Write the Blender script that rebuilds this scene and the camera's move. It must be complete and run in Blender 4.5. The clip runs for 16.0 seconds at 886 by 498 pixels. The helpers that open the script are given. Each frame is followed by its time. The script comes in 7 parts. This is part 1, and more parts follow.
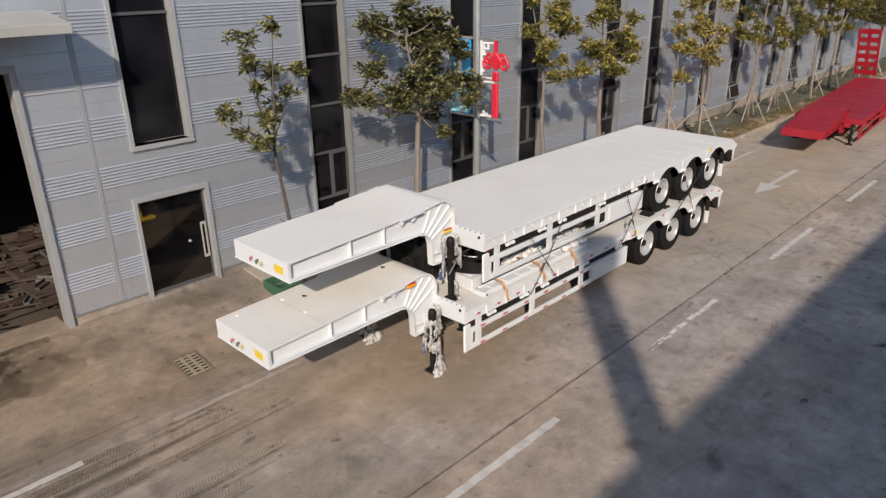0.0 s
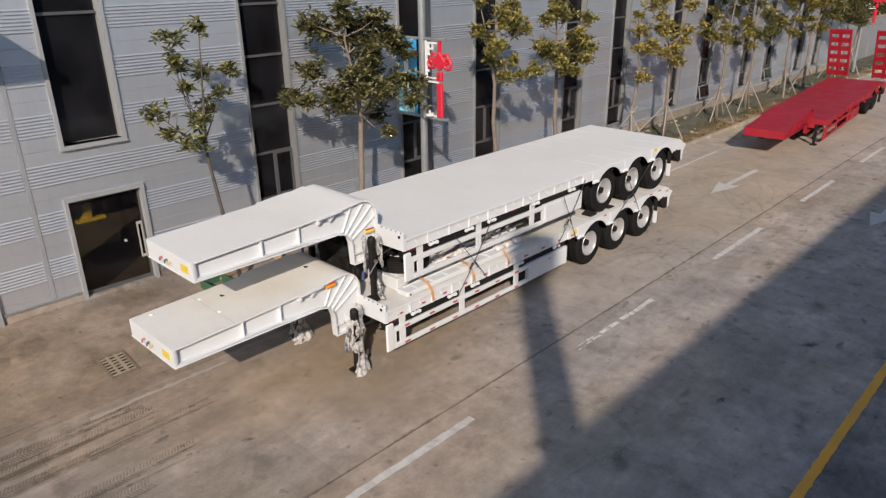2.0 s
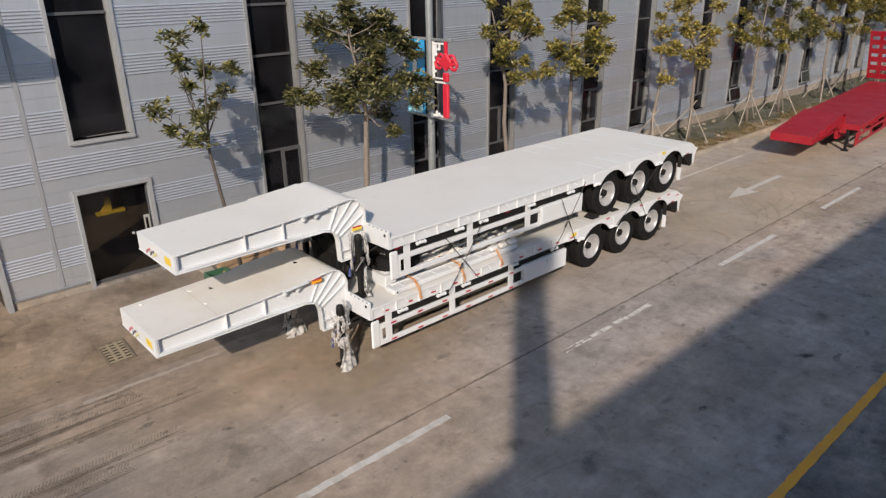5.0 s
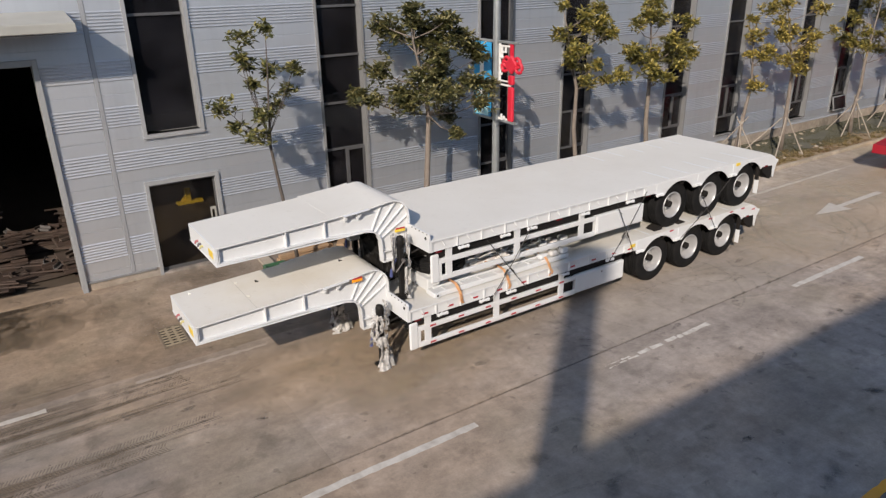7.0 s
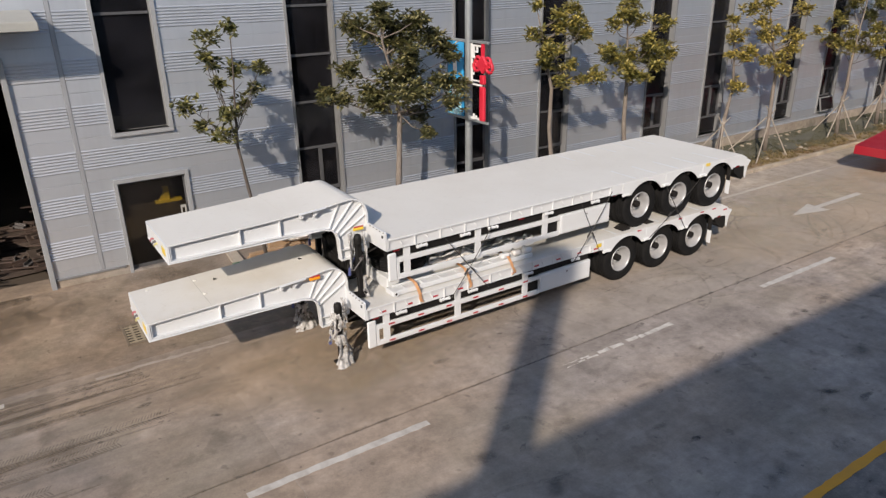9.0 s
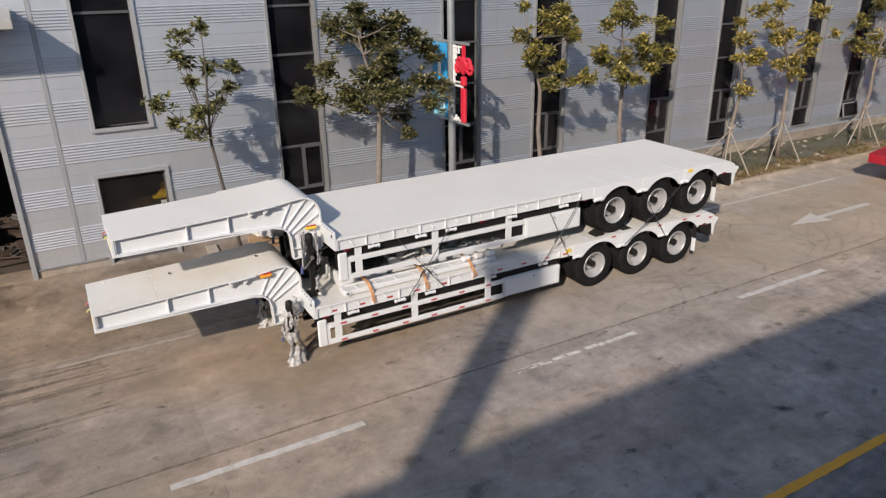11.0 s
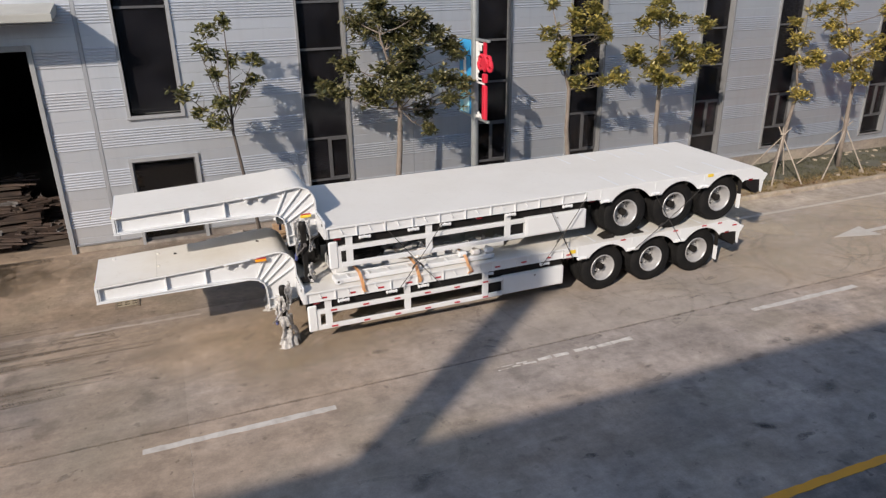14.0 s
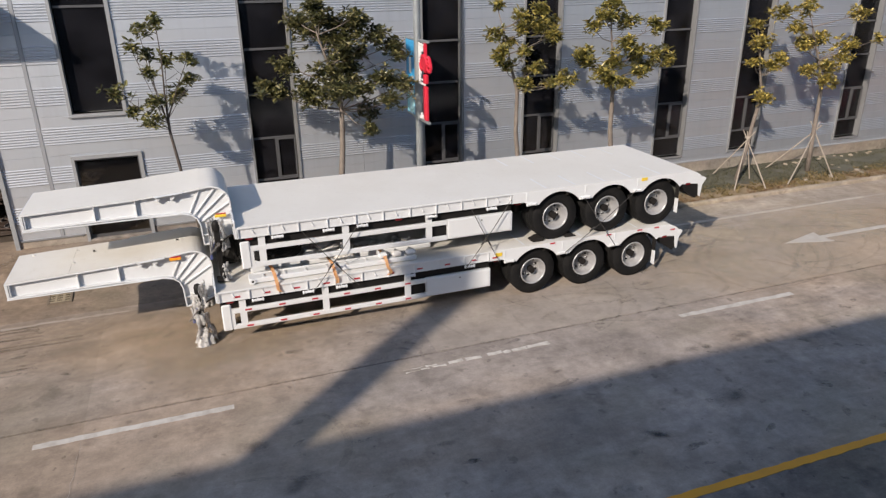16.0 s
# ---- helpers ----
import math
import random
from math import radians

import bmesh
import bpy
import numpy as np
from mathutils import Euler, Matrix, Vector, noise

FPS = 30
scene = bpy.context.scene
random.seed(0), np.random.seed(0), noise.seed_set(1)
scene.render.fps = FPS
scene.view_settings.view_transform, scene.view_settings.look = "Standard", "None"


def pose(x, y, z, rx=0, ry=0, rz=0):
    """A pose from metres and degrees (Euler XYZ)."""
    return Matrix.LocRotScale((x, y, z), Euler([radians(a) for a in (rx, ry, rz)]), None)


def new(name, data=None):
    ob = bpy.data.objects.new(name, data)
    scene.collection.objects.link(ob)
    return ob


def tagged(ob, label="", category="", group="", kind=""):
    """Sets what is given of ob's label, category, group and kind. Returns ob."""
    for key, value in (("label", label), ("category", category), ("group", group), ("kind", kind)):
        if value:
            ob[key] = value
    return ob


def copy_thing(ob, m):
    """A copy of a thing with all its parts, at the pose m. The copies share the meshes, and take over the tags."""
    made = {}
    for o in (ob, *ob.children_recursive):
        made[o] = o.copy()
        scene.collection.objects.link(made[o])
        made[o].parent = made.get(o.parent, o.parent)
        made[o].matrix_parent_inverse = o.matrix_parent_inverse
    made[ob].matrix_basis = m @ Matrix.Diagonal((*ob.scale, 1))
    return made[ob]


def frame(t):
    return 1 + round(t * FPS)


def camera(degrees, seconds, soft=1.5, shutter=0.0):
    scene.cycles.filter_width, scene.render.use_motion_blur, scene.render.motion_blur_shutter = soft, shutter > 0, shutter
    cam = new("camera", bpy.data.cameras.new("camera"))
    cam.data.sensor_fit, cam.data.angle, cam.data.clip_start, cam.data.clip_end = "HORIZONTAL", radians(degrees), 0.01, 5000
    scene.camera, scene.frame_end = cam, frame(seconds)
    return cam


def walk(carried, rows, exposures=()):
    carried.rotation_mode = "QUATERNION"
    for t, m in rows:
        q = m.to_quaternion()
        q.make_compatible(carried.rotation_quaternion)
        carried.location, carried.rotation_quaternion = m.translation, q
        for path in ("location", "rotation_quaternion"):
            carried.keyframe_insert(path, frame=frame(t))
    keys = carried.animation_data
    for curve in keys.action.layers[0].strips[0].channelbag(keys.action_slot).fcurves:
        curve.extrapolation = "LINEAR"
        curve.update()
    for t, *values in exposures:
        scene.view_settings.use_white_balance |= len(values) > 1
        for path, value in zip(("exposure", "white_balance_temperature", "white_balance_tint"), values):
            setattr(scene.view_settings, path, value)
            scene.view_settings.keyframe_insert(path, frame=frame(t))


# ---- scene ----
cam = camera(65.2, 16.0, 1.35)
METRES, EYE, TILT, LEAN, TURN = 9.55, 6.67, 0.0, 0.0, 44.5
ROWS = [
    (0.0, 0.0, 0.0, 0.0, -0.32, -21.98, 0.8),
    (0.5, 0.0147, 0.0013, 0.0002, -0.32, -21.99, 0.8),
    (1.0, 0.0468, 0.0003, -0.0009, -0.37, -21.96, 0.81),
    (1.5, 0.096, -0.0007, -0.0001, -0.42, -22.0, 0.75),
    (2.0, 0.1401, -0.0034, -0.0015, -0.41, -21.98, 0.76),
    (2.2, 0.1535, -0.0055, -0.001, -0.35, -22.0, 0.76),
    (2.5, 0.1635, -0.0102, -0.001, 3.15, -21.98, 0.86),
    (3.0, 0.1695, -0.0162, -0.0015, 3.35, -21.96, 0.83),
    (3.5, 0.1838, -0.0193, -0.0032, 3.36, -21.96, 0.82),
    (4.0, 0.1996, -0.0191, -0.0028, 3.34, -21.96, 0.77),
    (5.0, 0.2440, -0.0110, 0.0005, 3.36, -21.95, 0.80),
    (5.8, 0.2840, -0.0005, 0.0025, 3.5, -21.93, 0.88),
    (6.1, 0.2985, 0.0045, 0.003, 6.2, -21.9, 0.95),
    (6.3, 0.3070, 0.0067, 0.0036, 9.42, -21.88, 0.99),
    (6.5, 0.3173, 0.0083, 0.0053, 11.29, -21.89, 1.0),
    (7.0, 0.3371, 0.0134, 0.0046, 11.6, -21.87, 0.98),
    (7.5, 0.3627, 0.0182, 0.0034, 11.53, -21.9, 0.94),
    (8.0, 0.3914, 0.0217, 0.0029, 11.48, -21.89, 0.91),
    (8.8, 0.4190, 0.0250, 0.0027, 11.6, -21.87, 0.91),
    (9.8, 0.4560, 0.0355, 0.0022, 16.0, -21.8, 0.9),
    (10.3, 0.4955, 0.0462, 0.0016, 16.14, -21.78, 0.9),
    (10.5, 0.5184, 0.053, 0.0012, 16.16, -21.78, 0.9),
    (11.0, 0.5917, 0.0739, 0.0003, 16.07, -21.76, 0.87),
    (11.5, 0.6291, 0.0874, 0.0005, 16.03, -21.76, 0.83),
    (12.0, 0.6786, 0.1038, -0.0017, 16.01, -21.76, 0.75),
    (12.3, 0.7016, 0.1105, -0.0070, 15.72, -21.66, 0.76),
    (12.5, 0.7171, 0.1144, -0.0094, 19.35, -21.52, 0.87),
    (12.7, 0.7362, 0.1180, -0.0060, 23.02, -21.6, 0.86),
    (13.0, 0.7555, 0.1202, -0.0032, 23.49, -21.7, 0.91),
    (13.5, 0.7597, 0.121, -0.0027, 23.57, -21.74, 0.86),
    (14.0, 0.7686, 0.1205, -0.0052, 23.6, -21.76, 0.85),
    (14.5, 0.788, 0.1302, -0.0056, 23.64, -21.77, 0.82),
    (15.0, 0.8288, 0.1503, -0.0066, 23.66, -21.79, 0.77),
    (15.5, 0.8891, 0.1789, -0.0071, 24.53, -21.79, 0.74),
    (16.0, 0.954, 0.2115, -0.0058, 25.4, -21.77, 0.72),
]
walk(cam, [(t, pose(0, 0, EYE, TILT, LEAN, TURN) @ pose(METRES * x, METRES * y, METRES * z, 90 + pitch, roll, yaw)) for t, x, y, z, yaw, pitch, roll in ROWS], [(0.0, 0.0, 6500, 11.3), (8.0, 0.01, 6500, 11.3), (12.0, 0.06, 6460, 11.6), (16.0, 0.11, 6460, 11.6)])

# ---- world, sun and sky ----
SUN_DIR = Vector((-1.20, 1.34, -1.0)).normalized()
world = bpy.data.worlds.new("sky")
scene.world = world
world.use_nodes = True
wn = world.node_tree
sky = wn.nodes.new("ShaderNodeTexSky")
sky.sky_type = "NISHITA"
sky.sun_disc = False
sky.sun_elevation = math.asin(-SUN_DIR.z)
sky.sun_rotation = math.atan2(-SUN_DIR.x, -SUN_DIR.y)
sky.air_density, sky.dust_density, sky.ozone_density = 1.2, 1.1, 3.2
wn.links.new(sky.outputs[0], wn.nodes["Background"].inputs[0])
wn.nodes["Background"].inputs[1].default_value = 0.143
sun = new("sun", bpy.data.lights.new("sun", "SUN"))
sun.data.energy, sun.data.angle, sun.data.color = 4.72, radians(0.75), (1.0, 0.887, 0.752)
sun.matrix_world = Matrix.Translation((30, -40, 40)) @ SUN_DIR.to_track_quat("-Z", "Y").to_matrix().to_4x4()


# ---- materials ----
class Mat:
    """A principled material with short helpers for its node tree."""

    def __init__(self, name, rough=0.5, metal=0.0, spec=0.5):
        self.m = bpy.data.materials.new(name)
        self.m.use_nodes = True
        self.t = self.m.node_tree
        self.b = self.t.nodes["Principled BSDF"]
        self.b.inputs["Roughness"].default_value = rough
        self.b.inputs["Metallic"].default_value = metal
        self.b.inputs["Specular IOR Level"].default_value = spec
        self.geo = None

    def node(self, kind):
        return self.t.nodes.new(kind)

    def link(self, a, b):
        self.t.links.new(a, b)

    def place(self, scale=(1, 1, 1), local=False):
        if local:
            src = self.node("ShaderNodeTexCoord").outputs["Object"]
        else:
            src = self.node("ShaderNodeNewGeometry").outputs["Position"]
        mp = self.node("ShaderNodeMapping")
        mp.inputs["Scale"].default_value = scale
        self.link(src, mp.inputs["Vector"])
        return mp.outputs[0]

    def noise(self, scale, detail=4, rough=0.55, stretch=(1, 1, 1), local=False):
        n = self.node("ShaderNodeTexNoise")
        n.inputs["Scale"].default_value = scale
        n.inputs["Detail"].default_value = detail
        n.inputs["Roughness"].default_value = rough
        self.link(self.place(stretch, local), n.inputs["Vector"])
        return n.outputs["Fac"]

    def ramp(self, fac, lo, hi, a=(0, 0, 0), b=(1, 1, 1)):
        r = self.node("ShaderNodeValToRGB")
        r.color_ramp.elements[0].position, r.color_ramp.elements[1].position = lo, hi
        r.color_ramp.elements[0].color, r.color_ramp.elements[1].color = (*a, 1), (*b, 1)
        self.link(fac, r.inputs[0])
        return r.outputs[0]

    def mix(self, fac, a, b, blend="MIX"):
        n = self.node("ShaderNodeMix")
        n.data_type, n.blend_type = "RGBA", blend
        for value, sock in ((fac, n.inputs[0]), (a, n.inputs[6]), (b, n.inputs[7])):
            if isinstance(value, (int, float)):
                sock.default_value = value
            elif isinstance(value, tuple):
                sock.default_value = (*value, 1)
            else:
                self.link(value, sock)
        return n.outputs[2]

    def math(self, op, a, b=0.0):
        n = self.node("ShaderNodeMath")
        n.operation = op
        for value, sock in ((a, n.inputs[0]), (b, n.inputs[1])):
            if isinstance(value, (int, float)):
                sock.default_value = value
            else:
                self.link(value, sock)
        return n.outputs[0]

    def color(self, value):
        if isinstance(value, tuple):
            self.b.inputs["Base Color"].default_value = (*value, 1)
        else:
            self.link(value, self.b.inputs["Base Color"])
        return self

    def rough(self, sock):
        self.link(sock, self.b.inputs["Roughness"])
        return self

    def bump(self, height, strength=0.3, dist=0.01):
        n = self.node("ShaderNodeBump")
        n.inputs["Strength"].default_value, n.inputs["Distance"].default_value = strength, dist
        self.link(height, n.inputs["Height"])
        self.link(n.outputs[0], self.b.inputs["Normal"])
        return self

    def random(self):
        return self.node("ShaderNodeObjectInfo").outputs["Random"]

    def island(self):
        return self.node("ShaderNodeNewGeometry").outputs["Random Per Island"]


def worn(name, base, dark, rough=0.5, metal=0.0, scale=2.0, amount=0.6, fine=40, bump=0.08, local=False, spec=0.5):
    """A surface of one colour with stains at metre size and grain at centimetre size."""
    m = Mat(name, rough, metal, spec)
    big = m.ramp(m.noise(scale, 5, local=local), 0.38, 0.72)
    small = m.noise(fine, 3, local=local)
    col = m.mix(m.math("MULTIPLY", big, amount), base, dark)
    col = m.mix(m.math("MULTIPLY", small, 0.25), col, dark)
    m.color(col).bump(small, bump, 0.004)
    return m.m


def concrete(name, light, dark, tint=0.15, force=1.0):
    """Dirty cast concrete: broad tone changes, blotches, smears, dark spots and grain."""
    m = Mat(name, 0.86, 0, 0.3)

    def shade(col, fac, lo, hi, a, b):
        a, b = 1 + (a - 1) * force, 1 + (b - 1) * force
        return m.mix(1.0, col, m.ramp(fac, lo, hi, (a,) * 3, (b,) * 3), "MULTIPLY")

    col = m.mix(m.ramp(m.noise(0.22, 8, 0.66), 0.4, 0.6), light, dark)
    earth = m.ramp(m.noise(0.15, 6, 0.6, (1.3, 0.7, 1)), 0.44, 0.6)
    col = m.mix(m.math("MULTIPLY", earth, 0.75), col, (light[0] * 0.95, light[1] * 0.84, light[2] * 0.69))
    col = shade(col, m.noise(0.55, 6, 0.6), 0.34, 0.66, 0.80, 1.16)
    col = shade(col, m.noise(1.9, 8, 0.72), 0.36, 0.64, 0.80, 1.16)
    olive = m.ramp(m.noise(0.4, 5, 0.6), 0.5, 0.64)
    col = m.mix(m.math("MULTIPLY", olive, 0.45 * force), col, (light[0] * 0.74, light[1] * 0.76, light[2] * 0.66))
    col = shade(col, m.noise(6.5, 7, 0.7, (1.0, 0.6, 1)), 0.38, 0.62, 0.88, 1.10)
    col = shade(col, m.noise(0.8, 5, 0.6, (2.2, 0.35, 1)), 0.46, 0.66, 1.04, 0.86)
    col = shade(col, m.noise(1.3, 4, 0.55), 0.60, 0.68, 1.0, 0.74)
    col = shade(col, m.noise(3.6, 3, 0.5), 0.66, 0.71, 1.0, 0.68)
    col = shade(col, m.noise(8.5, 2, 0.5), 0.71, 0.75, 1.0, 0.62)
    col = shade(col, m.noise(30, 5, 0.7), 0.3, 0.7, 0.88, 1.08)
    col = m.mix(m.math("MULTIPLY", m.random(), tint), col, tuple(c * 0.75 for c in light))
    m.color(col)
    m.bump(m.noise(28, 5, 0.7), 0.25, 0.006)
    return m.m


def print_mark(name, colour, cover, soft=False):
    """A thin broken film of rubber or mud on the road."""
    m = Mat(name, 0.8, 0, 0.3)
    m.color(m.mix(m.noise(6, 4), colour, tuple(c * 1.7 for c in colour)))
    gaps = m.ramp(m.noise(0.9, 6, 0.6), 0.3, 0.6) if soft else m.math("MULTIPLY", m.ramp(m.noise(1.6, 6, 0.7), 0.36, 0.62), m.ramp(m.noise(14, 4, 0.7), 0.3, 0.6))
    m.link(m.math("MULTIPLY", gaps, cover), m.b.inputs["Alpha"])
    return m.m


def soft_film(name, colour, cover, grain):
    """A film of dirt, thickest in the middle of its patch and broken up by grain."""
    m = Mat(name, 0.85, 0, 0.2)
    g = m.node("ShaderNodeTexGradient")
    g.gradient_type = "SPHERICAL"
    m.link(m.node("ShaderNodeTexCoord").outputs["Object"], g.inputs["Vector"])
    m.color(m.mix(m.noise(5, 4), colour, tuple(c * 1.4 for c in colour)))
    broken = m.math("MULTIPLY", m.ramp(m.noise(grain, 6, 0.65), 0.3, 0.62), m.ramp(g.outputs["Fac"], 0.0, 0.75))
    m.link(m.math("MULTIPLY", broken, cover), m.b.inputs["Alpha"])
    return m.m


def plastic_film(name, light, dark):
    """Crumpled polythene: pale and glossy, clear in places."""
    m = Mat(name, 0.3)
    small = m.noise(30, 4)
    col = m.mix(m.ramp(m.noise(9, 5), 0.38, 0.7), light, dark)
    m.color(m.mix(m.math("MULTIPLY", small, 0.25), col, dark)).bump(small, 0.4, 0.004)
    m.link(m.ramp(m.noise(13, 4, 0.6), 0.32, 0.60, (0.25,) * 3, (0.95,) * 3), m.b.inputs["Alpha"])
    return m.m


M_PLASTIC = plastic_film("plastic_sheet", (0.64, 0.625, 0.61), (0.36, 0.35, 0.34))
M_WRAPPING = worn("white_wrapping", (0.80, 0.78, 0.75), (0.52, 0.495, 0.47), 0.3, 0, 9, 0.7, 30, 0.4)
M_OCHRE = soft_film("ochre_mud", (0.37, 0.285, 0.19), 0.45, 1.2)
M_DUST = soft_film("pale_road_dust", (0.43, 0.362, 0.27), 0.6, 0.7)
M_DAMP = soft_film("dark_earth_film", (0.12, 0.09, 0.06), 0.5, 1.6)
M_BLOTCH = soft_film("oil_blotch", (0.06, 0.057, 0.055), 0.42, 3.5)
M_SKID = print_mark("rubber_marks", (0.095, 0.086, 0.078), 0.19)
M_STAIN = print_mark("oil_stains", (0.07, 0.064, 0.06), 0.5)
M_DRAG = print_mark("faint_rubber", (0.085, 0.077, 0.071), 0.22)
M_FILM = print_mark("soft_dirt_film", (0.10, 0.078, 0.058), 0.26, True)
M_MUD = print_mark("mud_prints", (0.15, 0.117, 0.086), 0.4, True)
M_SMEAR = print_mark("mud_film", (0.15, 0.118, 0.088), 0.36, True)
M_ROAD = concrete("road_concrete", (0.388, 0.331, 0.290), (0.292, 0.254, 0.226), 0.15, 0.98)
M_APRON = concrete("apron_concrete", (0.295, 0.240, 0.194), (0.225, 0.185, 0.152))
M_OLDROAD = concrete("old_road_concrete", (0.35, 0.297, 0.256), (0.262, 0.226, 0.199))
# darker road concrete: deepens the building's shade beyond the yellow line
M_SHADEROAD = concrete("shade_road_concrete", (0.238, 0.209, 0.190), (0.177, 0.158, 0.146), 0.15, 1.35)
M_PALEROAD = concrete("pale_road_concrete", (0.415, 0.356, 0.306), (0.335, 0.291, 0.254), 0.15, 0.55)
M_KERBSIDE = concrete("kerbside_concrete", (0.42, 0.36, 0.30), (0.33, 0.28, 0.235))
M_PLINTH = concrete("plinth_concrete", (0.34, 0.30, 0.26), (0.22, 0.19, 0.17))
M_KERB = concrete("kerb_stone", (0.42, 0.36, 0.29), (0.30, 0.255, 0.2))
M_JOINT = worn("joint_dirt", (0.03, 0.026, 0.022), (0.10, 0.082, 0.07), 0.95, 0, 2.4, 0.6)
M_PALECRACK = worn("crack_dust", (0.44, 0.385, 0.33), (0.16, 0.135, 0.11), 0.95, 0, 5, 0.9)
M_SOIL = worn("soil", (0.29, 0.215, 0.135), (0.15, 0.118, 0.065), 0.95, 0, 2.6, 0.85, 18, 0.8)
M_LAWN = worn("dull_turf", (0.115, 0.109, 0.083), (0.064, 0.063, 0.046), 0.95, 0, 1.6, 0.8, 26, 0.9)
M_WALLCORE = worn("wall_core", (0.42, 0.43, 0.44), (0.3, 0.3, 0.31), 0.8)
M_FRAME = worn("window_frame_grey", (0.295, 0.302, 0.312), (0.225, 0.226, 0.228), 0.5, 0, 1.4, 0.5)
M_STRIPFRAME = worn("strip_frame_grey", (0.21, 0.212, 0.215), (0.15, 0.15, 0.15), 0.5, 0, 1.4, 0.5)
M_STRIPCOVER = worn("cover_strip_grey", (0.33, 0.34, 0.36), (0.27, 0.277, 0.29), 0.5, 0.3, 1.4, 0.5)
M_MULL = worn("mullion_grey", (0.085, 0.085, 0.09), (0.06, 0.06, 0.06), 0.45)
# back wall and ceiling: indoor dimness put into a near-black colour
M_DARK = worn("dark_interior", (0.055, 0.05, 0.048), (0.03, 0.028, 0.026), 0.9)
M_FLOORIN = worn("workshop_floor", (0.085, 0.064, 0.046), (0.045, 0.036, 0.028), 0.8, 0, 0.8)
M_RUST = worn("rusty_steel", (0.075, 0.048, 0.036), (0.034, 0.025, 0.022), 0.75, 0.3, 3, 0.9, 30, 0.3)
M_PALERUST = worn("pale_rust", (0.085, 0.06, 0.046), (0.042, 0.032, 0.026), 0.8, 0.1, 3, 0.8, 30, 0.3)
M_STEELGREY = worn("bare_steel", (0.2, 0.19, 0.185), (0.1, 0.085, 0.08), 0.55, 0.5, 3)
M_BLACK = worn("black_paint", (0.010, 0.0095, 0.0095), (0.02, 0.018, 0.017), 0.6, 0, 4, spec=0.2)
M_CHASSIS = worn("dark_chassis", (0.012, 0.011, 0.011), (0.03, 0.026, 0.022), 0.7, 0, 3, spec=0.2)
M_LINE = worn("road_paint_white", (0.58, 0.55, 0.505), (0.36, 0.32, 0.28), 0.7, 0, 5.5, 0.9, 25, 0.2)
M_CHIPPED = worn("road_paint_chipped", (0.64, 0.61, 0.56), (0.36, 0.32, 0.28), 0.75, 0, 5, 0.95, 25, 0.2)
M_ARROW = worn("road_paint_arrow", (0.52, 0.49, 0.445), (0.40, 0.36, 0.315), 0.7, 0, 5, 0.8, 25, 0.2)
M_EDGE = worn("road_paint_edge", (0.50, 0.455, 0.395), (0.35, 0.31, 0.265), 0.75, 0, 3.0, 0.9, 25, 0.2)
M_FADED = worn("road_paint_faded", (0.39, 0.335, 0.29), (0.31, 0.265, 0.225), 0.8, 0, 3.0, 0.9, 25, 0.2)
M_YLINE = worn("road_paint_yellow", (0.80, 0.36, 0.02), (0.58, 0.28, 0.04), 0.7, 0, 2.2, 0.6, 25, 0.2)
M_YELLOW = worn("yellow_marker", (0.80, 0.57, 0.05), (0.58, 0.40, 0.05), 0.4, 0, 8, 0.4)
M_AMBER = worn("amber_lens", (0.9, 0.38, 0.02), (0.6, 0.2, 0.02), 0.25, 0, 8, 0.3)
M_COUPRED = worn("faded_red_cap", (0.42, 0.14, 0.15), (0.3, 0.1, 0.1), 0.5)
M_COUPYEL = worn("faded_yellow_cap", (0.55, 0.5, 0.2), (0.4, 0.35, 0.18), 0.5)
M_REDLENS = worn("red_reflector", (0.45, 0.035, 0.05), (0.28, 0.02, 0.03), 0.3, 0, 8, 0.4)
M_LAMPRED = worn("dark_red_lamp", (0.17, 0.010, 0.016), (0.10, 0.008, 0.012), 0.25, 0, 8, 0.4)
M_ORANGE = worn("orange_strap", (0.90, 0.56, 0.30), (0.72, 0.41, 0.19), 0.8, 0, 8, 0.5)
M_BLUETAG = worn("blue_plastic", (0.08, 0.10, 0.26), (0.05, 0.06, 0.16), 0.4)
M_RIM = worn("steel_rim", (0.56, 0.56, 0.57), (0.36, 0.355, 0.35), 0.36, 0.45, 5, 0.4)
M_DISC = worn("wheel_disc_steel", (0.52, 0.515, 0.51), (0.27, 0.265, 0.26), 0.42, 0.5, 5, 0.5)
M_HUB = worn("hub_metal", (0.44, 0.435, 0.43), (0.20, 0.195, 0.19), 0.5, 0.3, 6, 0.5)
M_CABLE = worn("steel_cable", (0.06, 0.055, 0.05), (0.03, 0.03, 0.03), 0.6, 0.4)
M_STAKE = worn("stake_wood", (0.38, 0.33, 0.275), (0.24, 0.20, 0.16), 0.85, 0, 5)
M_BARK = worn("bark", (0.225, 0.188, 0.157), (0.12, 0.098, 0.082), 0.9, 0, 7, 0.7, 50, 0.5)
M_DARKBARK = worn("dark_bark", (0.10, 0.082, 0.07), (0.055, 0.045, 0.038), 0.9, 0, 7, 0.7, 50, 0.5)
M_BLUE = worn("blue_panel", (0.03, 0.33, 0.66), (0.03, 0.25, 0.52), 0.4, 0, 3, 0.4)
M_CYAN = worn("cyan_panel", (0.16, 0.60, 0.74), (0.72, 0.84, 0.86), 0.4, 0, 6, 0.9)
M_BANRED = worn("banner_red", (0.62, 0.02, 0.045), (0.45, 0.015, 0.03), 0.45, 0, 3, 0.4)
M_BANWHITE = worn("banner_white", (0.82, 0.81, 0.79), (0.6, 0.6, 0.58), 0.5, 0, 5, 0.3)
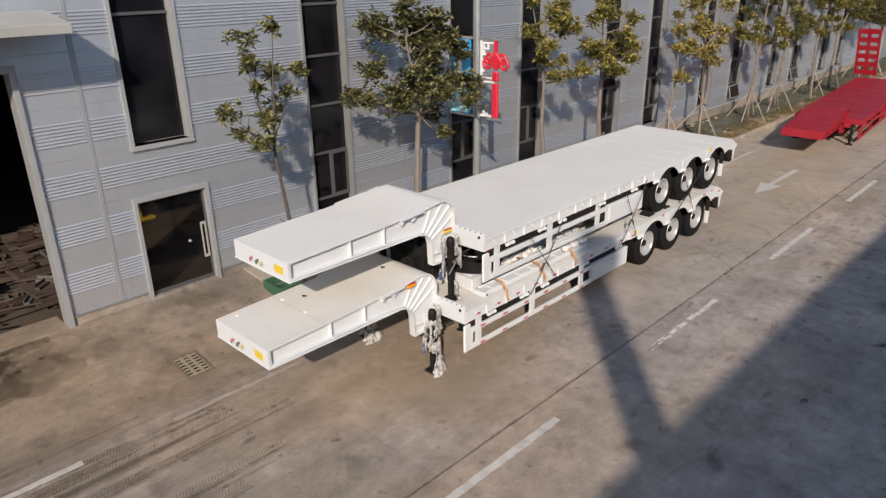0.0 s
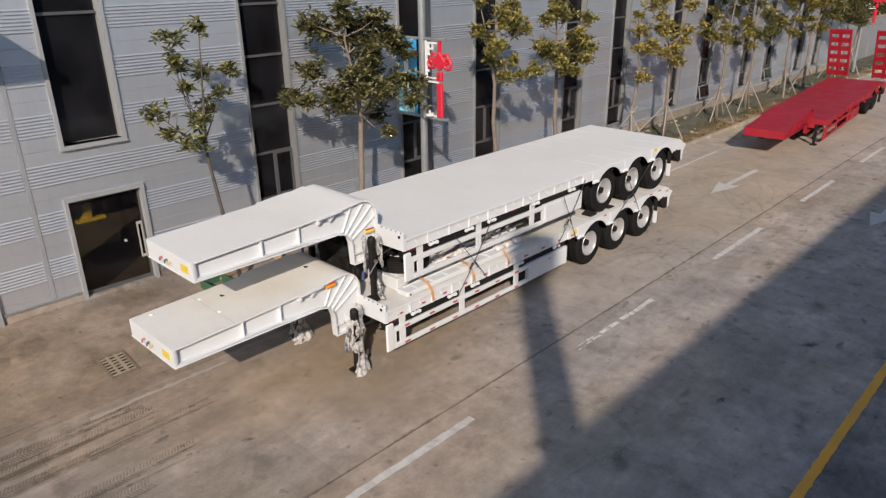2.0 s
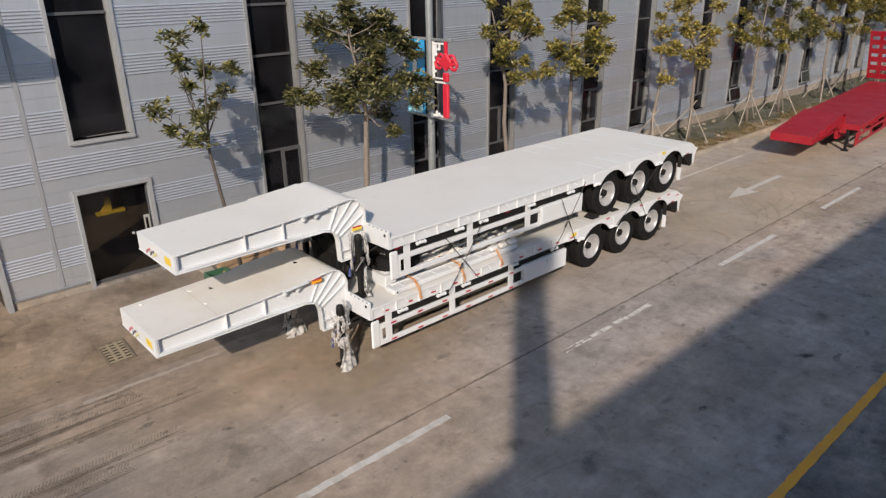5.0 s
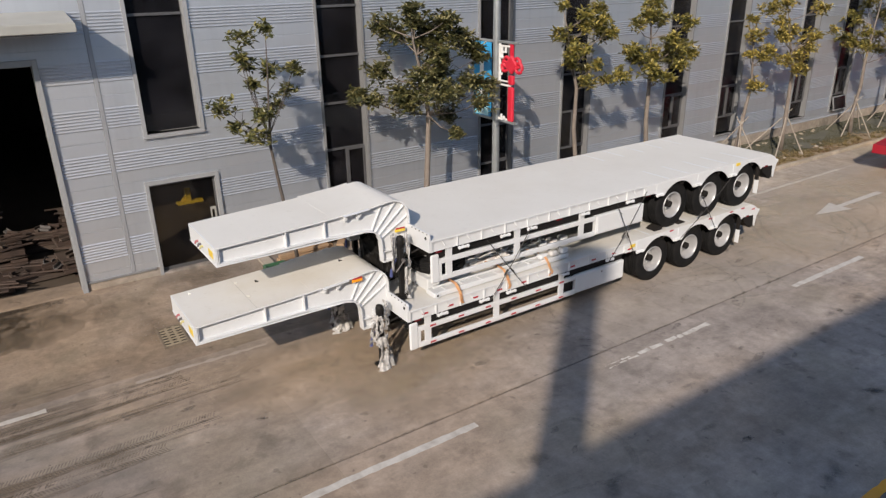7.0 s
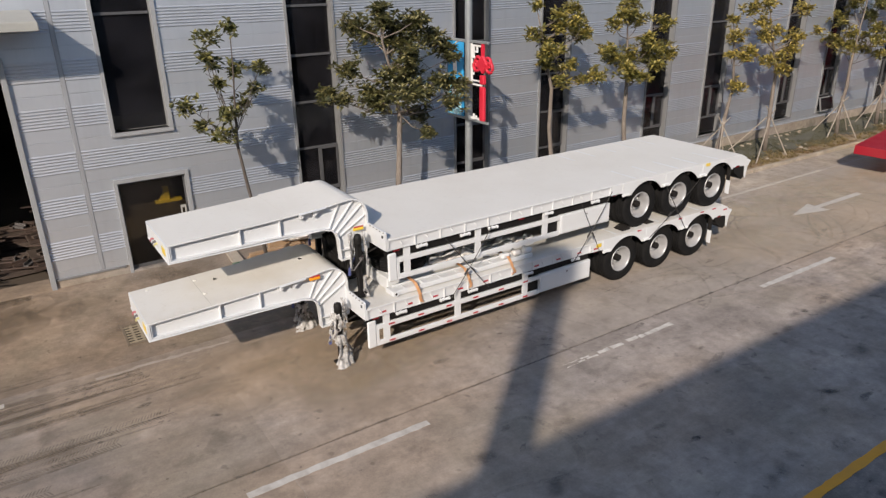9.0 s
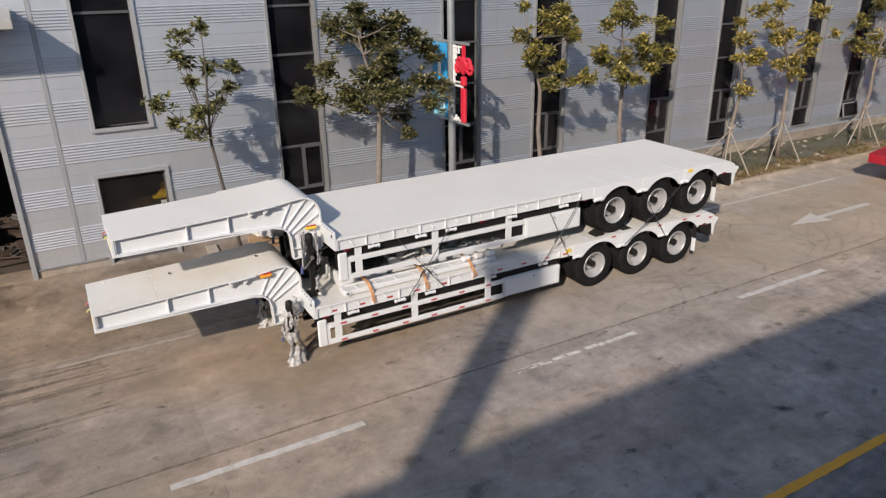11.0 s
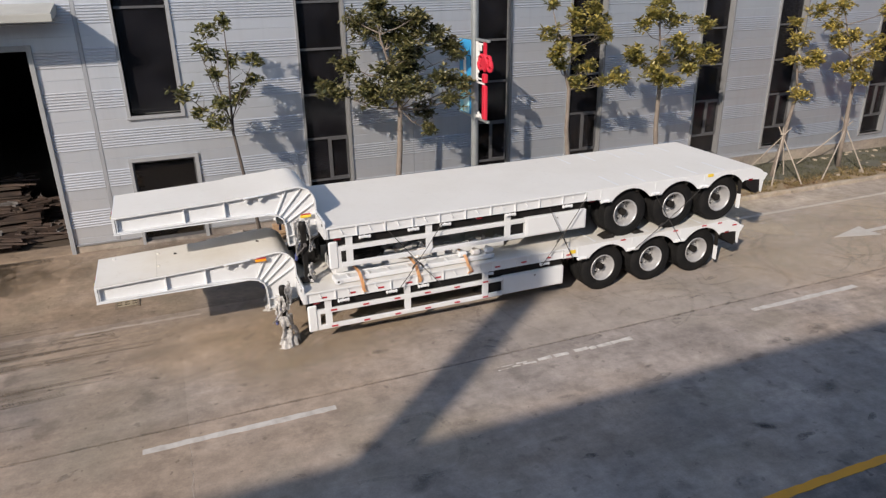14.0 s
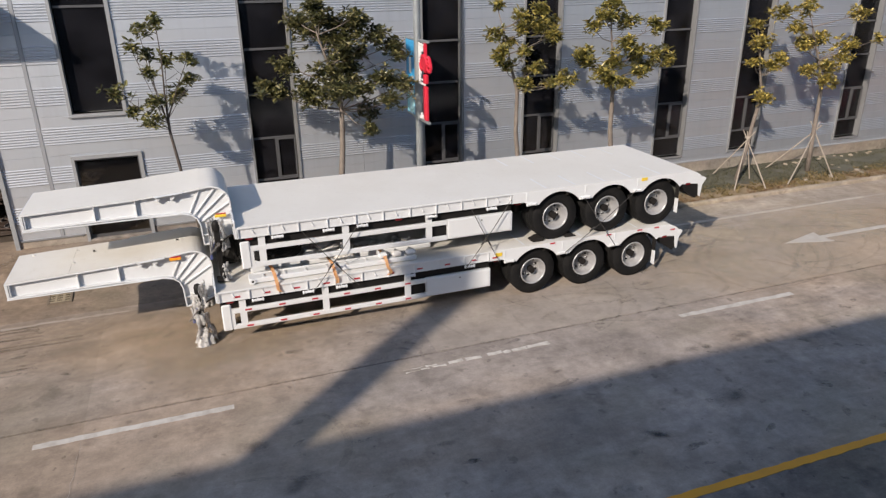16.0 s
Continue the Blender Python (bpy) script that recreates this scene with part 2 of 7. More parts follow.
M_POLE = worn("galvanised_pole", (0.33, 0.35, 0.355), (0.24, 0.25, 0.255), 0.45, 0.5, 4)
M_GREEN = worn("green_paint", (0.045, 0.115, 0.065), (0.028, 0.085, 0.04), 0.5, 0, 4)
M_TIMBER = worn("old_timber", (0.36, 0.24, 0.14), (0.2, 0.13, 0.08), 0.85, 0, 4)
M_DARKIRON = worn("rusty_frame", (0.21, 0.165, 0.12), (0.12, 0.095, 0.07), 0.8, 0.2, 6)
M_CAST = worn("cast_iron", (0.38, 0.315, 0.22), (0.22, 0.18, 0.12), 0.75, 0.3, 6)
M_AWNING = worn("cream_awning", (0.36, 0.355, 0.325), (0.26, 0.255, 0.235), 0.5, 0, 2, 0.5)
M_OPPOSITE = worn("opposite_wall", (0.22, 0.225, 0.235), (0.165, 0.17, 0.175), 0.7, 0, 0.5)


def paint(name, base, dirt, dust=0.35, rough=0.32, scale=0.9, spec=0.5):
    """Vehicle paint: clean gloss under thin uneven road dust."""
    m = Mat(name, rough, 0, spec)
    d = m.math("MULTIPLY", m.ramp(m.noise(scale, 6, 0.6), 0.42, 0.78), dust)
    s = m.math("MULTIPLY", m.ramp(m.noise(9, 4, 0.6), 0.6, 0.85), dust * 0.7)
    m.color(m.mix(s, m.mix(d, base, dirt), tuple(c * 0.8 for c in dirt)))
    m.rough(m.ramp(m.noise(1.7, 4), 0.3, 0.8, (rough,) * 3, (rough + 0.3,) * 3))
    m.bump(m.noise(6, 2), 0.03, 0.01)
    return m.m


M_WHITE = paint("white_paint", (0.66, 0.675, 0.69), (0.57, 0.56, 0.54), 0.35)
M_DECK = paint("white_deck", (0.665, 0.65, 0.612), (0.58, 0.555, 0.505), 0.6, 0.62, 0.5, 0.2)
M_DUSTY = paint("dusty_white", (0.66, 0.647, 0.615), (0.54, 0.495, 0.42), 0.75, 0.55, 0.7, 0.3)
M_RED = paint("red_paint", (0.30, 0.006, 0.018), (0.32, 0.05, 0.05), 0.4, 0.35)
M_REDDECK = paint("red_deck", (0.27, 0.008, 0.018), (0.24, 0.028, 0.034), 0.45, 0.45, 0.5, 0.4)


def cladding():
    m = Mat("blue_grey_cladding", 0.55, 0.8, 0.5)
    big = m.ramp(m.noise(0.5, 5), 0.35, 0.75)
    drip = m.ramp(m.noise(1.0, 5, 0.6, (1, 5, 0.35)), 0.5, 0.8)
    col = m.mix(m.math("MULTIPLY", big, 0.35), (0.565, 0.585, 0.62), (0.48, 0.495, 0.53))
    col = m.mix(m.math("MULTIPLY", drip, 0.25), col, (0.34, 0.35, 0.375))
    col = m.mix(m.math("MULTIPLY", m.random(), 0.4), col, (0.60, 0.60, 0.61))
    col = m.mix(m.math("MULTIPLY", m.ramp(m.noise(0.23, 3), 0.45, 0.6), 0.3), col, (0.50, 0.55, 0.60))
    m.color(col).bump(m.noise(3, 2), 0.05, 0.02)
    return m.m


M_CLAD = cladding()


def tyre_rubber():
    m = Mat("tyre_rubber", 0.8, 0, 0.25)
    dust = m.ramp(m.noise(4, 4, local=True), 0.45, 0.8)
    m.color(m.mix(m.math("MULTIPLY", dust, 0.5), (0.006, 0.006, 0.0065), (0.022, 0.020, 0.018)))
    m.bump(m.noise(60, 2, local=True), 0.1, 0.004)
    return m.m


M_TYRE = tyre_rubber()


def leaf(name, dark, mid, bright, rough=0.38):
    m = Mat(name, rough, 0, 0.5 if rough < 0.5 else 0.2)
    r = m.node("ShaderNodeValToRGB")
    e = r.color_ramp.elements
    e[0].position, e[0].color = 0.0, (*dark, 1)
    e[1].position, e[1].color = 1.0, (*bright, 1)
    k = e.new(0.55)
    k.color = (*mid, 1)
    m.link(m.island(), r.inputs[0])
    m.color(r.outputs[0])
    m.b.inputs["Transmission Weight"].default_value = 0.0
    return m.m


M_LEAF_A = leaf("leaf_green", (0.024, 0.029, 0.011), (0.088, 0.086, 0.03), (0.23, 0.20, 0.085))
M_LEAF_B = leaf("leaf_olive", (0.055, 0.06, 0.016), (0.185, 0.16, 0.04), (0.37, 0.29, 0.075))
M_LEAF_D = leaf("leaf_dull_green", (0.034, 0.042, 0.014), (0.115, 0.113, 0.036), (0.27, 0.24, 0.085))
M_LEAF_C = leaf("leaf_yellow", (0.065, 0.064, 0.018), (0.25, 0.20, 0.048), (0.50, 0.38, 0.10))
M_LITTER = leaf("dry_leaf", (0.06, 0.035, 0.02), (0.17, 0.10, 0.05), (0.3, 0.2, 0.1), 0.8)
M_GRASS = leaf("ground_cover", (0.04, 0.043, 0.026), (0.082, 0.081, 0.054), (0.135, 0.125, 0.083), 0.75)
M_WEED = leaf("dry_weed", (0.05, 0.036, 0.018), (0.15, 0.11, 0.05), (0.28, 0.215, 0.10), 0.8)


def glass(name, tint, dust=0.3, rough=0.03):
    """A pane: clear with a thin dusty film, and a mirror-like gloss by angle."""
    m = Mat(name)
    t = m.t
    t.nodes.remove(m.b)
    gloss, clear, film, mix, veil, fres = (t.nodes.new("ShaderNode" + k) for k in ("BsdfGlossy", "BsdfTransparent", "BsdfDiffuse", "MixShader", "MixShader", "Fresnel"))
    gloss.inputs["Roughness"].default_value = rough
    clear.inputs["Color"].default_value = (*tint, 1)
    # near-black film: the dim look of the rooms behind put into its colour
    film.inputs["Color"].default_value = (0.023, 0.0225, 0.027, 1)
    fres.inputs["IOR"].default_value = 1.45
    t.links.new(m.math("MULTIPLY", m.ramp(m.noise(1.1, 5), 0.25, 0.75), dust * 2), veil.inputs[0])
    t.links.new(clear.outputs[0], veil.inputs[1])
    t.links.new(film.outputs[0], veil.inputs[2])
    t.links.new(fres.outputs[0], mix.inputs[0])
    t.links.new(veil.outputs[0], mix.inputs[1])
    t.links.new(gloss.outputs[0], mix.inputs[2])
    t.links.new(mix.outputs[0], t.nodes["Material Output"].inputs[0])
    return m.m


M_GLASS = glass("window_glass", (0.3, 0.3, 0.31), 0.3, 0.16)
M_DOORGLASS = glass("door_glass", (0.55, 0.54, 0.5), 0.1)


# ---- mesh helpers ----
def part(name, bm, material, parent=None, label="", smooth=False):
    """Links a bmesh as one mesh object under a thing or a part."""
    bmesh.ops.recalc_face_normals(bm, faces=bm.faces)
    me = bpy.data.meshes.new(name)
    bm.to_mesh(me)
    bm.free()
    return mesh_part(name, me, material, parent, label, smooth)


def mesh_part(name, me, material, parent=None, label="", smooth=False):
    if material and not me.materials:
        me.materials.append(material)
    if smooth:
        for p in me.polygons:
            p.use_smooth = True
    if smooth == "edges":
        me.set_sharp_from_angle(angle=radians(32))
    ob = new(name, me)
    if parent:
        ob.parent = parent
    if label:
        ob["label"] = label
    return ob


def thing(name, label, category, at=(0, 0, 0), group="", kind=""):
    ob = new(name)
    ob.location = at
    ob.empty_display_size = 0.1
    return tagged(ob, label, category, group, kind)


def slab(bm, x0, x1, y0, y1, z0, z1, bevel=0.0):
    """Adds a box by its limits, with bevelled edges where wanted."""
    r = bmesh.ops.create_cube(bm, size=1.0, matrix=Matrix.Translation(((x0 + x1) / 2, (y0 + y1) / 2, (z0 + z1) / 2)) @ Matrix.Diagonal((abs(x1 - x0), abs(y1 - y0), abs(z1 - z0), 1)))
    if bevel:
        edges = list({e for v in r["verts"] for e in v.link_edges})
        bmesh.ops.bevel(bm, geom=edges, offset=bevel, segments=1, affect="EDGES")
    return bm


def boxed(*limits, bevel=0.0):
    return slab(bmesh.new(), *limits, bevel=bevel)


def extrude_x(bm, outline, x0, x1):
    """A prism: an outline of (y, z) drawn out from x0 to x1."""
    a = [bm.verts.new((x0, y, z)) for y, z in outline]
    b = [bm.verts.new((x1, y, z)) for y, z in outline]
    bm.faces.new(a)
    bm.faces.new(b[::-1])
    n = len(a)
    for i in range(n):
        bm.faces.new((a[i], b[i], b[(i + 1) % n], a[(i + 1) % n]))
    return bm


def extrude_y(bm, outline, y0, y1):
    """A prism: an outline of (x, z) drawn out from y0 to y1."""
    a = [bm.verts.new((x, y0, z)) for x, z in outline]
    b = [bm.verts.new((x, y1, z)) for x, z in outline]
    bm.faces.new(a)
    bm.faces.new(b[::-1])
    n = len(a)
    for i in range(n):
        bm.faces.new((a[i], b[i], b[(i + 1) % n], a[(i + 1) % n]))
    return bm


def rod(bm, a, b, r0, r1=None, seg=10):
    """A round bar from a to b."""
    a, b = Vector(a), Vector(b)
    m = Matrix.Translation((a + b) / 2) @ (b - a).to_track_quat("Z", "Y").to_matrix().to_4x4()
    bmesh.ops.create_cone(bm, cap_ends=True, segments=seg, radius1=r0, radius2=r0 if r1 is None else r1, depth=(b - a).length, matrix=m)
    return bm


def tube(bm, pts, radii, seg=7):
    """A round tube through points, with a radius at each."""
    rings = []
    pts = [Vector(p) for p in pts]
    for i, p in enumerate(pts):
        d = (pts[min(i + 1, len(pts) - 1)] - pts[max(i - 1, 0)]).normalized()
        u = d.cross(Vector((0.31, 0.17, 0.93)) if abs(d.z) < 0.9 else Vector((1, 0.1, 0))).normalized()
        w = d.cross(u)
        rings.append([bm.verts.new(p + radii[i] * (math.cos(k * math.tau / seg) * u + math.sin(k * math.tau / seg) * w)) for k in range(seg)])
    for a, b in zip(rings, rings[1:]):
        for k in range(seg):
            bm.faces.new((a[k], a[(k + 1) % seg], b[(k + 1) % seg], b[k]))
    bm.faces.new(rings[0][::-1])
    bm.faces.new(rings[-1])
    return bm


def lathe(bm, profile, seg=40, closed=True):
    """Turns a profile of (offset along x, radius) round the x axis."""
    rings = [[bm.verts.new((x, r * math.cos(k * math.tau / seg), r * math.sin(k * math.tau / seg))) for k in range(seg)] for x, r in profile]
    pairs = list(zip(rings, rings[1:])) + ([(rings[-1], rings[0])] if closed else [])
    for a, b in pairs:
        for k in range(seg):
            bm.faces.new((a[k], a[(k + 1) % seg], b[(k + 1) % seg], b[k]))
    return bm


def raw(name, verts, faces, material, parent=None, label="", smooth=False):
    me = bpy.data.meshes.new(name)
    me.from_pydata(verts, [], faces)
    me.update()
    return mesh_part(name, me, material, parent, label, smooth)


# ---- ground ----
XF = -13.32          # face of the workshop wall
KERB_X, KERB_Y = -10.93, 14.6


def ground_z(x, y):
    """Level road; a paved ramp rises to the wall along the workshop's doors."""
    if y > KERB_Y:
        return 0.0
    s = min(1.0, max(0.0, (-10.2 - x) / 3.1))
    return 0.43 * s * s * (3 - 2 * s) * min(1.0, (KERB_Y - y) / 3.0)


def make_ground():
    xs = [-900, -300, -100, -40, -14.5, -13.3] + [-13.0 + 0.25 * i for i in range(15)] + [-9.0, -5, 0, 5, 10, 30, 100, 300, 900]
    ys = [-900, -300, -100, -40, -20] + [-10 + 1.0 * i for i in range(30)] + [25, 40, 60, 100, 300, 900]
    verts = [(x, y, ground_z(max(x, XF), y) - 0.011) for y in ys for x in xs]
    n = len(xs)
    faces = [(j * n + i, j * n + i + 1, (j + 1) * n + i + 1, (j + 1) * n + i) for j in range(len(ys) - 1) for i in range(n - 1)]
    ob = raw("ground", verts, faces, M_JOINT, None, "", True)
    return tagged(ob, "brown-grey dirty concrete ground with worn joints", "ground", kind="structure")


ground = make_ground()
road = tagged(new("road"), "worn brown-grey concrete road slabs with tyre marks", "road", kind="structure")


def curved_slab(x0, x1, y0, y1):
    h = 0.0008
    x0, x1, y0, y1 = x0 + (0.010 if x0 == -5.64 else 0.003), x1 - (0.010 if x1 == -5.64 else 0.003), y0 + h, y1 - h
    nx = max(1, int(round((x1 - x0) / 0.3))) if x0 < -9.5 else 1
    ny = max(1, int(round((y1 - y0) / 1.0))) if x0 < -9.5 else 1
    bm = bmesh.new()
    top = [[bm.verts.new((x0 + (x1 - x0) * i / nx, y0 + (y1 - y0) * j / ny, ground_z(x0 + (x1 - x0) * i / nx, y0 + (y1 - y0) * j / ny))) for i in range(nx + 1)] for j in range(ny + 1)]
    for j in range(ny):
        for i in range(nx):
            bm.faces.new((top[j][i], top[j][i + 1], top[j + 1][i + 1], top[j + 1][i]))
    rim = [top[0][i] for i in range(nx + 1)] + [top[j][nx] for j in range(1, ny + 1)] + [top[ny][i] for i in range(nx - 1, -1, -1)] + [top[j][0] for j in range(ny - 1, 0, -1)]
    low = [bm.verts.new((v.co.x, v.co.y, v.co.z - 0.045)) for v in rim]
    for i in range(len(rim)):
        k = (i + 1) % len(rim)
        bm.faces.new((rim[i], low[i], low[k], rim[k]))
    return bm


def make_slabs():
    ys = [5.55 + 6.0 * k for k in range(-6, 16)]
    for y0, y1 in zip(ys, ys[1:]):
        for x0, x1 in ((-9.92, -5.64), (-5.64, -0.81), (-0.81, 3.9), (3.9, 7.15)):
            # lanes past the centre line take the shade-darkened concrete
            part("slab", curved_slab(x0, x1, y0, y1), M_PALEROAD if y0 > 11 and x0 < -9 else M_SHADEROAD if x0 > -1 else M_OLDROAD if y0 < 5 else M_ROAD, road)
        if y0 < KERB_Y:
            part("slab", curved_slab(XF - 0.02, -9.92, y0, min(y1, KERB_Y)), M_APRON, road)
        if y1 > KERB_Y:
            part("slab", curved_slab(KERB_X, -9.92, max(y0, KERB_Y), y1), M_KERBSIDE, road)


make_slabs()


def stripe(name, label, x0, x1, y0, y1, material, ragged=0.02, z=0.005):
    """A painted stripe with chipped edges."""
    rnd = random.Random(int(x0 * 97 + y0 * 31))
    n = max(2, int(abs(y1 - y0) / 0.12))
    bm = bmesh.new()
    lo, hi = [], []
    for i in range(n + 1):
        y = y0 + (y1 - y0) * i / n
        lo.append((x0 + rnd.uniform(0, ragged), y))
        hi.append((x1 - rnd.uniform(0, ragged), y))
    bottom = [bm.verts.new((x, y, z - 0.004)) for x, y in lo + hi[::-1]]
    top = [bm.verts.new((x, y, z)) for x, y in lo + hi[::-1]]
    for i in range(n):
        k = 2 * n + 1 - i
        bm.faces.new((top[i], top[k], top[k - 1], top[i + 1]))
    m = len(top)
    for i in range(m):
        bm.faces.new((top[i], top[(i + 1) % m], bottom[(i + 1) % m], bottom[i]))
    return tagged(part(name, bm, material), label, "road marking", "road markings", "structure")


for k, y0 in enumerate((-7.0, -1.05, 4.87, 10.73, 16.67, 22.78, 28.85, 34.9, 40.95, 47.0, 53.05, 59.1)):
    if k == 3:
        for a, b, u, v in ((0.02, 0.40, -5.27, -5.225), (0.05, 0.30, -5.17, -5.13), (0.34, 0.50, -5.20, -5.13), (0.45, 0.66, -5.27, -5.205), (0.56, 0.82, -5.20, -5.13), (0.88, 1.16, -5.27, -5.14), (1.22, 1.52, -5.26, -5.13), (1.66, 1.95, -5.27, -5.15), (1.97, 2.12, -5.25, -5.13), (2.15, 2.45, -5.26, -5.13), (2.47, 2.93, -5.27, -5.13)):
            stripe("lane_dash", "broken worn white lane dash on concrete", u, v, y0 + a, y0 + b, M_CHIPPED, 0.03)
    else:
        stripe("lane_dash", "worn white lane dash on concrete", -5.27, -5.12, y0, y0 + 2.96, M_LINE)
stripe("edge_line", "worn white edge line on concrete", -9.72, -9.58, -9.0, 2.18, M_LINE)
stripe("edge_line", "faded white edge line on dirty concrete", -9.74, -9.6, 3.6, 6.0, M_FADED, 0.06)
stripe("edge_line", "faded white edge line on dirty concrete", -9.81, -9.67, 19.0, 27.0, M_EDGE, 0.03)
stripe("edge_line", "faded white edge line on dirty concrete", -9.80, -9.68, 27.0, 40.0, M_FADED, 0.04)
stripe("centre_line", "yellow centre line painted on concrete", -0.893, -0.735, -15.0, 80.0, M_YLINE)


def arrow(x, y, flip, label):
    bm = bmesh.new()
    pts = [(x + flip * u, y + v) for u, v in ((0.0, 0.0), (0.35, 1.35), (0.07, 1.28), (0.09, 3.62), (-0.09, 3.62), (-0.09, 1.28), (-0.35, 1.35))]
    a = [bm.verts.new((u, v, 0.005)) for u, v in pts]
    b = [bm.verts.new((u, v, 0.001)) for u, v in pts]
    bm.faces.new(a)
    for i in range(len(pts)):
        bm.faces.new((a[i], a[(i + 1) % len(pts)], b[(i + 1) % len(pts)], b[i]))
    tagged(part("lane_arrow", bm, M_ARROW), label, "road marking", "road markings", "structure")


arrow(-7.57, 21.75, 1, "worn white arrow painted on concrete road")
arrow(-3.08, 21.75, -1, "white arrow painted on the shaded lane")


def tyre_prints(x0, x1, y0, y1, width, seed):
    """A pair of muddy cleat rows left by one tyre."""
    rnd = random.Random(seed)
    verts, faces = [], []
    y = y0
    while y < y1:
        f = (y - y0) / (y1 - y0)
        cx = x0 + (x1 - x0) * f + 0.03 * math.sin(y * 0.8)
        for s in (-1, 1):
            if rnd.random() < 0.04:
                continue
            a, b = cx + s * 0.015, cx + s * width / 2
            h, sl = rnd.uniform(0.02, 0.026), 0.05 + rnd.uniform(-0.006, 0.006)
            z = ground_z(cx, y) + 0.003
            k = len(verts)
            verts += [(a, y, z), (b, y + sl, z), (b, y + sl + h, z), (a, y + h, z)]
            faces.append((k, k + 1, k + 2, k + 3))
        for _ in range(rnd.random() < 0.3):
            r, u, v = rnd.uniform(0.012, 0.04), cx + rnd.gauss(0, width * 0.45), y + rnd.uniform(-0.05, 0.05)
            k = len(verts)
            verts += [(u + r * math.cos(q), v + 1.6 * r * math.sin(q), ground_z(u, v) + 0.0025) for q in (rnd.uniform(0, 0.8) + c * 1.2 for c in range(5))]
            faces.append(tuple(range(k, k + 5)))
        y += 0.048
    tagged(raw("tyre_prints", verts, faces, M_MUD), "muddy tyre prints on the concrete", "tyre marks", "tyre marks", "stuff")


for i, (a, b, c, d, w) in enumerate(((-9.75, -9.5, -8.0, 4.3, 0.24), (-9.42, -9.17, -8.0, 4.4, 0.24), (-8.95, -8.72, -8.0, 5.2, 0.22), (-8.05, -7.85, -8.0, 4.5, 0.26), (-7.7, -7.5, -8.0, 3.6, 0.24), (-7.1, -6.9, -8.0, 2.6, 0.24))):
    tyre_prints(a, b, c, d, w, 60 + i)


def mud_smears():
    """Thin films of dried mud dragged along the wheel tracks."""
    rnd = random.Random(91)
    verts, faces = [], []
    for x0, x1, y1, w in ((-9.75, -9.45, 4.6, 0.5), (-9.35, -9.15, 4.8, 0.45), (-8.85, -8.7, 5.6, 0.5), (-8.0, -7.8, 5.0, 0.6), (-7.55, -7.4, 4.4, 0.5), (-6.95, -6.7, 3.6, 0.5), (-10.6, -10.3, 3.2, 0.5)):
        for lane in range(3):
            u = rnd.uniform(-w, w) * 0.35
            n = 60
            k = len(verts)
            stop = y1 - rnd.uniform(0, 1.6)
            for i in range(n + 1):
                y = -9 + (stop + 9) * i / n
                c = x0 + (x1 - x0) * i / n + u + 0.04 * math.sin(y * 0.9 + u * 9)
                h = w * 0.28 * (0.55 + 0.45 * noise.noise(Vector((lane * 7.1, y * 1.3, x0)))) * min(1, (n - i) / 8 + 0.05)
                verts += [(c - h, y, ground_z(c - h, y) + 0.0015 + 0.0004 * lane), (c + h, y, ground_z(c + h, y) + 0.0015 + 0.0004 * lane)]
            faces += [(k + 2 * i, k + 2 * i + 1, k + 2 * i + 3, k + 2 * i + 2) for i in range(n)]
    tagged(raw("mud_film", verts, faces, M_SMEAR), "dried mud dragged along the concrete", "mud", kind="stuff")


mud_smears()


def entrance_dirt():
    """Dark oily dirt tracked out of the workshop."""
    rnd = random.Random(94)
    verts, faces = [], []
    for i in range(60):
        x, y = -13.3 + abs(rnd.gauss(0, 0.7)), rnd.uniform(-4.5, 3.0) + rnd.gauss(0, 0.3)
        r, n, k = rnd.uniform(0.25, 0.65), 16, len(verts)
        for q in range(n):
            a = q * math.tau / n
            d = r * rnd.uniform(0.75, 1.15)
            u, v = max(XF + 0.05, x + d * math.cos(a)), y + 1.3 * d * math.sin(a)
            verts.append((u, v, ground_z(u, v) + 0.004 + 0.00003 * i))
        faces.append(tuple(range(k, k + n)))
    tagged(raw("oily_dirt", verts, faces, M_FILM), "dark oily dirt tracked over the apron", "dirt", kind="stuff")


entrance_dirt()


def scuffs():
    """Small dark oil and rubber stains scattered over the road."""
    rnd = random.Random(92)
    verts, faces = [], []
    for i in range(240):
        x, y = rnd.uniform(-8.5, 3.0), rnd.uniform(3.0, 34.0)
        if i < 5:
            x, y = ((-1.6, 15.6), (-1.7, 16.4), (-1.26, 14.15), (-1.66, 14.2), (-1.5, 17.05))[i]
        r, s, turn = rnd.uniform(0.025, 0.08), rnd.uniform(1.0, 3.6), rnd.gauss(1.6, 0.6)
        n, k = 12, len(verts)
        for q in range(n):
            a = q * math.tau / n
            d = r * rnd.uniform(0.55, 1.2)
            u, v = d * s * math.cos(a), d * math.sin(a)
            verts.append((x + u * math.cos(turn) - v * math.sin(turn), y + u * math.sin(turn) + v * math.cos(turn), 0.0022))
        faces.append(tuple(range(k, k + n)))
    tagged(raw("road_stains", verts, faces, M_STAIN), "small dark stains on the concrete road", "stains", kind="stuff")


scuffs()


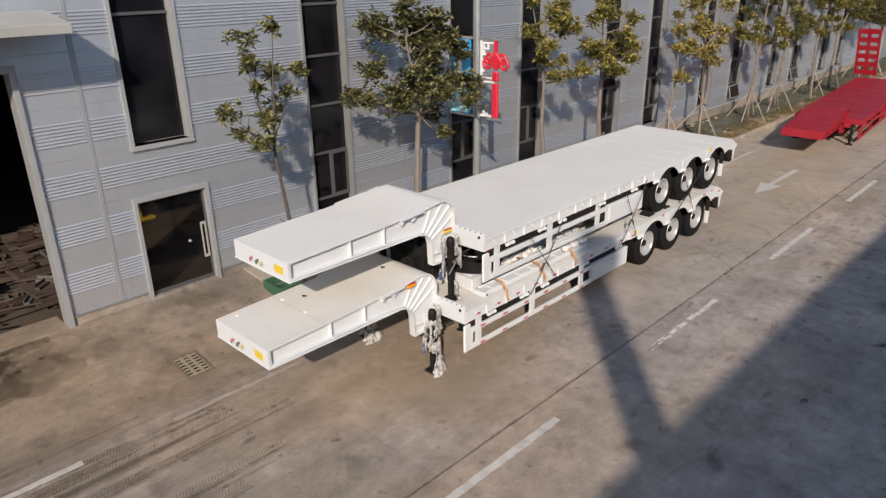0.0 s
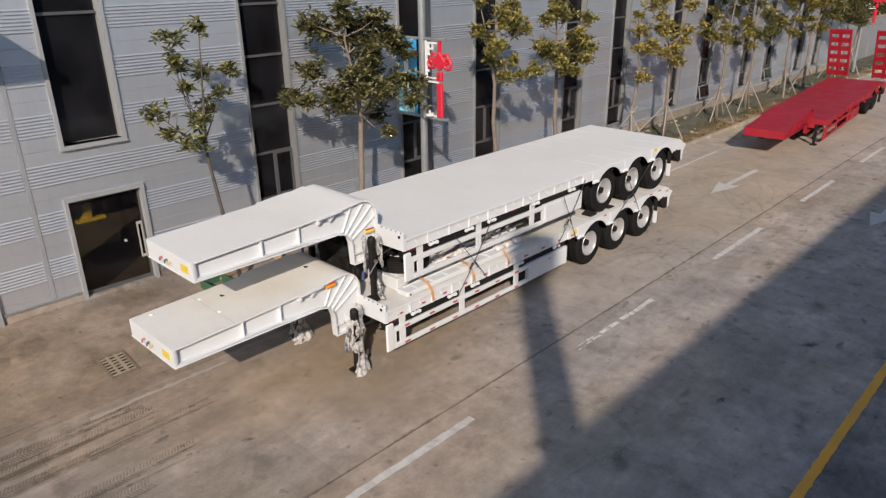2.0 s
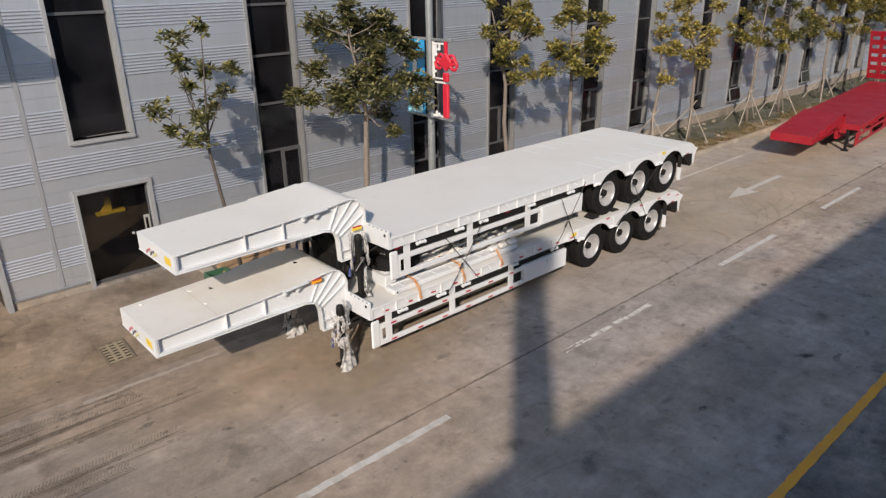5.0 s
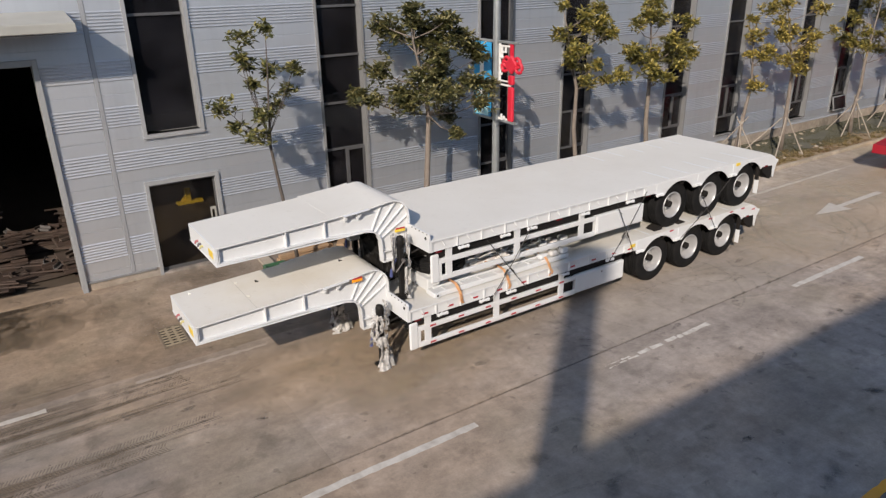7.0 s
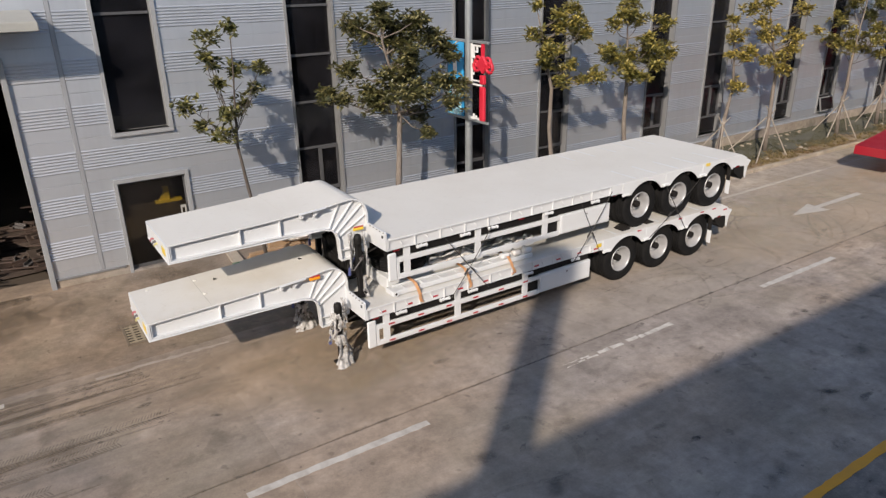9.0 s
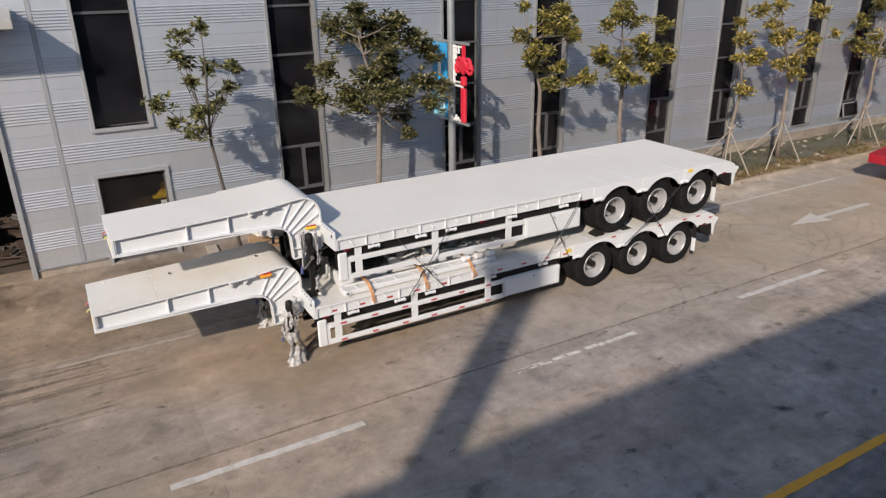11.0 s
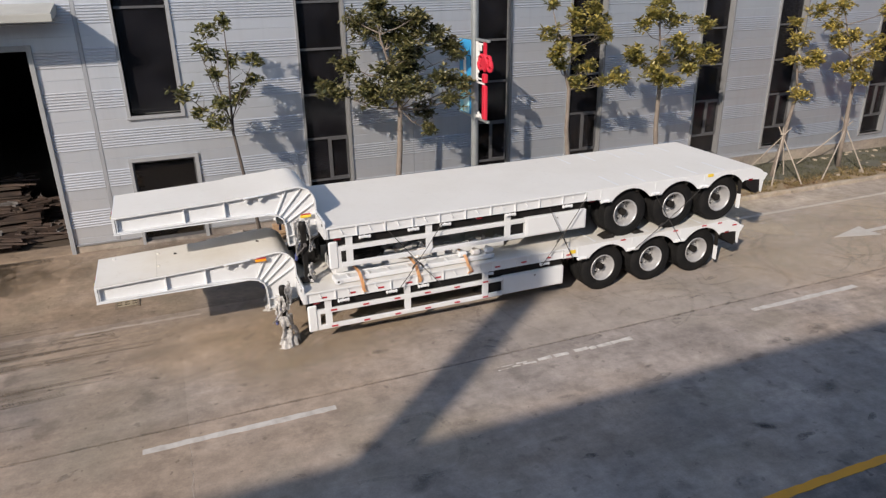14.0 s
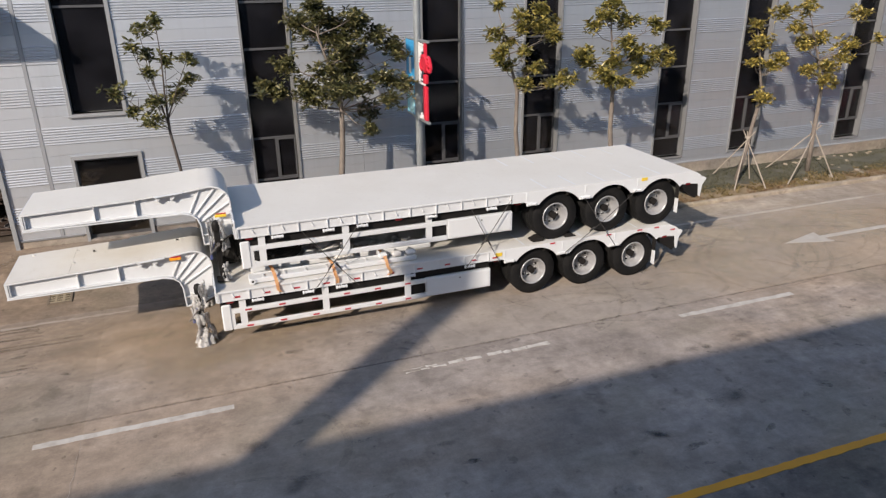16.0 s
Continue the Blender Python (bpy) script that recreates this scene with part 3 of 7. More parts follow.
def skid(cx, cy, r, a0, a1, w, squash=1.0):
    """A curved rubber mark on the road."""
    n = 28
    verts, faces = [], []
    for i in range(n + 1):
        a = radians(a0 + (a1 - a0) * i / n)
        for k in (-0.5, 0.5):
            rr = r * (1 + 0.05 * math.sin(a * 3 + cy)) + k * w * (0.4 + 0.4 * math.sin(math.pi * i / n))
            verts.append((cx + rr * math.cos(a), cy + squash * rr * math.sin(a), 0.003))
    for i in range(n):
        faces.append((2 * i, 2 * i + 1, 2 * i + 3, 2 * i + 2))
    tagged(raw("skid_mark", verts, faces, M_SKID), "curved dark rubber mark on the concrete", "tyre marks", "tyre marks", "structure")


for i, row in enumerate(((-7.2, 19.2, 1.3, 20, 200, 0.12, 1.7), (-6.7, 19.0, 1.1, 60, 250, 0.1, 1.9), (-6.4, 17.6, 0.7, 0, 190, 0.1, 1.6), (-7.9, 22.3, 1.6, -60, 70, 0.1, 1.2), (-7.5, 22.3, 1.6, -70, 60, 0.1, 1.2), (-6.5, 21.6, 2.0, 190, 300, 0.12, 1.5), (-6.2, 15.6, 0.8, 20, 190, 0.1, 1.6), (-5.5, 15.2, 0.9, 90, 230, 0.12, 1.7), (-6.6, 24.5, 2.4, 120, 240, 0.14, 1.5))):
    skid(*row)


def swirls():
    """Loops of rubber where trailers were turned on the spot."""
    rnd = random.Random(37)
    for i in range(34):
        r = rnd.uniform(0.5, 2.4)
        a = rnd.uniform(0, 360)
        skid(rnd.uniform(-8.6, -5.9), rnd.uniform(13.6, 24.5), r, a, a + rnd.uniform(50, 150), rnd.uniform(0.05, 0.13), rnd.uniform(1.0, 2.0))


swirls()


def drag_mark(pts, w):
    """A dark rubber mark drawn along a smooth curve through a few points."""
    P = [Vector((x, y, 0.0024)) for x, y in pts]
    P = [2 * P[0] - P[1]] + P + [2 * P[-1] - P[-2]]
    path = []
    for a, p, q, d in zip(P, P[1:], P[2:], P[3:]):
        for k in range(10):
            f = k / 10
            path.append(0.5 * (2 * p + (q - a) * f + (2 * a - 5 * p + 4 * q - d) * f * f + (3 * p - a - 3 * q + d) * f ** 3))
    verts, faces = [], []
    n = len(path)
    for i, p in enumerate(path):
        t = (path[min(i + 1, n - 1)] - path[max(i - 1, 0)]).normalized()
        s = Vector((-t.y, t.x, 0)) * w * (0.35 + 0.65 * math.sin(math.pi * (i + 0.5) / n)) / 2
        verts += [tuple(p - s), tuple(p + s)]
        if i:
            faces.append((2 * i - 2, 2 * i - 1, 2 * i + 1, 2 * i))
    tagged(raw("skid_mark", verts, faces, M_DRAG), "curved dark rubber mark on the concrete", "tyre marks", "tyre marks", "structure")


for row, width in (([(-4.5, 8.66), (-4.46, 9.11), (-4.2, 9.3), (-3.7, 9.4), (-3.18, 9.23), (-3.0, 8.8), (-3.22, 8.1), (-3.32, 7.32)], 0.12), ([(-3.3, 8.6), (-2.86, 8.89), (-1.97, 9.25), (-1.0, 9.4)], 0.09), ([(-8.81, 20.84), (-8.0, 19.76), (-7.24, 19.16), (-6.49, 18.8)], 0.1), ([(-7.57, 22.45), (-6.9, 21.48), (-6.34, 20.97), (-5.82, 20.9)], 0.1), ([(-7.07, 16.81), (-6.62, 16.64), (-6.5, 17.1), (-6.56, 17.67)], 0.08), ([(-6.12, 15.75), (-6.22, 16.39), (-5.95, 16.92), (-5.57, 17.14)], 0.08)):
    drag_mark(row, width)


def crack(pts, w, seed):
    """A thin wandering crack or joint, filled with dirt."""
    rnd = random.Random(seed)
    verts, faces = [], []
    path = []
    for (xa, ya), (xb, yb) in zip(pts, pts[1:]):
        n = max(2, int(math.hypot(xb - xa, yb - ya) / 0.12))
        path += [(xa + (xb - xa) * i / n + rnd.uniform(-0.02, 0.02), ya + (yb - ya) * i / n + rnd.uniform(-0.02, 0.02)) for i in range(n)]
    for x, y in path:
        ww = w * rnd.uniform(0.5, 1.2)
        verts += [(x, y - ww, 0.0025), (x, y + ww, 0.0025)]
    for i in range(len(path) - 1):
        faces.append((2 * i, 2 * i + 1, 2 * i + 3, 2 * i + 2))
    tagged(raw("crack", verts, faces, M_PALECRACK), "thin dusty crack across a concrete slab", "crack", "cracks", "structure")


crack([(-5.6, 8.85), (-5.2, 8.87), (-4.95, 8.98), (-4.7, 8.93), (-4.4, 8.96)], 0.005, 3)
crack([(-5.2, 5.56), (-3.5, 5.5), (-1.0, 5.54)], 0.004, 4)


def soft_patch(name, label, category, x, y, rx, ry, turn, material, z=0.0):
    """A film that thins out towards its edge, laid over the concrete."""
    n, rings = 20, 7 if x - rx < -10.0 else 1
    c, d = math.cos(radians(turn)), math.sin(radians(turn))
    verts = []
    for q in range(rings, 0, -1):
        for k in range(n):
            u, v = q / rings * math.cos(k * math.tau / n), q / rings * math.sin(k * math.tau / n)
            w = ground_z(max(XF, x + u * rx * c - v * ry * d), y + u * rx * d + v * ry * c) - ground_z(x, y) if rings > 1 else 0.0
            verts.append((u, v, w))
    faces = [(n * q + k, n * q + (k + 1) % n, n * q + n + (k + 1) % n, n * q + n + k) for q in range(rings - 1) for k in range(n)]
    ob = raw(name, verts, faces + [tuple(range(n * rings - n, n * rings))], material)
    ob.location, ob.rotation_euler, ob.scale = (x, y, ground_z(x, y) + z), (0, 0, radians(turn)), (rx, ry, 1)
    return tagged(ob, label, category, category, "structure")


for i, (x, y, rx, ry, turn) in enumerate(((-8.3, 7.2, 1.9, 2.8, 0), (-7.3, 8.9, 1.0, 2.6, 6), (-9.0, 9.6, 1.8, 3.0, 0), (-7.0, 7.3, 1.3, 1.1, 0))):
    soft_patch("mud_patch", "thin ochre mud film under the trailer", "mud", x, y, rx, ry, turn, M_OCHRE, 0.0028 + 0.0003 * i)


for i, (x, y, rx, ry, turn) in enumerate(((-11.3, 4.3, 0.5, 0.5, 10), (-12.4, 1.9, 0.88, 1.9, 0), (-12.75, 5.6, 0.5, 1.3, 0))):
    soft_patch("earth_patch", "dark earthy dirt on the concrete", "dirt", x, y, rx, ry, turn, M_DAMP, 0.008 + 0.0006 * i if x < -10.2 else 0.0034 + 0.0003 * i)


for i, (x, y, rx, ry) in enumerate(((-8.6, 20.5, 1.7, 4.6), (-8.2, 25.0, 2.2, 4.0), (-6.7, 20.0, 1.2, 3.2))):
    soft_patch("dust_patch", "thin pale dust lying on the concrete road", "dust", x, y, rx, ry, 0, M_DUST, 0.0019 + 0.0003 * i)


def oil_blotches():
    rnd = random.Random(71)
    for i in range(46):
        x, y = rnd.uniform(-4.3, 1.2), rnd.uniform(5.5, 24.0)
        if i < 8:
            x, y = -3.75 + rnd.uniform(-0.25, 0.45), 7.5 + 1.9 * i + rnd.uniform(-0.6, 0.6)
        r = rnd.uniform(0.08, 0.24)
        soft_patch("oil_stain", "soft dark oil stain on the concrete road", "oil stains", x, y, r * rnd.uniform(0.5, 0.9), r * rnd.uniform(0.9, 1.8), rnd.uniform(-40, 40), M_BLOTCH, 0.0031 + 0.00004 * i)


oil_blotches()


def joint_film():
    """Dirt spread along the long joint between two lanes."""
    rnd = random.Random(33)
    verts, faces = [], []
    for i in range(520):
        y = -10 + 0.1 * i
        a, c = rnd.uniform(0.02, 0.045), rnd.uniform(0.02, 0.045)
        verts += [(-5.64 - a, y, 0.0018), (-5.64 + c, y, 0.0018)]
        if i:
            k = 2 * i - 2
            faces.append((k, k + 1, k + 3, k + 2))
    tagged(raw("joint_dirt", verts, faces, M_STAIN), "dark dirt along the joint between road slabs", "dirt", kind="stuff")


joint_film()


def drain():
    x0, x1, y0, y1 = -11.35, -10.5, 4.28, 4.85
    z = lambda x: ground_z(x, 4.6) + 0.012
    t = thing("drain_grate", "rusty cast iron drain grate sunk into concrete", "drain", ((x0 + x1) / 2, (y0 + y1) / 2, z(-10.9)))
    t.rotation_euler = (0, math.atan2(z(x0) - z(x1), x1 - x0), 0)
    hx, hy = 0.37, 0.25
    bm = bmesh.new()
    for l in ((-hx, hx, -hy, -hy + 0.05), (-hx, hx, hy - 0.05, hy), (-hx, -hx + 0.05, -hy + 0.05, hy - 0.05), (hx - 0.05, hx, -hy + 0.05, hy - 0.05)):
        slab(bm, *l, -0.02, 0.018, 0.004)
    part("frame", bm, M_DARKIRON, t)
    # shallow black plate: the darkness of the pit put into colour
    part("pit", boxed(-hx + 0.05, hx - 0.05, -hy + 0.05, hy - 0.05, -0.02, 0.002), M_BLACK, t, "black plate under the bars for the pit's darkness")
    for i in range(7):
        x = -0.276 + i * 0.092
        part("bar", boxed(x - 0.024, x + 0.024, -hy + 0.05, hy - 0.05, 0.002, 0.014, bevel=0.003), M_CAST, t)
    for y in (-0.075, 0.075):
        part("cross_bar", boxed(-0.32, 0.32, y - 0.026, y + 0.026, 0.003, 0.0165), M_CAST, t)


drain()

# ---- planting strip along the wall ----
STRIP_Y1 = 90.0
TREE_X = -12.0
ROW_Y = [24.05, 27.1, 32.0, 35.15, 40.05, 43.2, 48.05, 51.2]


def bed_z(x, y):
    """Height of the planted bed, which climbs from the kerb to the wall, with a mound round each tree."""
    near = min(abs(y - r) for r in ROW_Y)
    mound = 0.10 * math.exp(-((x - TREE_X) ** 2 + near ** 2) / 0.10)
    return 0.075 + 0.17 * (KERB_X - x) / 2.39 + 0.03 * noise.noise((x * 1.2, y * 0.7, 3)) + mound


def turf_edge(y):
    """Where the turf gives way to bare soil along the kerb."""
    return -11.78 + 0.22 * noise.noise((y * 0.55, 4.1, 0)) + 0.09 * noise.noise((y * 2.1, 1.7, 0))


def planting():
    t = tagged(new("kerb"), "long line of pale concrete kerb stones", "kerb", kind="structure")
    y = KERB_Y
    bm = boxed(-0.07, 0.07, 0.004, 0.996, -0.05, 0.11, bevel=0.018)
    bm.to_mesh(me := bpy.data.meshes.new("kerb_stone"))
    bm.free()
    while y < 62:
        ob = mesh_part("kerb_stone", me, M_KERB, t)
        ob.location = (KERB_X - 0.07, y, 0.004 * math.sin(y * 2.3))
        y += 1.0
    part("kerb_run", boxed(KERB_X - 0.14, KERB_X, 62.6, STRIP_Y1, -0.05, 0.11, bevel=0.015), M_KERB, t)
    for k in (0, 1):
        ob = mesh_part("kerb_return", me, M_KERB, t)
        ob.matrix_basis = Matrix.Translation((KERB_X - 0.14 - k, KERB_Y + 0.07, 0)) @ Matrix.Rotation(radians(90), 4, "Z")
    rnd = random.Random(5)

    def sheet(name, x0, x1, lift, material, step):
        """A ground sheet over the bed between two edges, which may run unevenly."""
        n, m = 13, int((STRIP_Y1 - KERB_Y - 0.1) / step)
        verts = []
        for j in range(m + 1):
            y = KERB_Y + 0.1 + step * j
            a, b = x0(y), x1(y)
            verts += [(a + (b - a) * i / (n - 1), y, bed_z(a + (b - a) * i / (n - 1), y) + lift * min(1, i / 1.5) + rnd.uniform(-0.008, 0.008)) for i in range(n)]
        faces = [(j * n + i, j * n + i + 1, (j + 1) * n + i + 1, (j + 1) * n + i) for j in range(m) for i in range(n - 1)]
        return raw(name, verts, faces, material, None, "", True)

    tagged(sheet("soil_bed", lambda y: KERB_X - 0.13, lambda y: XF + 0.03, 0.0, M_SOIL, 0.3), "brown soil bed between kerb and wall", "soil", kind="structure")
    tagged(sheet("turf", turf_edge, lambda y: XF + 0.032, 0.03, M_LAWN, 0.2), "thin dull grey-green turf up to the wall", "turf", kind="structure")
    # short blades over the turf, thinning out towards the kerb
    gv, gf = [], []
    for i in range(120000):
        y = KERB_Y + 0.3 + (rnd.random() ** 1.6) * 50
        x = KERB_X - 0.2 - rnd.random() * 2.15
        e = turf_edge(y) - x
        if e < rnd.uniform(-0.3, 0.12) or noise.noise((x * 1.3, y * 0.8, 7.3)) < -0.32:
            continue
        near = min(abs(y - r) for r in ROW_Y)
        if (x - TREE_X) ** 2 + near ** 2 < rnd.uniform(0.03, 0.16):
            continue
        z = bed_z(x, y) + 0.015
        a, h, w = rnd.uniform(0, 6.3), rnd.uniform(0.02, 0.055), rnd.uniform(0.012, 0.03)
        lx, ly = rnd.uniform(-0.04, 0.04), rnd.uniform(-0.04, 0.04)
        k = len(gv)
        gv += [(x - w * math.cos(a), y - w * math.sin(a), z), (x + w * math.cos(a), y + w * math.sin(a), z), (x + lx, y + ly, z + h)]
        gf.append((k, k + 1, k + 2))
    tagged(raw("ground_cover", gv, gf, M_GRASS), "low dull green ground cover in patches on soil", "ground cover", kind="stuff")
    # tufts of withered weed on the bare soil
    wv, wf = [], []
    for i in range(1300):
        y = KERB_Y + 0.3 + (rnd.random() ** 1.3) * 32
        x = KERB_X - 0.2 - rnd.random() * 0.85
        if noise.noise((x * 1.5, y * 0.9, 5.2)) < -0.12:
            continue
        for q in range(26):
            a, r, h = rnd.uniform(0, 6.3), abs(rnd.gauss(0, 0.06)), rnd.uniform(0.02, 0.07)
            u, v = x + r * math.cos(a), y + 1.4 * r * math.sin(a)
            z, w = bed_z(u, v), rnd.uniform(0.008, 0.022)
            c, d = math.cos(a + 1.3) * w, math.sin(a + 1.3) * w
            k = len(wv)
            wv += [(u - c, v - d, z), (u + c, v + d, z), (u + rnd.uniform(-0.05, 0.05), v + rnd.uniform(-0.05, 0.05), z + h)]
            wf.append((k, k + 1, k + 2))
    tagged(raw("dry_weeds", wv, wf, M_WEED), "withered yellow-brown weeds on the soil by the kerb", "weeds", kind="stuff")
    lv, lf = [], []
    for i in range(9000):
        y = KERB_Y + 0.3 + (rnd.random() ** 1.5) * 45
        x = KERB_X - 0.16 - abs(rnd.gauss(0, 0.4))
        if x < XF + 0.1 or noise.noise((x * 1.1, y * 0.6, 2.2)) < -0.1:
            continue
        z = bed_z(x, y) + 0.015
        a, l = rnd.uniform(0, 6.3), rnd.uniform(0.02, 0.05)
        c, d = math.cos(a) * l, math.sin(a) * l
        k = len(lv)
        lv += [(x - c, y - d, z), (x + d * 0.4, y - c * 0.4, z + rnd.uniform(0, 0.03)), (x + c, y + d, z + rnd.uniform(0, 0.02)), (x - d * 0.4, y + c * 0.4, z + rnd.uniform(0, 0.02))]
        lf.append((k, k + 1, k + 2, k + 3))
    tagged(raw("leaf_litter", lv, lf, M_LITTER), "dry brown fallen leaves along the kerb", "leaf litter", kind="stuff")
    # pale stones along the wall
    for i in range(40):
        y = rnd.uniform(20, 46) if i > 12 else rnd.uniform(26, 31)
        x = XF + rnd.uniform(0.12, 0.4) if i % 3 else rnd.uniform(-12.9, -11.4)
        bm = bmesh.new()
        bmesh.ops.create_icosphere(bm, subdivisions=1, radius=1.0)
        for v in bm.verts:
            v.co *= rnd.uniform(0.7, 1.2)
        w = rnd.uniform(0.03, 0.09)
        ob = part("stone", bm, M_KERB)
        ob.scale = (w, w * 1.4, w * 0.6)
        ob.rotation_euler = (0, 0, rnd.uniform(0, 3))
        ob.location = (x, y, bed_z(x, y) + 0.04)
        tagged(ob, "pale stone lying on the soil by the wall", "stone", "stones by the wall")


planting()

# ---- workshop building ----
WALL_TOP = 9.4
ROW = 0.93
ROW0 = 0.55
Y_START, Y_END = -14.0, 54.4
DOOR = (4.995, 6.51, 0.43, 2.515)
WIN1 = (5.155, 6.355, 3.605, 8.4)
BIG = (-7.0, 3.38, 0.43, 5.17)
STRIPS = []
for k in range(0, 6):
    STRIPS.append(9.22 + 7.77 * k)
    STRIPS.append(13.92 + 7.77 * k)
STRIPS = sorted(y for y in STRIPS if y < 52.5)
STRIP_W, STRIP_Z0, STRIP_Z1 = 1.2, 0.88, 8.4
OPENINGS = [DOOR, WIN1, BIG] + [(y, y + STRIP_W, STRIP_Z0, STRIP_Z1) for y in STRIPS]


def wall_cells(z_list, y0, y1):
    """Solid parts of the wall, row by row: (y0, y1, z0, z1)."""
    cells = []
    for za, zb in zip(z_list, z_list[1:]):
        cuts = sorted((max(a, y0), min(b, y1)) for a, b, c, d in OPENINGS if c < zb - 0.01 and d > za + 0.01 and b > y0 and a < y1)
        y = y0
        for a, b in cuts:
            if a > y + 0.02:
                cells.append((y, a, za, zb))
            y = max(y, b)
        if y < y1 - 0.02:
            cells.append((y, y1, za, zb))
    return cells


def make_wall():
    levels = sorted({0.0, 0.43, 0.62, WALL_TOP, STRIP_Z0, STRIP_Z1, DOOR[3], WIN1[2], BIG[3]})
    bm = bmesh.new()
    for y0, y1, z0, z1 in wall_cells(levels, Y_START, Y_END):
        slab(bm, XF - 0.30, XF - 0.045, y0, y1, z0, z1)
    wall = part("wall_west", bm, M_WALLCORE)
    return tagged(wall, "blue-grey ribbed metal clad workshop wall", "wall", kind="structure")


wall = make_wall()
plinth = tagged(new("plinth"), "rough grey concrete plinth under the cladding", "plinth", kind="structure")
for a, b in ((3.38, 4.98), (6.5, KERB_Y)):
    part("plinth_length", boxed(XF - 0.044, XF - 0.012, a, b, 0.0, 0.615), M_PLINTH, plinth)
part("plinth_length", boxed(XF - 0.044, XF + 0.03, KERB_Y, Y_END, 0.0, 0.63, bevel=0.012), M_PLINTH, plinth)


def panel_mesh(length, z0, z1, base):
    """One sheet of cladding: a ribbed band between two flat strips, with grooves at the joints. base: the sheet's foot."""
    prof = [(0.0, 0.010), (0.004, 0.010), (0.007, 0.02), (0.25, 0.02)]
    n = 7
    p = 0.435 / n
    for i in range(n):
        z = 0.258 + i * p
        prof += [(z, 0.02), (z + p * 0.16, 0.040), (z + p * 0.28, 0.042), (z + p * 0.66, 0.02)]
    prof += [(0.702, 0.02), (0.922, 0.02), (0.925, 0.010)]
    pts = [(z + base, d) for z, d in prof]
    keep = [(z, d) for z, d in pts if z0 - 1e-6 <= z <= z1 + 1e-6]
    if not keep:
        keep = [(z0, 0.02), (z1, 0.02)]
    if keep[0][0] > z0 + 0.004:
        keep.insert(0, (z0, keep[0][1]))
    if keep[-1][0] < z1 - 0.004:
        keep.append((z1, keep[-1][1]))
    verts, faces = [], []
    for y in (0.004, length - 0.004):
        verts += [(-0.045 + 0.0, y, keep[0][0])] + [(d - 0.045, y, z) for z, d in keep] + [(-0.045, y, keep[-1][0])]
    m = len(keep) + 2
    for i in range(m - 1):
        faces.append((i, m + i, m + i + 1, i + 1))
    faces.append(tuple(range(m)))
    faces.append(tuple(range(2 * m - 1, m - 1, -1)))
    me = bpy.data.meshes.new("panel")
    me.from_pydata(verts, [], faces)
    me.update()
    me.materials.append(M_CLAD)
    return me


def make_cladding():
    cache = {}
    rows = [ROW0 - 0.693 + ROW * k for k in range(11)]
    bays = [(Y_START, 4.375), (4.465, 9.22)]
    ends = [9.22]
    for y in STRIPS:
        bays += [(ends[-1], (ends[-1] + y) / 2), ((ends[-1] + y) / 2, y)] if len(ends) == 2 else [(ends[-1], y)] if y > ends[-1] else []
        bays.append((y, y + STRIP_W))
        ends.append(y + STRIP_W)
    bays.append((ends[-1], Y_END))
    for b0, b1 in bays:
        for r in rows:
            if r > WALL_TOP - 0.3 or r + ROW < 0.66:
                continue
            z0, z1 = max(r, 0.62), min(r + ROW, WALL_TOP)
            zs = sorted({z0, z1} | {z for a, b, c, d in OPENINGS if b > b0 and a < b1 for z in (c, d) if z0 + 0.02 < z < z1 - 0.02})
            for y0, y1, za, zb in wall_cells(zs, b0, b1):
                key = (round(y1 - y0, 3), round(za - r, 3), round(zb - r, 3))
                if key not in cache:
                    cache[key] = panel_mesh(y1 - y0, za - r, zb - r, 0.0)
                ob = mesh_part("panel", cache[key], M_CLAD, wall)
                ob.location = (XF, y0, r)
    part("cover_strip", boxed(XF - 0.044, XF - 0.012, 4.375, 4.465, 0.62, WALL_TOP, bevel=0.008), M_STRIPCOVER, wall, "grey cover strip over a panel joint")
    part("base_flashing", boxed(XF - 0.044, XF + 0.02, 3.42, DOOR[0] - 0.1, 0.6, 0.635), M_STRIPFRAME, wall)
    part("base_flashing", boxed(XF - 0.044, XF + 0.02, DOOR[1] + 0.1, KERB_Y, 0.6, 0.635), M_STRIPFRAME, wall)
    part("base_flashing", boxed(XF - 0.044, XF + 0.045, KERB_Y, Y_END, 0.632, 0.655), M_FRAME, wall)


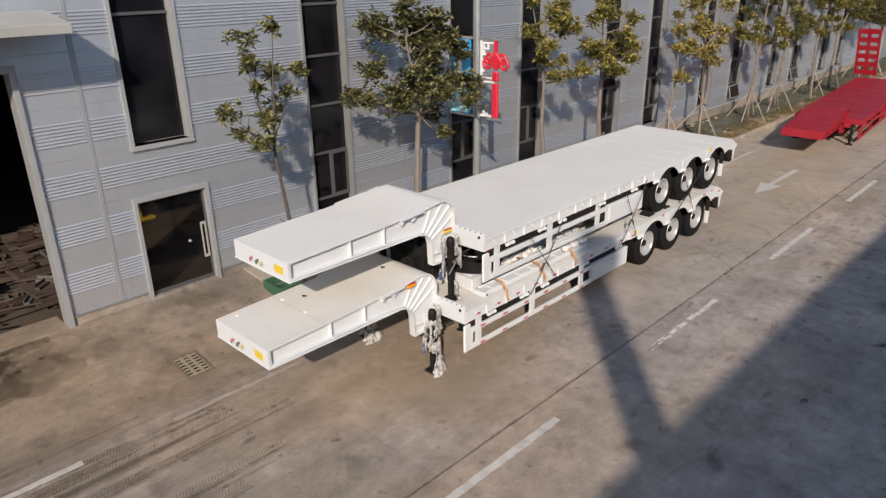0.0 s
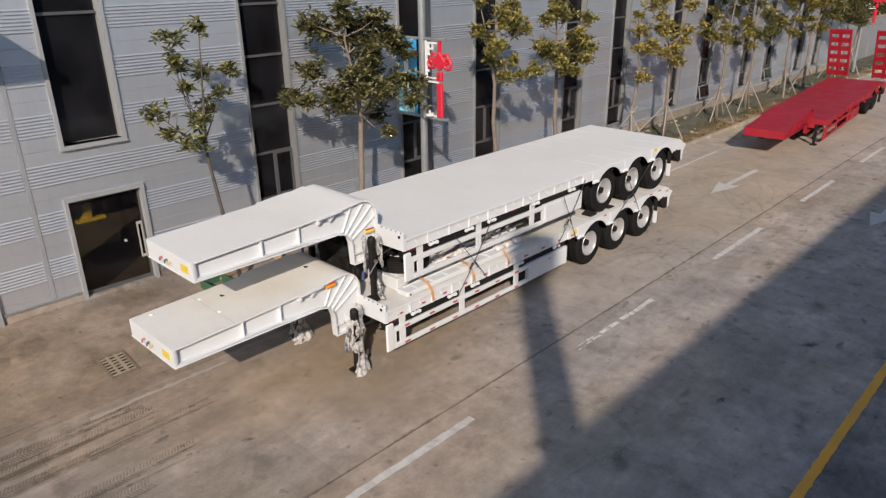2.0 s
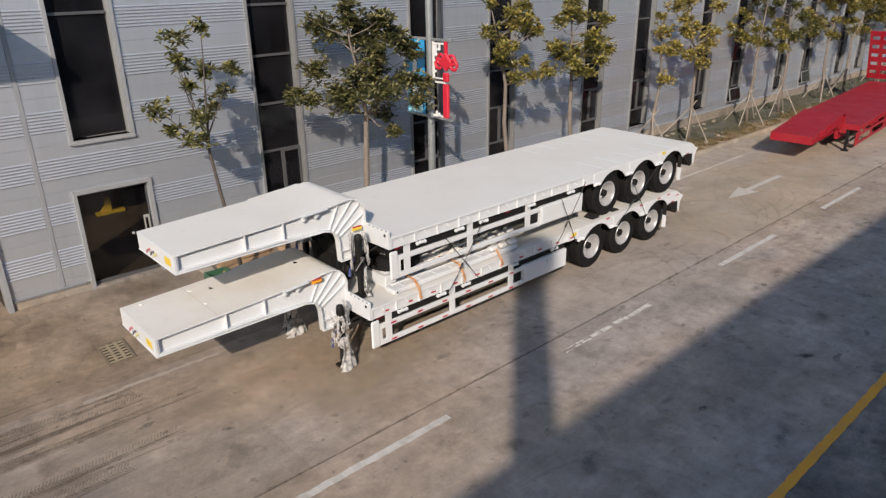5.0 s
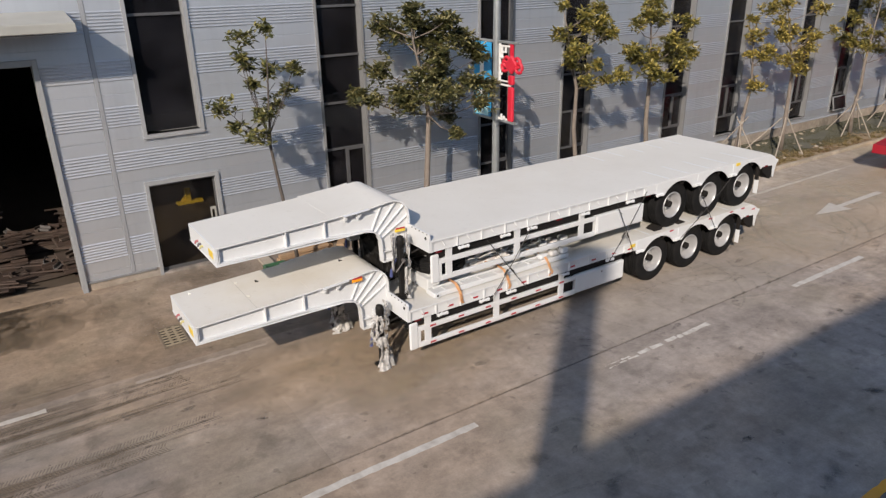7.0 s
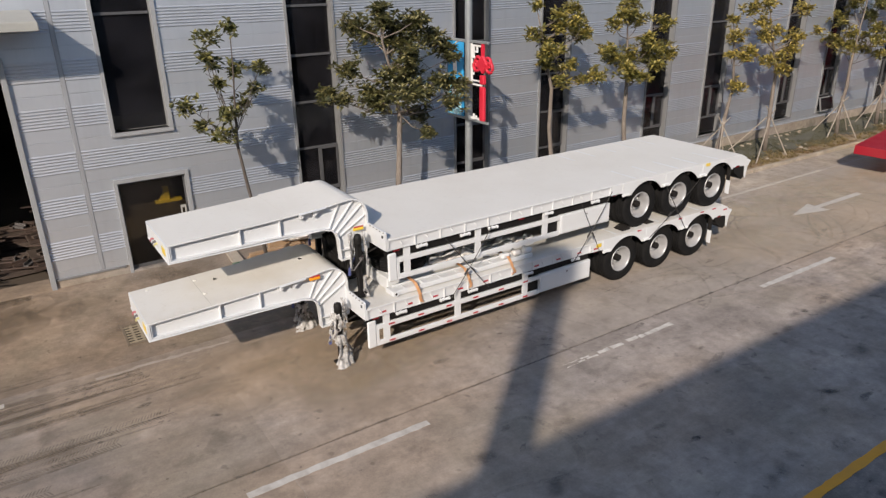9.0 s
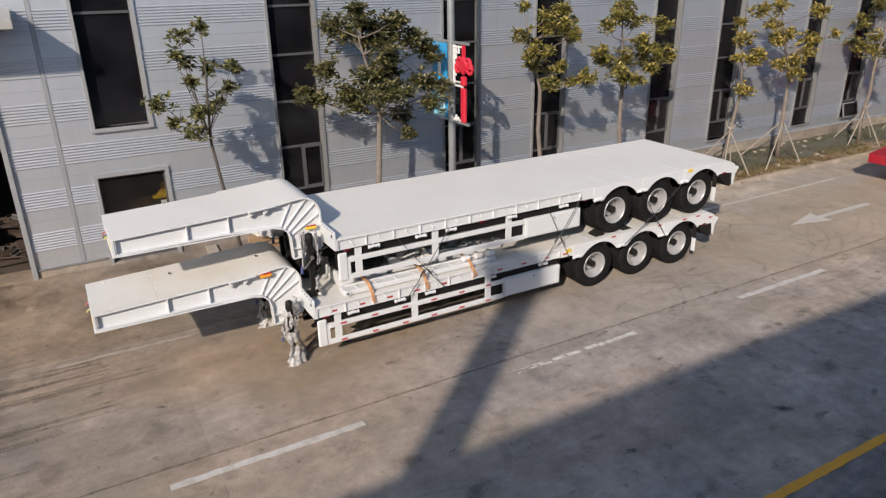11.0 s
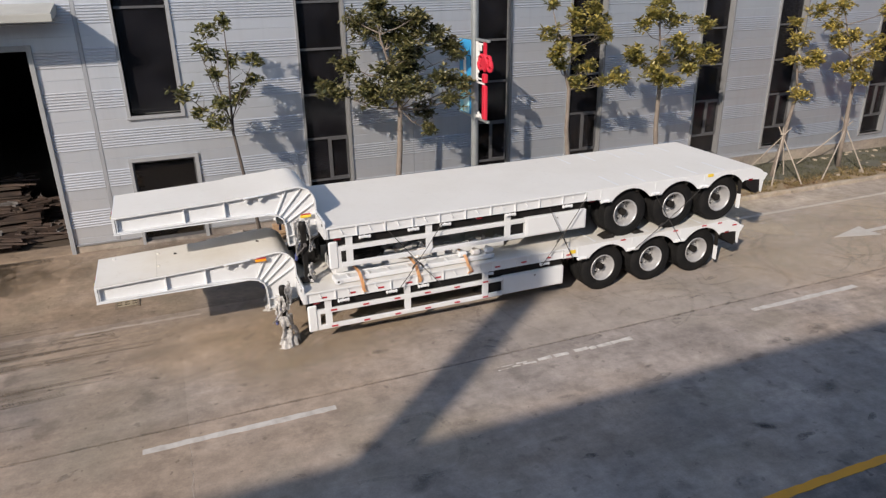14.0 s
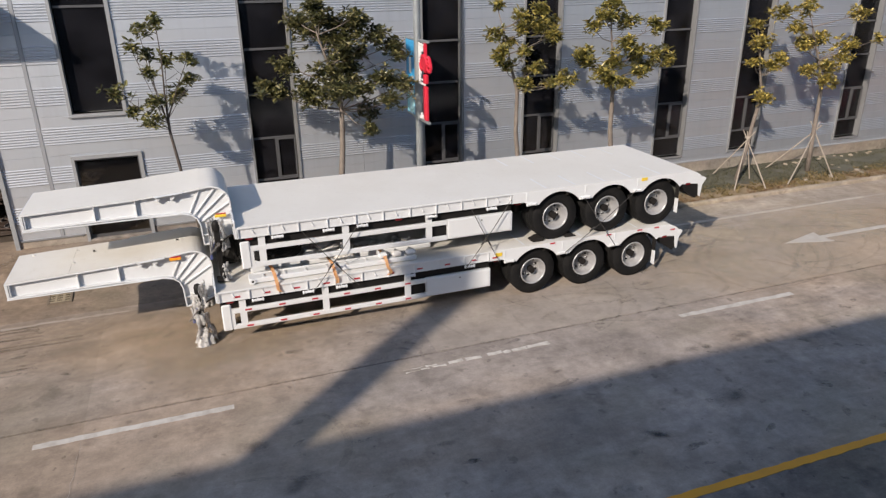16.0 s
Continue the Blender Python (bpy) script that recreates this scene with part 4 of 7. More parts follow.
def window_unit(name, y0, y1, z0, z1, bars, casement, label, glass_m, sill=True):
    """A window set back in the wall: reveals, mullions, panes and a sill."""
    t = tagged(new(name), label, "window", kind="structure")
    f, d = 0.07, 0.24
    bm = bmesh.new()
    o = 0.035 if sill else 0.015
    slab(bm, XF - d, XF + 0.026, y0 - o, y0 + 0.035, z0, z1)
    slab(bm, XF - d, XF + 0.026, y1 - 0.05, y1 + o, z0, z1)
    slab(bm, XF - d, XF + 0.026, y0 + 0.035, y1 - 0.05, z1 - f, z1)
    slab(bm, XF - d, XF + 0.026, y0 - o, y1 + o, z0 - (0.09 if sill else 0.05), z0)
    part("window_frame", bm, M_FRAME if sill else M_STRIPFRAME, t)
    if sill:
        part("window_sill", boxed(XF + 0.027, XF + 0.05, y0 - 0.05, y1 + 0.036, z0 - 0.085, z0 - 0.03, bevel=0.006), M_FRAME, t)
    levels = [z0] + list(bars) + [z1 - f]
    gx = XF - 0.17
    for a, b in zip(levels, levels[1:]):
        if a != z0:
            part("mullion", boxed(gx - 0.04, gx + 0.045, y0 + f, y1 - f, a - 0.028, a + 0.028, bevel=0.004), M_MULL, t)
        if casement and abs(a - casement[0]) < 0.01:
            ym = (y0 + y1) / 2 + 0.03
            part("mullion", boxed(gx - 0.04, gx + 0.045, ym - 0.025, ym + 0.025, a + 0.028, b - 0.028, bevel=0.004), M_MULL, t)
            bm = bmesh.new()
            for l in ((ym + 0.025, ym + 0.06, a + 0.03, b - 0.03), (y1 - f - 0.035, y1 - f, a + 0.03, b - 0.03), (ym + 0.06, y1 - f - 0.035, a + 0.03, a + 0.065), (ym + 0.06, y1 - f - 0.035, b - 0.065, b - 0.03)):
                slab(bm, gx - 0.02, gx + 0.055, *l)
            part("casement", bm, M_MULL, t)
            for ya, yb in ((y0 + f, ym - 0.025), (ym + 0.06, y1 - f - 0.035)):
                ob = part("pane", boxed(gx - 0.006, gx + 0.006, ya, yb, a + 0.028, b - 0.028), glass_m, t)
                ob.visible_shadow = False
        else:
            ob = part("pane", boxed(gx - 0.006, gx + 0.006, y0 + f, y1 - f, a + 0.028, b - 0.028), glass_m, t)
            ob.visible_shadow = False
    return t


def open_vent(y):
    """A low sash pushed open at the foot of a strip window."""
    t = thing("open_sash", "low glazed window sash standing open", "window sash", (XF + 0.035, y + STRIP_W / 2, 1.47), "open sashes")
    t.rotation_euler = (0, radians(-13), 0)
    w, h = STRIP_W / 2 - 0.08, 0.60
    bm = bmesh.new()
    for l in ((-w, w, -0.05, 0.0), (-w, w, -h, -h + 0.05), (-w, -w + 0.05, -h + 0.05, -0.05), (w - 0.05, w, -h + 0.05, -0.05)):
        slab(bm, -0.02, 0.02, *l)
    part("sash_frame", bm, M_STRIPFRAME, t)
    ob = part("pane", boxed(-0.005, 0.005, -w + 0.05, w - 0.05, -h + 0.05, -0.05), M_GLASS, t)
    ob.visible_shadow = False


for y in (32.6, 40.6):
    open_vent(min(STRIPS, key=lambda s: abs(s - y)))


def make_openings():
    window_unit("window_1", *WIN1, (6.0, 7.15), None, "tall dark window with a pale grey frame", M_GLASS)
    for y in (5.42, 5.86):
        tagged(part("paper_label", boxed(XF - 0.163, XF - 0.161, y, y + 0.17, 6.36, 6.45), M_BANWHITE), "small white paper label stuck inside the window glass", "label", "labels on the window", "structure")
    for i, y in enumerate(STRIPS):
        window_unit("window_%d" % (i + 2), y, y + STRIP_W, STRIP_Z0, STRIP_Z1, (1.5, 2.62, 3.76, 4.88, 6.0, 7.12), (1.5,), "tall dark strip window in a grey metal frame", M_GLASS, False)
    # glazed door
    y0, y1, z0, z1 = DOOR
    t = tagged(new("door_1"), "closed dark glass door in a grey metal frame", "door", kind="structure")
    bm = bmesh.new()
    slab(bm, XF - 0.2, XF + 0.035, y0 - 0.035, y0 + 0.035, z0, z1 + 0.0)
    slab(bm, XF - 0.2, XF + 0.035, y1 - 0.05, y1 + 0.035, z0, z1 + 0.0)
    slab(bm, XF - 0.2, XF + 0.035, y0 - 0.035, y1 + 0.035, z1, z1 + 0.085)
    part("door_frame", bm, M_FRAME, t)
    gx = XF - 0.12
    bm = bmesh.new()
    for l in ((y0 + 0.036, y0 + 0.07, z0 + 0.05, z1), (y1 - 0.085, y1 - 0.051, z0 + 0.05, z1), (y0 + 0.07, y1 - 0.085, z0 + 0.05, z0 + 0.12), (y0 + 0.07, y1 - 0.085, z1 - 0.06, z1)):
        slab(bm, gx - 0.025, gx + 0.03, *l)
    leaf_ob = part("door_leaf", bm, M_MULL, t, "dark metal door leaf frame")
    ob = part("pane", boxed(gx - 0.006, gx + 0.006, y0 + 0.07, y1 - 0.085, z0 + 0.12, z1 - 0.06), M_DOORGLASS, t)
    ob.visible_shadow = False
    part("lock", lathe(bmesh.new(), [(0.03, 0.001), (0.038, 0.024), (0.03, 0.03), (-0.005, 0.03)], 16, False), M_RIM, leaf_ob, "round bright lock plate").location = (gx, 6.02, 1.42)
    part("threshold", boxed(XF - 0.25, XF + 0.03, y0 - 0.06, y1 + 0.06, 0.3, z0 + 0.045, bevel=0.006), M_PLINTH, t)
    bm = bmesh.new()
    for l in ((y1 - 0.235, y1 - 0.205, 0.98, 1.78), (y1 - 0.145, y1 - 0.11, 0.98, 1.78), (y1 - 0.205, y1 - 0.145, 1.72, 1.78), (y1 - 0.205, y1 - 0.145, 0.98, 1.04)):
        slab(bm, gx + 0.055, gx + 0.075, *l)
    slab(bm, gx + 0.03, gx + 0.055, y1 - 0.225, y1 - 0.212, 1.3, 1.34)
    slab(bm, gx + 0.03, gx + 0.055, y1 - 0.225, y1 - 0.212, 1.6, 1.64)
    part("door_handle", bm, M_AWNING, leaf_ob, "long pale pull handle frame")
    # wide workshop entrance
    y0, y1, z0, z1 = BIG
    t = tagged(new("door_2"), "wide open workshop entrance with pale frame", "door", kind="structure")
    part("jamb", boxed(XF - 0.3, XF + 0.05, y1 - 0.02, y1 + 0.085, 0.28, z1 + 0.12, bevel=0.008), M_FRAME, t)
    part("jamb", boxed(XF - 0.3, XF + 0.05, y0 - 0.13, y0 + 0.02, 0.28, z1 + 0.12, bevel=0.008), M_FRAME, t)
    part("threshold", boxed(XF - 0.7, XF - 0.021, y0 + 0.021, y1 - 0.021, 0.40, 0.436), M_APRON, t, "dirty concrete threshold")
    part("lintel", boxed(XF - 0.3, XF + 0.048, y0 + 0.02, y1 - 0.02, z1, z1 + 0.12, bevel=0.008), M_FRAME, t)
    # awning over the entrance
    t = thing("awning", "cream metal awning over the workshop entrance", "awning", (XF + 0.02, 0, 5.92))
    part("sheet", extrude_y(bmesh.new(), [(0, 0.16), (1.12, 0.02), (1.12, 0.06), (0, 0.22)], -8.0, 4.1), M_AWNING, t)
    part("fascia", boxed(1.06, 1.14, -8.0, 4.12, -0.11, 0.05, bevel=0.01), M_AWNING, t)
    part("end_rib", extrude_y(bmesh.new(), [(0, 0.02), (1.06, -0.08), (1.06, 0.02), (0, 0.16)], 4.06, 4.11), M_AWNING, t)
    for i in range(8):
        part("bracket", extrude_y(bmesh.new(), [(0.001, -0.1), (1.05, -0.02), (1.05, 0.02), (0.001, 0.15)], -7.6 + 1.6 * i, -7.55 + 1.6 * i), M_AWNING, t)
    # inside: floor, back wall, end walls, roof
    tagged(part("workshop_floor", boxed(-34, XF - 0.3, Y_START, Y_END, 0.2, 0.42), M_FLOORIN), "dark brown workshop floor", "floor", kind="structure")
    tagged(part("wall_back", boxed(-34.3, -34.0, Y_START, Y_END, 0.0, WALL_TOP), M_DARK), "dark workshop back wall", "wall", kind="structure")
    tagged(part("wall_south", boxed(-34, XF - 0.3, Y_START - 0.3, Y_START, 0.0, WALL_TOP), M_WALLCORE), "workshop end wall", "wall", kind="structure")
    tagged(part("wall_north", boxed(-34, XF - 0.3, Y_END, Y_END + 0.3, 0.0, WALL_TOP), M_WALLCORE), "workshop end wall", "wall", kind="structure")
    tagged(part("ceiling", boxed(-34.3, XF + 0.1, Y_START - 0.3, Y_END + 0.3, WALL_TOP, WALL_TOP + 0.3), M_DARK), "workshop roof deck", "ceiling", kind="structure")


make_openings()


def boundary_wall():
    """A lower rendered wall that runs on past the end of the workshop."""
    t = tagged(new("boundary_wall"), "low grey rendered boundary wall with a concrete coping", "wall", kind="structure")
    part("wall_body", boxed(XF - 0.30, XF + 0.0, Y_END + 0.302, 120.0, 0.0, 2.95), M_OPPOSITE, t)
    part("coping", boxed(XF - 0.34, XF + 0.05, Y_END + 0.304, 120.0, 2.951, 3.07, bevel=0.01), M_PLINTH, t, "pale coping")
    for k in range(9):
        part("pier", boxed(XF + 0.001, XF + 0.06, 60.0 + 6 * k, 60.35 + 6 * k, 0.0, 2.945, bevel=0.006), M_OPPOSITE, t)


boundary_wall()


def opposite():
    """The block across the road, whose roof edge and stack throw the long shadows."""
    t = tagged(new("opposite_building"), "long plain grey block across the road", "building", kind="structure")
    x0, x1, top = 7.2, 22.0, 9.16
    part("wall", boxed(x0, x0 + 0.4, -60, 80, 0, top - 0.13), M_OPPOSITE, t)
    part("roof", boxed(x0, x1, -60, 80, top - 0.13, top), M_OPPOSITE, t)
    part("wall", boxed(x1 - 0.4, x1, -60, 80, 0, top - 0.13), M_OPPOSITE, t)
    for y in (-60, 79.6):
        part("wall", boxed(x0 + 0.4, x1 - 0.4, y, y + 0.4, 0, top - 0.13), M_OPPOSITE, t)
    x, y = 7.55, -4.37
    part("roof_stack", rod(bmesh.new(), (x, y, top - 0.05), (x, y, 13.2), 0.36, 0.36, 24), M_POLE, t)
    part("stack_hood", tube(bmesh.new(), [(x, y, z) for z in (12.98, 13.03, 13.53, 13.78)], (0.34, 0.57, 0.57, 0.1), 24), M_POLE, t)


opposite()

# ---- low-bed trailers ----
DECK_H, NECK_H = 1.40, 0.72
HUBS = (9.99, 11.27, 12.55)
RED_HUBS = (11.2, 12.45)
TYRE_R = 0.535


def wheel_meshes():
    """The shared meshes of a dual wheel, axle along x, outer side at +x."""
    w, r = 0.28, TYRE_R
    prof = [(-w / 2 + 0.02, 0.29), (-w / 2, 0.36), (-w / 2 - 0.005, 0.42), (-w / 2 + 0.02, 0.505), (-w / 2 + 0.035, r - 0.006)]
    for k in range(4):
        x = -0.075 + 0.05 * k
        prof += [(x - 0.022, r), (x - 0.006, r), (x - 0.005, r - 0.014), (x + 0.005, r - 0.014), (x + 0.006, r)]
    prof += [(w / 2 - 0.035, r - 0.006), (w / 2 - 0.02, 0.505), (w / 2 + 0.005, 0.42), (w / 2, 0.36), (w / 2 - 0.02, 0.29)]
    prof = sorted(prof[5:-5], key=lambda p: p[0])
    head = [(-w / 2 + 0.02, 0.29), (-w / 2, 0.36), (-w / 2 - 0.005, 0.42), (-w / 2 + 0.02, 0.505), (-w / 2 + 0.035, r - 0.006)]
    prof = head + prof + [(-x, rr) for x, rr in head[::-1]]
    out = {}

    def keep(name, bm, mat):
        bmesh.ops.recalc_face_normals(bm, faces=bm.faces)
        me = bpy.data.meshes.new(name)
        bm.to_mesh(me)
        bm.free()
        me.materials.append(mat)
        for p in me.polygons:
            p.use_smooth = True
        out[name] = me

    keep("tyre", lathe(bmesh.new(), prof, 44), M_TYRE)
    keep("rim", lathe(bmesh.new(), [(0.135, 0.300), (0.142, 0.288), (0.128, 0.276), (0.11, 0.268), (0.05, 0.256), (-0.03, 0.244), (-0.105, 0.234), (-0.118, 0.230), (-0.13, 0.245), (-0.03, 0.268), (0.04, 0.29), (0.12, 0.302)], 36), M_RIM)
    # pressed disc with a ring of hand holes
    bm = bmesh.new()
    rings = [[bm.verts.new((x, r_ * math.cos(k * math.tau / 40), r_ * math.sin(k * math.tau / 40))) for k in range(40)] for x, r_ in ((-0.098, 0.230), (-0.108, 0.212), (-0.128, 0.172), (-0.126, 0.150), (-0.105, 0.118), (-0.118, 0.118), (-0.138, 0.150), (-0.140, 0.172), (-0.120, 0.212), (-0.108, 0.230))]
    for i, (a, b) in enumerate(zip(rings, rings[1:] + rings[:1])):
        for k in range(40):
            if i in (1, 7) and k % 4 in (1, 2):
                continue
            bm.faces.new((a[k], a[(k + 1) % 40], b[(k + 1) % 40], b[k]))
    keep("wheel_disc", bm, M_DISC)
    # near-black copy of the rim: wheel shade on the red trailer put into colour
    dull = out["rim"].copy()
    dull.materials[0] = M_CHASSIS
    out["shaded_rim"] = dull
    bm = lathe(bmesh.new(), [(-0.104, 0.125), (-0.098, 0.112), (-0.094, 0.088), (-0.052, 0.080), (-0.044, 0.066), (-0.050, 0.058), (-0.050, 0.002)], 24, False)
    keep("hub", bm, M_HUB)
    keep("wheel_nut", rod(bmesh.new(), (-0.112, 0, 0), (-0.052, 0, 0), 0.022, 0.018, 6), M_RIM)
    return out


WHEEL = wheel_meshes()


def add_wheel(parent, x, y, z, side, rim="rim"):
    w = new("wheel")
    w.parent = parent
    w.empty_display_size = 0.1
    w.matrix_basis = Matrix.Translation((x, y, z)) @ Matrix.Rotation(0 if side > 0 else math.pi, 4, "Z") @ Matrix.Rotation(0.37 * y * 7 % 3, 4, "X")
    mesh_part("tyre", WHEEL["tyre"], None, w)
    ob = mesh_part("tyre", WHEEL["tyre"], None, w)
    ob.location = (-0.325, 0, 0)
    mesh_part("rim", WHEEL[rim], None, w, "bright steel rim" if rim == "rim" else "near-black rim, coloured as in shade")
    if rim == "rim":
        mesh_part("wheel_disc", WHEEL["wheel_disc"], None, w, "grey pressed steel disc with hand holes")
    mesh_part("hub", WHEEL["hub"], None, w)
    for k in range(10):
        a = k * math.tau / 10
        mesh_part("wheel_nut", WHEEL["wheel_nut"], None, w).location = (0, 0.142 * math.cos(a), 0.142 * math.sin(a))
    return w


def neck_outline(kind):
    """Side view of a gooseneck beam: (y, z) round its edge."""
    if kind == "red":
        top = [(0, 1.36), (1.2, 1.45), (2.6, 1.58), (3.1, 1.65), (3.3, 1.62), (3.42, 1.5), (3.45, 1.15)]
        bot = [(3.45, 0.95), (3.0, 0.72), (2.86, 0.72), (2.84, 1.05), (2.74, 1.18), (2.55, 1.23), (1.2, 1.15), (0, 1.09)]
        return top + bot
    top = [(0, 1.665), (1.07, 1.705), (1.8, 1.735), (2.7, 1.79), (2.95, 1.822)] + [(3.085 + 0.345 * math.cos(radians(a)), 1.49 + 0.345 * math.sin(radians(a))) for a in range(92, -1, -13)] + [(3.43, 1.30)]
    bot = [(3.43, 1.0), (3.42, 0.86), (3.05, 0.72), (2.86, 0.72), (2.84, 1.12), (2.80, 1.24), (2.71, 1.32), (2.56, 1.36), (1.7, 1.405), (0.0, 1.385)]
    return top + bot


def offset_inward(pts, d):
    """An outline drawn in by d on all sides."""
    n = len(pts)
    res = []
    for i in range(n):
        p0, p1, p2 = Vector(pts[i - 1]), Vector(pts[i]), Vector(pts[(i + 1) % n])
        a, b = (p1 - p0).normalized(), (p2 - p1).normalized()
        na, nb = Vector((a.y, -a.x)), Vector((b.y, -b.x))
        nn = (na + nb).normalized()
        k = d / max(0.5, nn.dot(na))
        res.append(tuple(p1 + nn * k))
    return res


def flange(bm, outline, inner, x0, x1):
    """A rim that follows an outline, as thick as the gap to the inner outline."""
    n = len(outline)
    rings = []
    for x in (x0, x1):
        rings.append(([bm.verts.new((x, *p)) for p in outline], [bm.verts.new((x, *p)) for p in inner]))
    (o0, i0), (o1, i1) = rings
    for k in range(n):
        j = (k + 1) % n
        bm.faces.new((o0[k], o0[j], i0[j], i0[k]))
        bm.faces.new((o1[k], i1[k], i1[j], o1[j]))
        bm.faces.new((o0[k], o1[k], o1[j], o0[j]))
        bm.faces.new((i0[k], i0[j], i1[j], i1[k]))
    return bm


def side_outline(top_z, tail_z, hubs):
    """Lower edge of the side plate, scalloped over the wheels, and its top: (y, z)."""
    pts = [(8.90, 0.985), (9.15, 0.985)]
    for h in hubs:
        for k in range(0, 21):
            a = math.pi * (0.80 - 0.03 * k)
            pts.append((h + 0.60 * math.cos(a), 0.545 + 0.585 * math.sin(a)))
    pts.append((13.1, 0.93))
    pts += [(13.37, 0.92), (13.545, 0.90), (13.58, 0.62), (13.625, 0.58), (13.655, 0.86), (13.695, 0.91), (13.72, 0.96), (13.675, tail_z + 0.02), (13.56, 1.12), (13.44, top_z - 0.02), (13.36, top_z), (8.90, top_z)]
    return pts


def wrap_sheet(parent, x, y, a0, a1, zt, zb, r0, flare, torn, seed):
    """One torn plastic sheet round a leg, from angle a0 to a1 and from height zt down to zb, flaring at the foot."""
    bm = bmesh.new()
    nu, nv = 20, 20
    rows = []
    for i in range(nv + 1):
        f = i / nv
        row = []
        for j in range(nu + 1):
            g = j / nu
            edge = 4 * g * (1 - g)
            a = radians(a0 + (a1 - a0) * (g + 0.07 * math.sin(6 * f + seed) + 0.05 * noise.noise(Vector((9 * f, seed, g * 3)))))
            fold = 0.06 * noise.noise(Vector((7 * g + seed, 1.6 * f, seed * 1.7))) + 0.022 * noise.noise(Vector((16 * g, 4 * f + seed, 2.0))) + 0.012 * math.sin(24 * g + 3 * f)
            r = r0 + fold + flare * f ** 1.8 + 0.03 * (1 - edge)
            end = f + 0.22 * (noise.noise(Vector((5 * g, seed, 4.0))) + 0.4 * noise.noise(Vector((15 * g, seed, 9.0)))) * f
            z = zt + (zb - zt) * min(1.0, end) 
            row.append(bm.verts.new((x + r * math.cos(a), y + r * math.sin(a), max(zb + 0.004, z))))
        rows.append(row)
    for i, (a, b) in enumerate(zip(rows, rows[1:])):
        for j in range(nu):
            if noise.noise(Vector((j * 0.30, i * 0.20, seed * 3.1))) < torn:
                bm.faces.new((a[j], a[j + 1], b[j + 1], b[j]))
    bmesh.ops.delete(bm, geom=[v for v in bm.verts if not v.link_faces], context="VERTS")
    bmesh.ops.solidify(bm, geom=bm.faces[:], thickness=0.002)
    part("plastic_wrap", bm, M_PLASTIC, parent, "torn translucent plastic wrap", True)


def plastic_wrap(parent, x, y, z0, s, low):
    """The torn sheets on one landing leg, and the small bottle that hangs on it."""
    if low and s > 0:
        wrap_sheet(parent, x, y, 10, 130, 1.27, 0.86, 0.12, 0.02, 0.30, 3)
        wrap_sheet(parent, x, y, -100, 30, 1.06, 0.44, 0.11, 0.03, 0.14, 6)
        wrap_sheet(parent, x, y, -175, -95, 0.84, 0.42, 0.13, 0.06, 0.10, 9)
        wrap_sheet(parent, x, y, -38, 92, 0.66, z0 + 0.002, 0.11, 0.10, 0.32, 12)
    elif low:
        wrap_sheet(parent, x, y, -120, 40, 0.52, z0 + 0.002, 0.10, 0.08, 0.24, 15)
        wrap_sheet(parent, x, y, -40, 100, 0.34, z0 + 0.003, 0.12, 0.16, 0.24, 18)
    else:
        wrap_sheet(parent, x, y, -178, -88, 1.24, 0.58, 0.12, 0.02, 0.30, 21)
        wrap_sheet(parent, x, y, 22, 120, 1.26, 0.68, 0.12, 0.05, 0.30, 24)
        wrap_sheet(parent, x, y, 0, 100, 0.40, z0 + 0.01, 0.10, 0.05, 0.05, 27)
    bm = rod(bmesh.new(), (x - 0.10, y - 0.15, z0 + 0.40), (x - 0.10, y - 0.14, z0 + 0.54), 0.03, 0.022, 10)
    rod(bm, (x - 0.10, y - 0.14, z0 + 0.54), (x - 0.05, y - 0.06, z0 + 0.74), 0.008, None, 6)
    part("grease_bottle", bm, M_BLUETAG, parent, "small blue bottle hung on the leg")


def rope_hook(parent, x, y, z, mat):
    """A bobbin-shaped lashing hook under the side beam."""
    bm = bmesh.new()
    rod(bm, (x, y - 0.085, z), (x, y + 0.085, z), 0.024, None, 8)
    for s in (-1, 1):
        rod(bm, (x, y + s * 0.085, z), (x, y + s * 0.11, z), 0.038, 0.03, 10)
        rod(bm, (x, y + s * 0.03, z), (x, y + s * 0.05, z), 0.03, None, 8)
    rod(bm, (x, y, z), (x - 0.06, y, z + 0.05), 0.014, None, 6)
    part("rope_hook", bm, mat, parent)


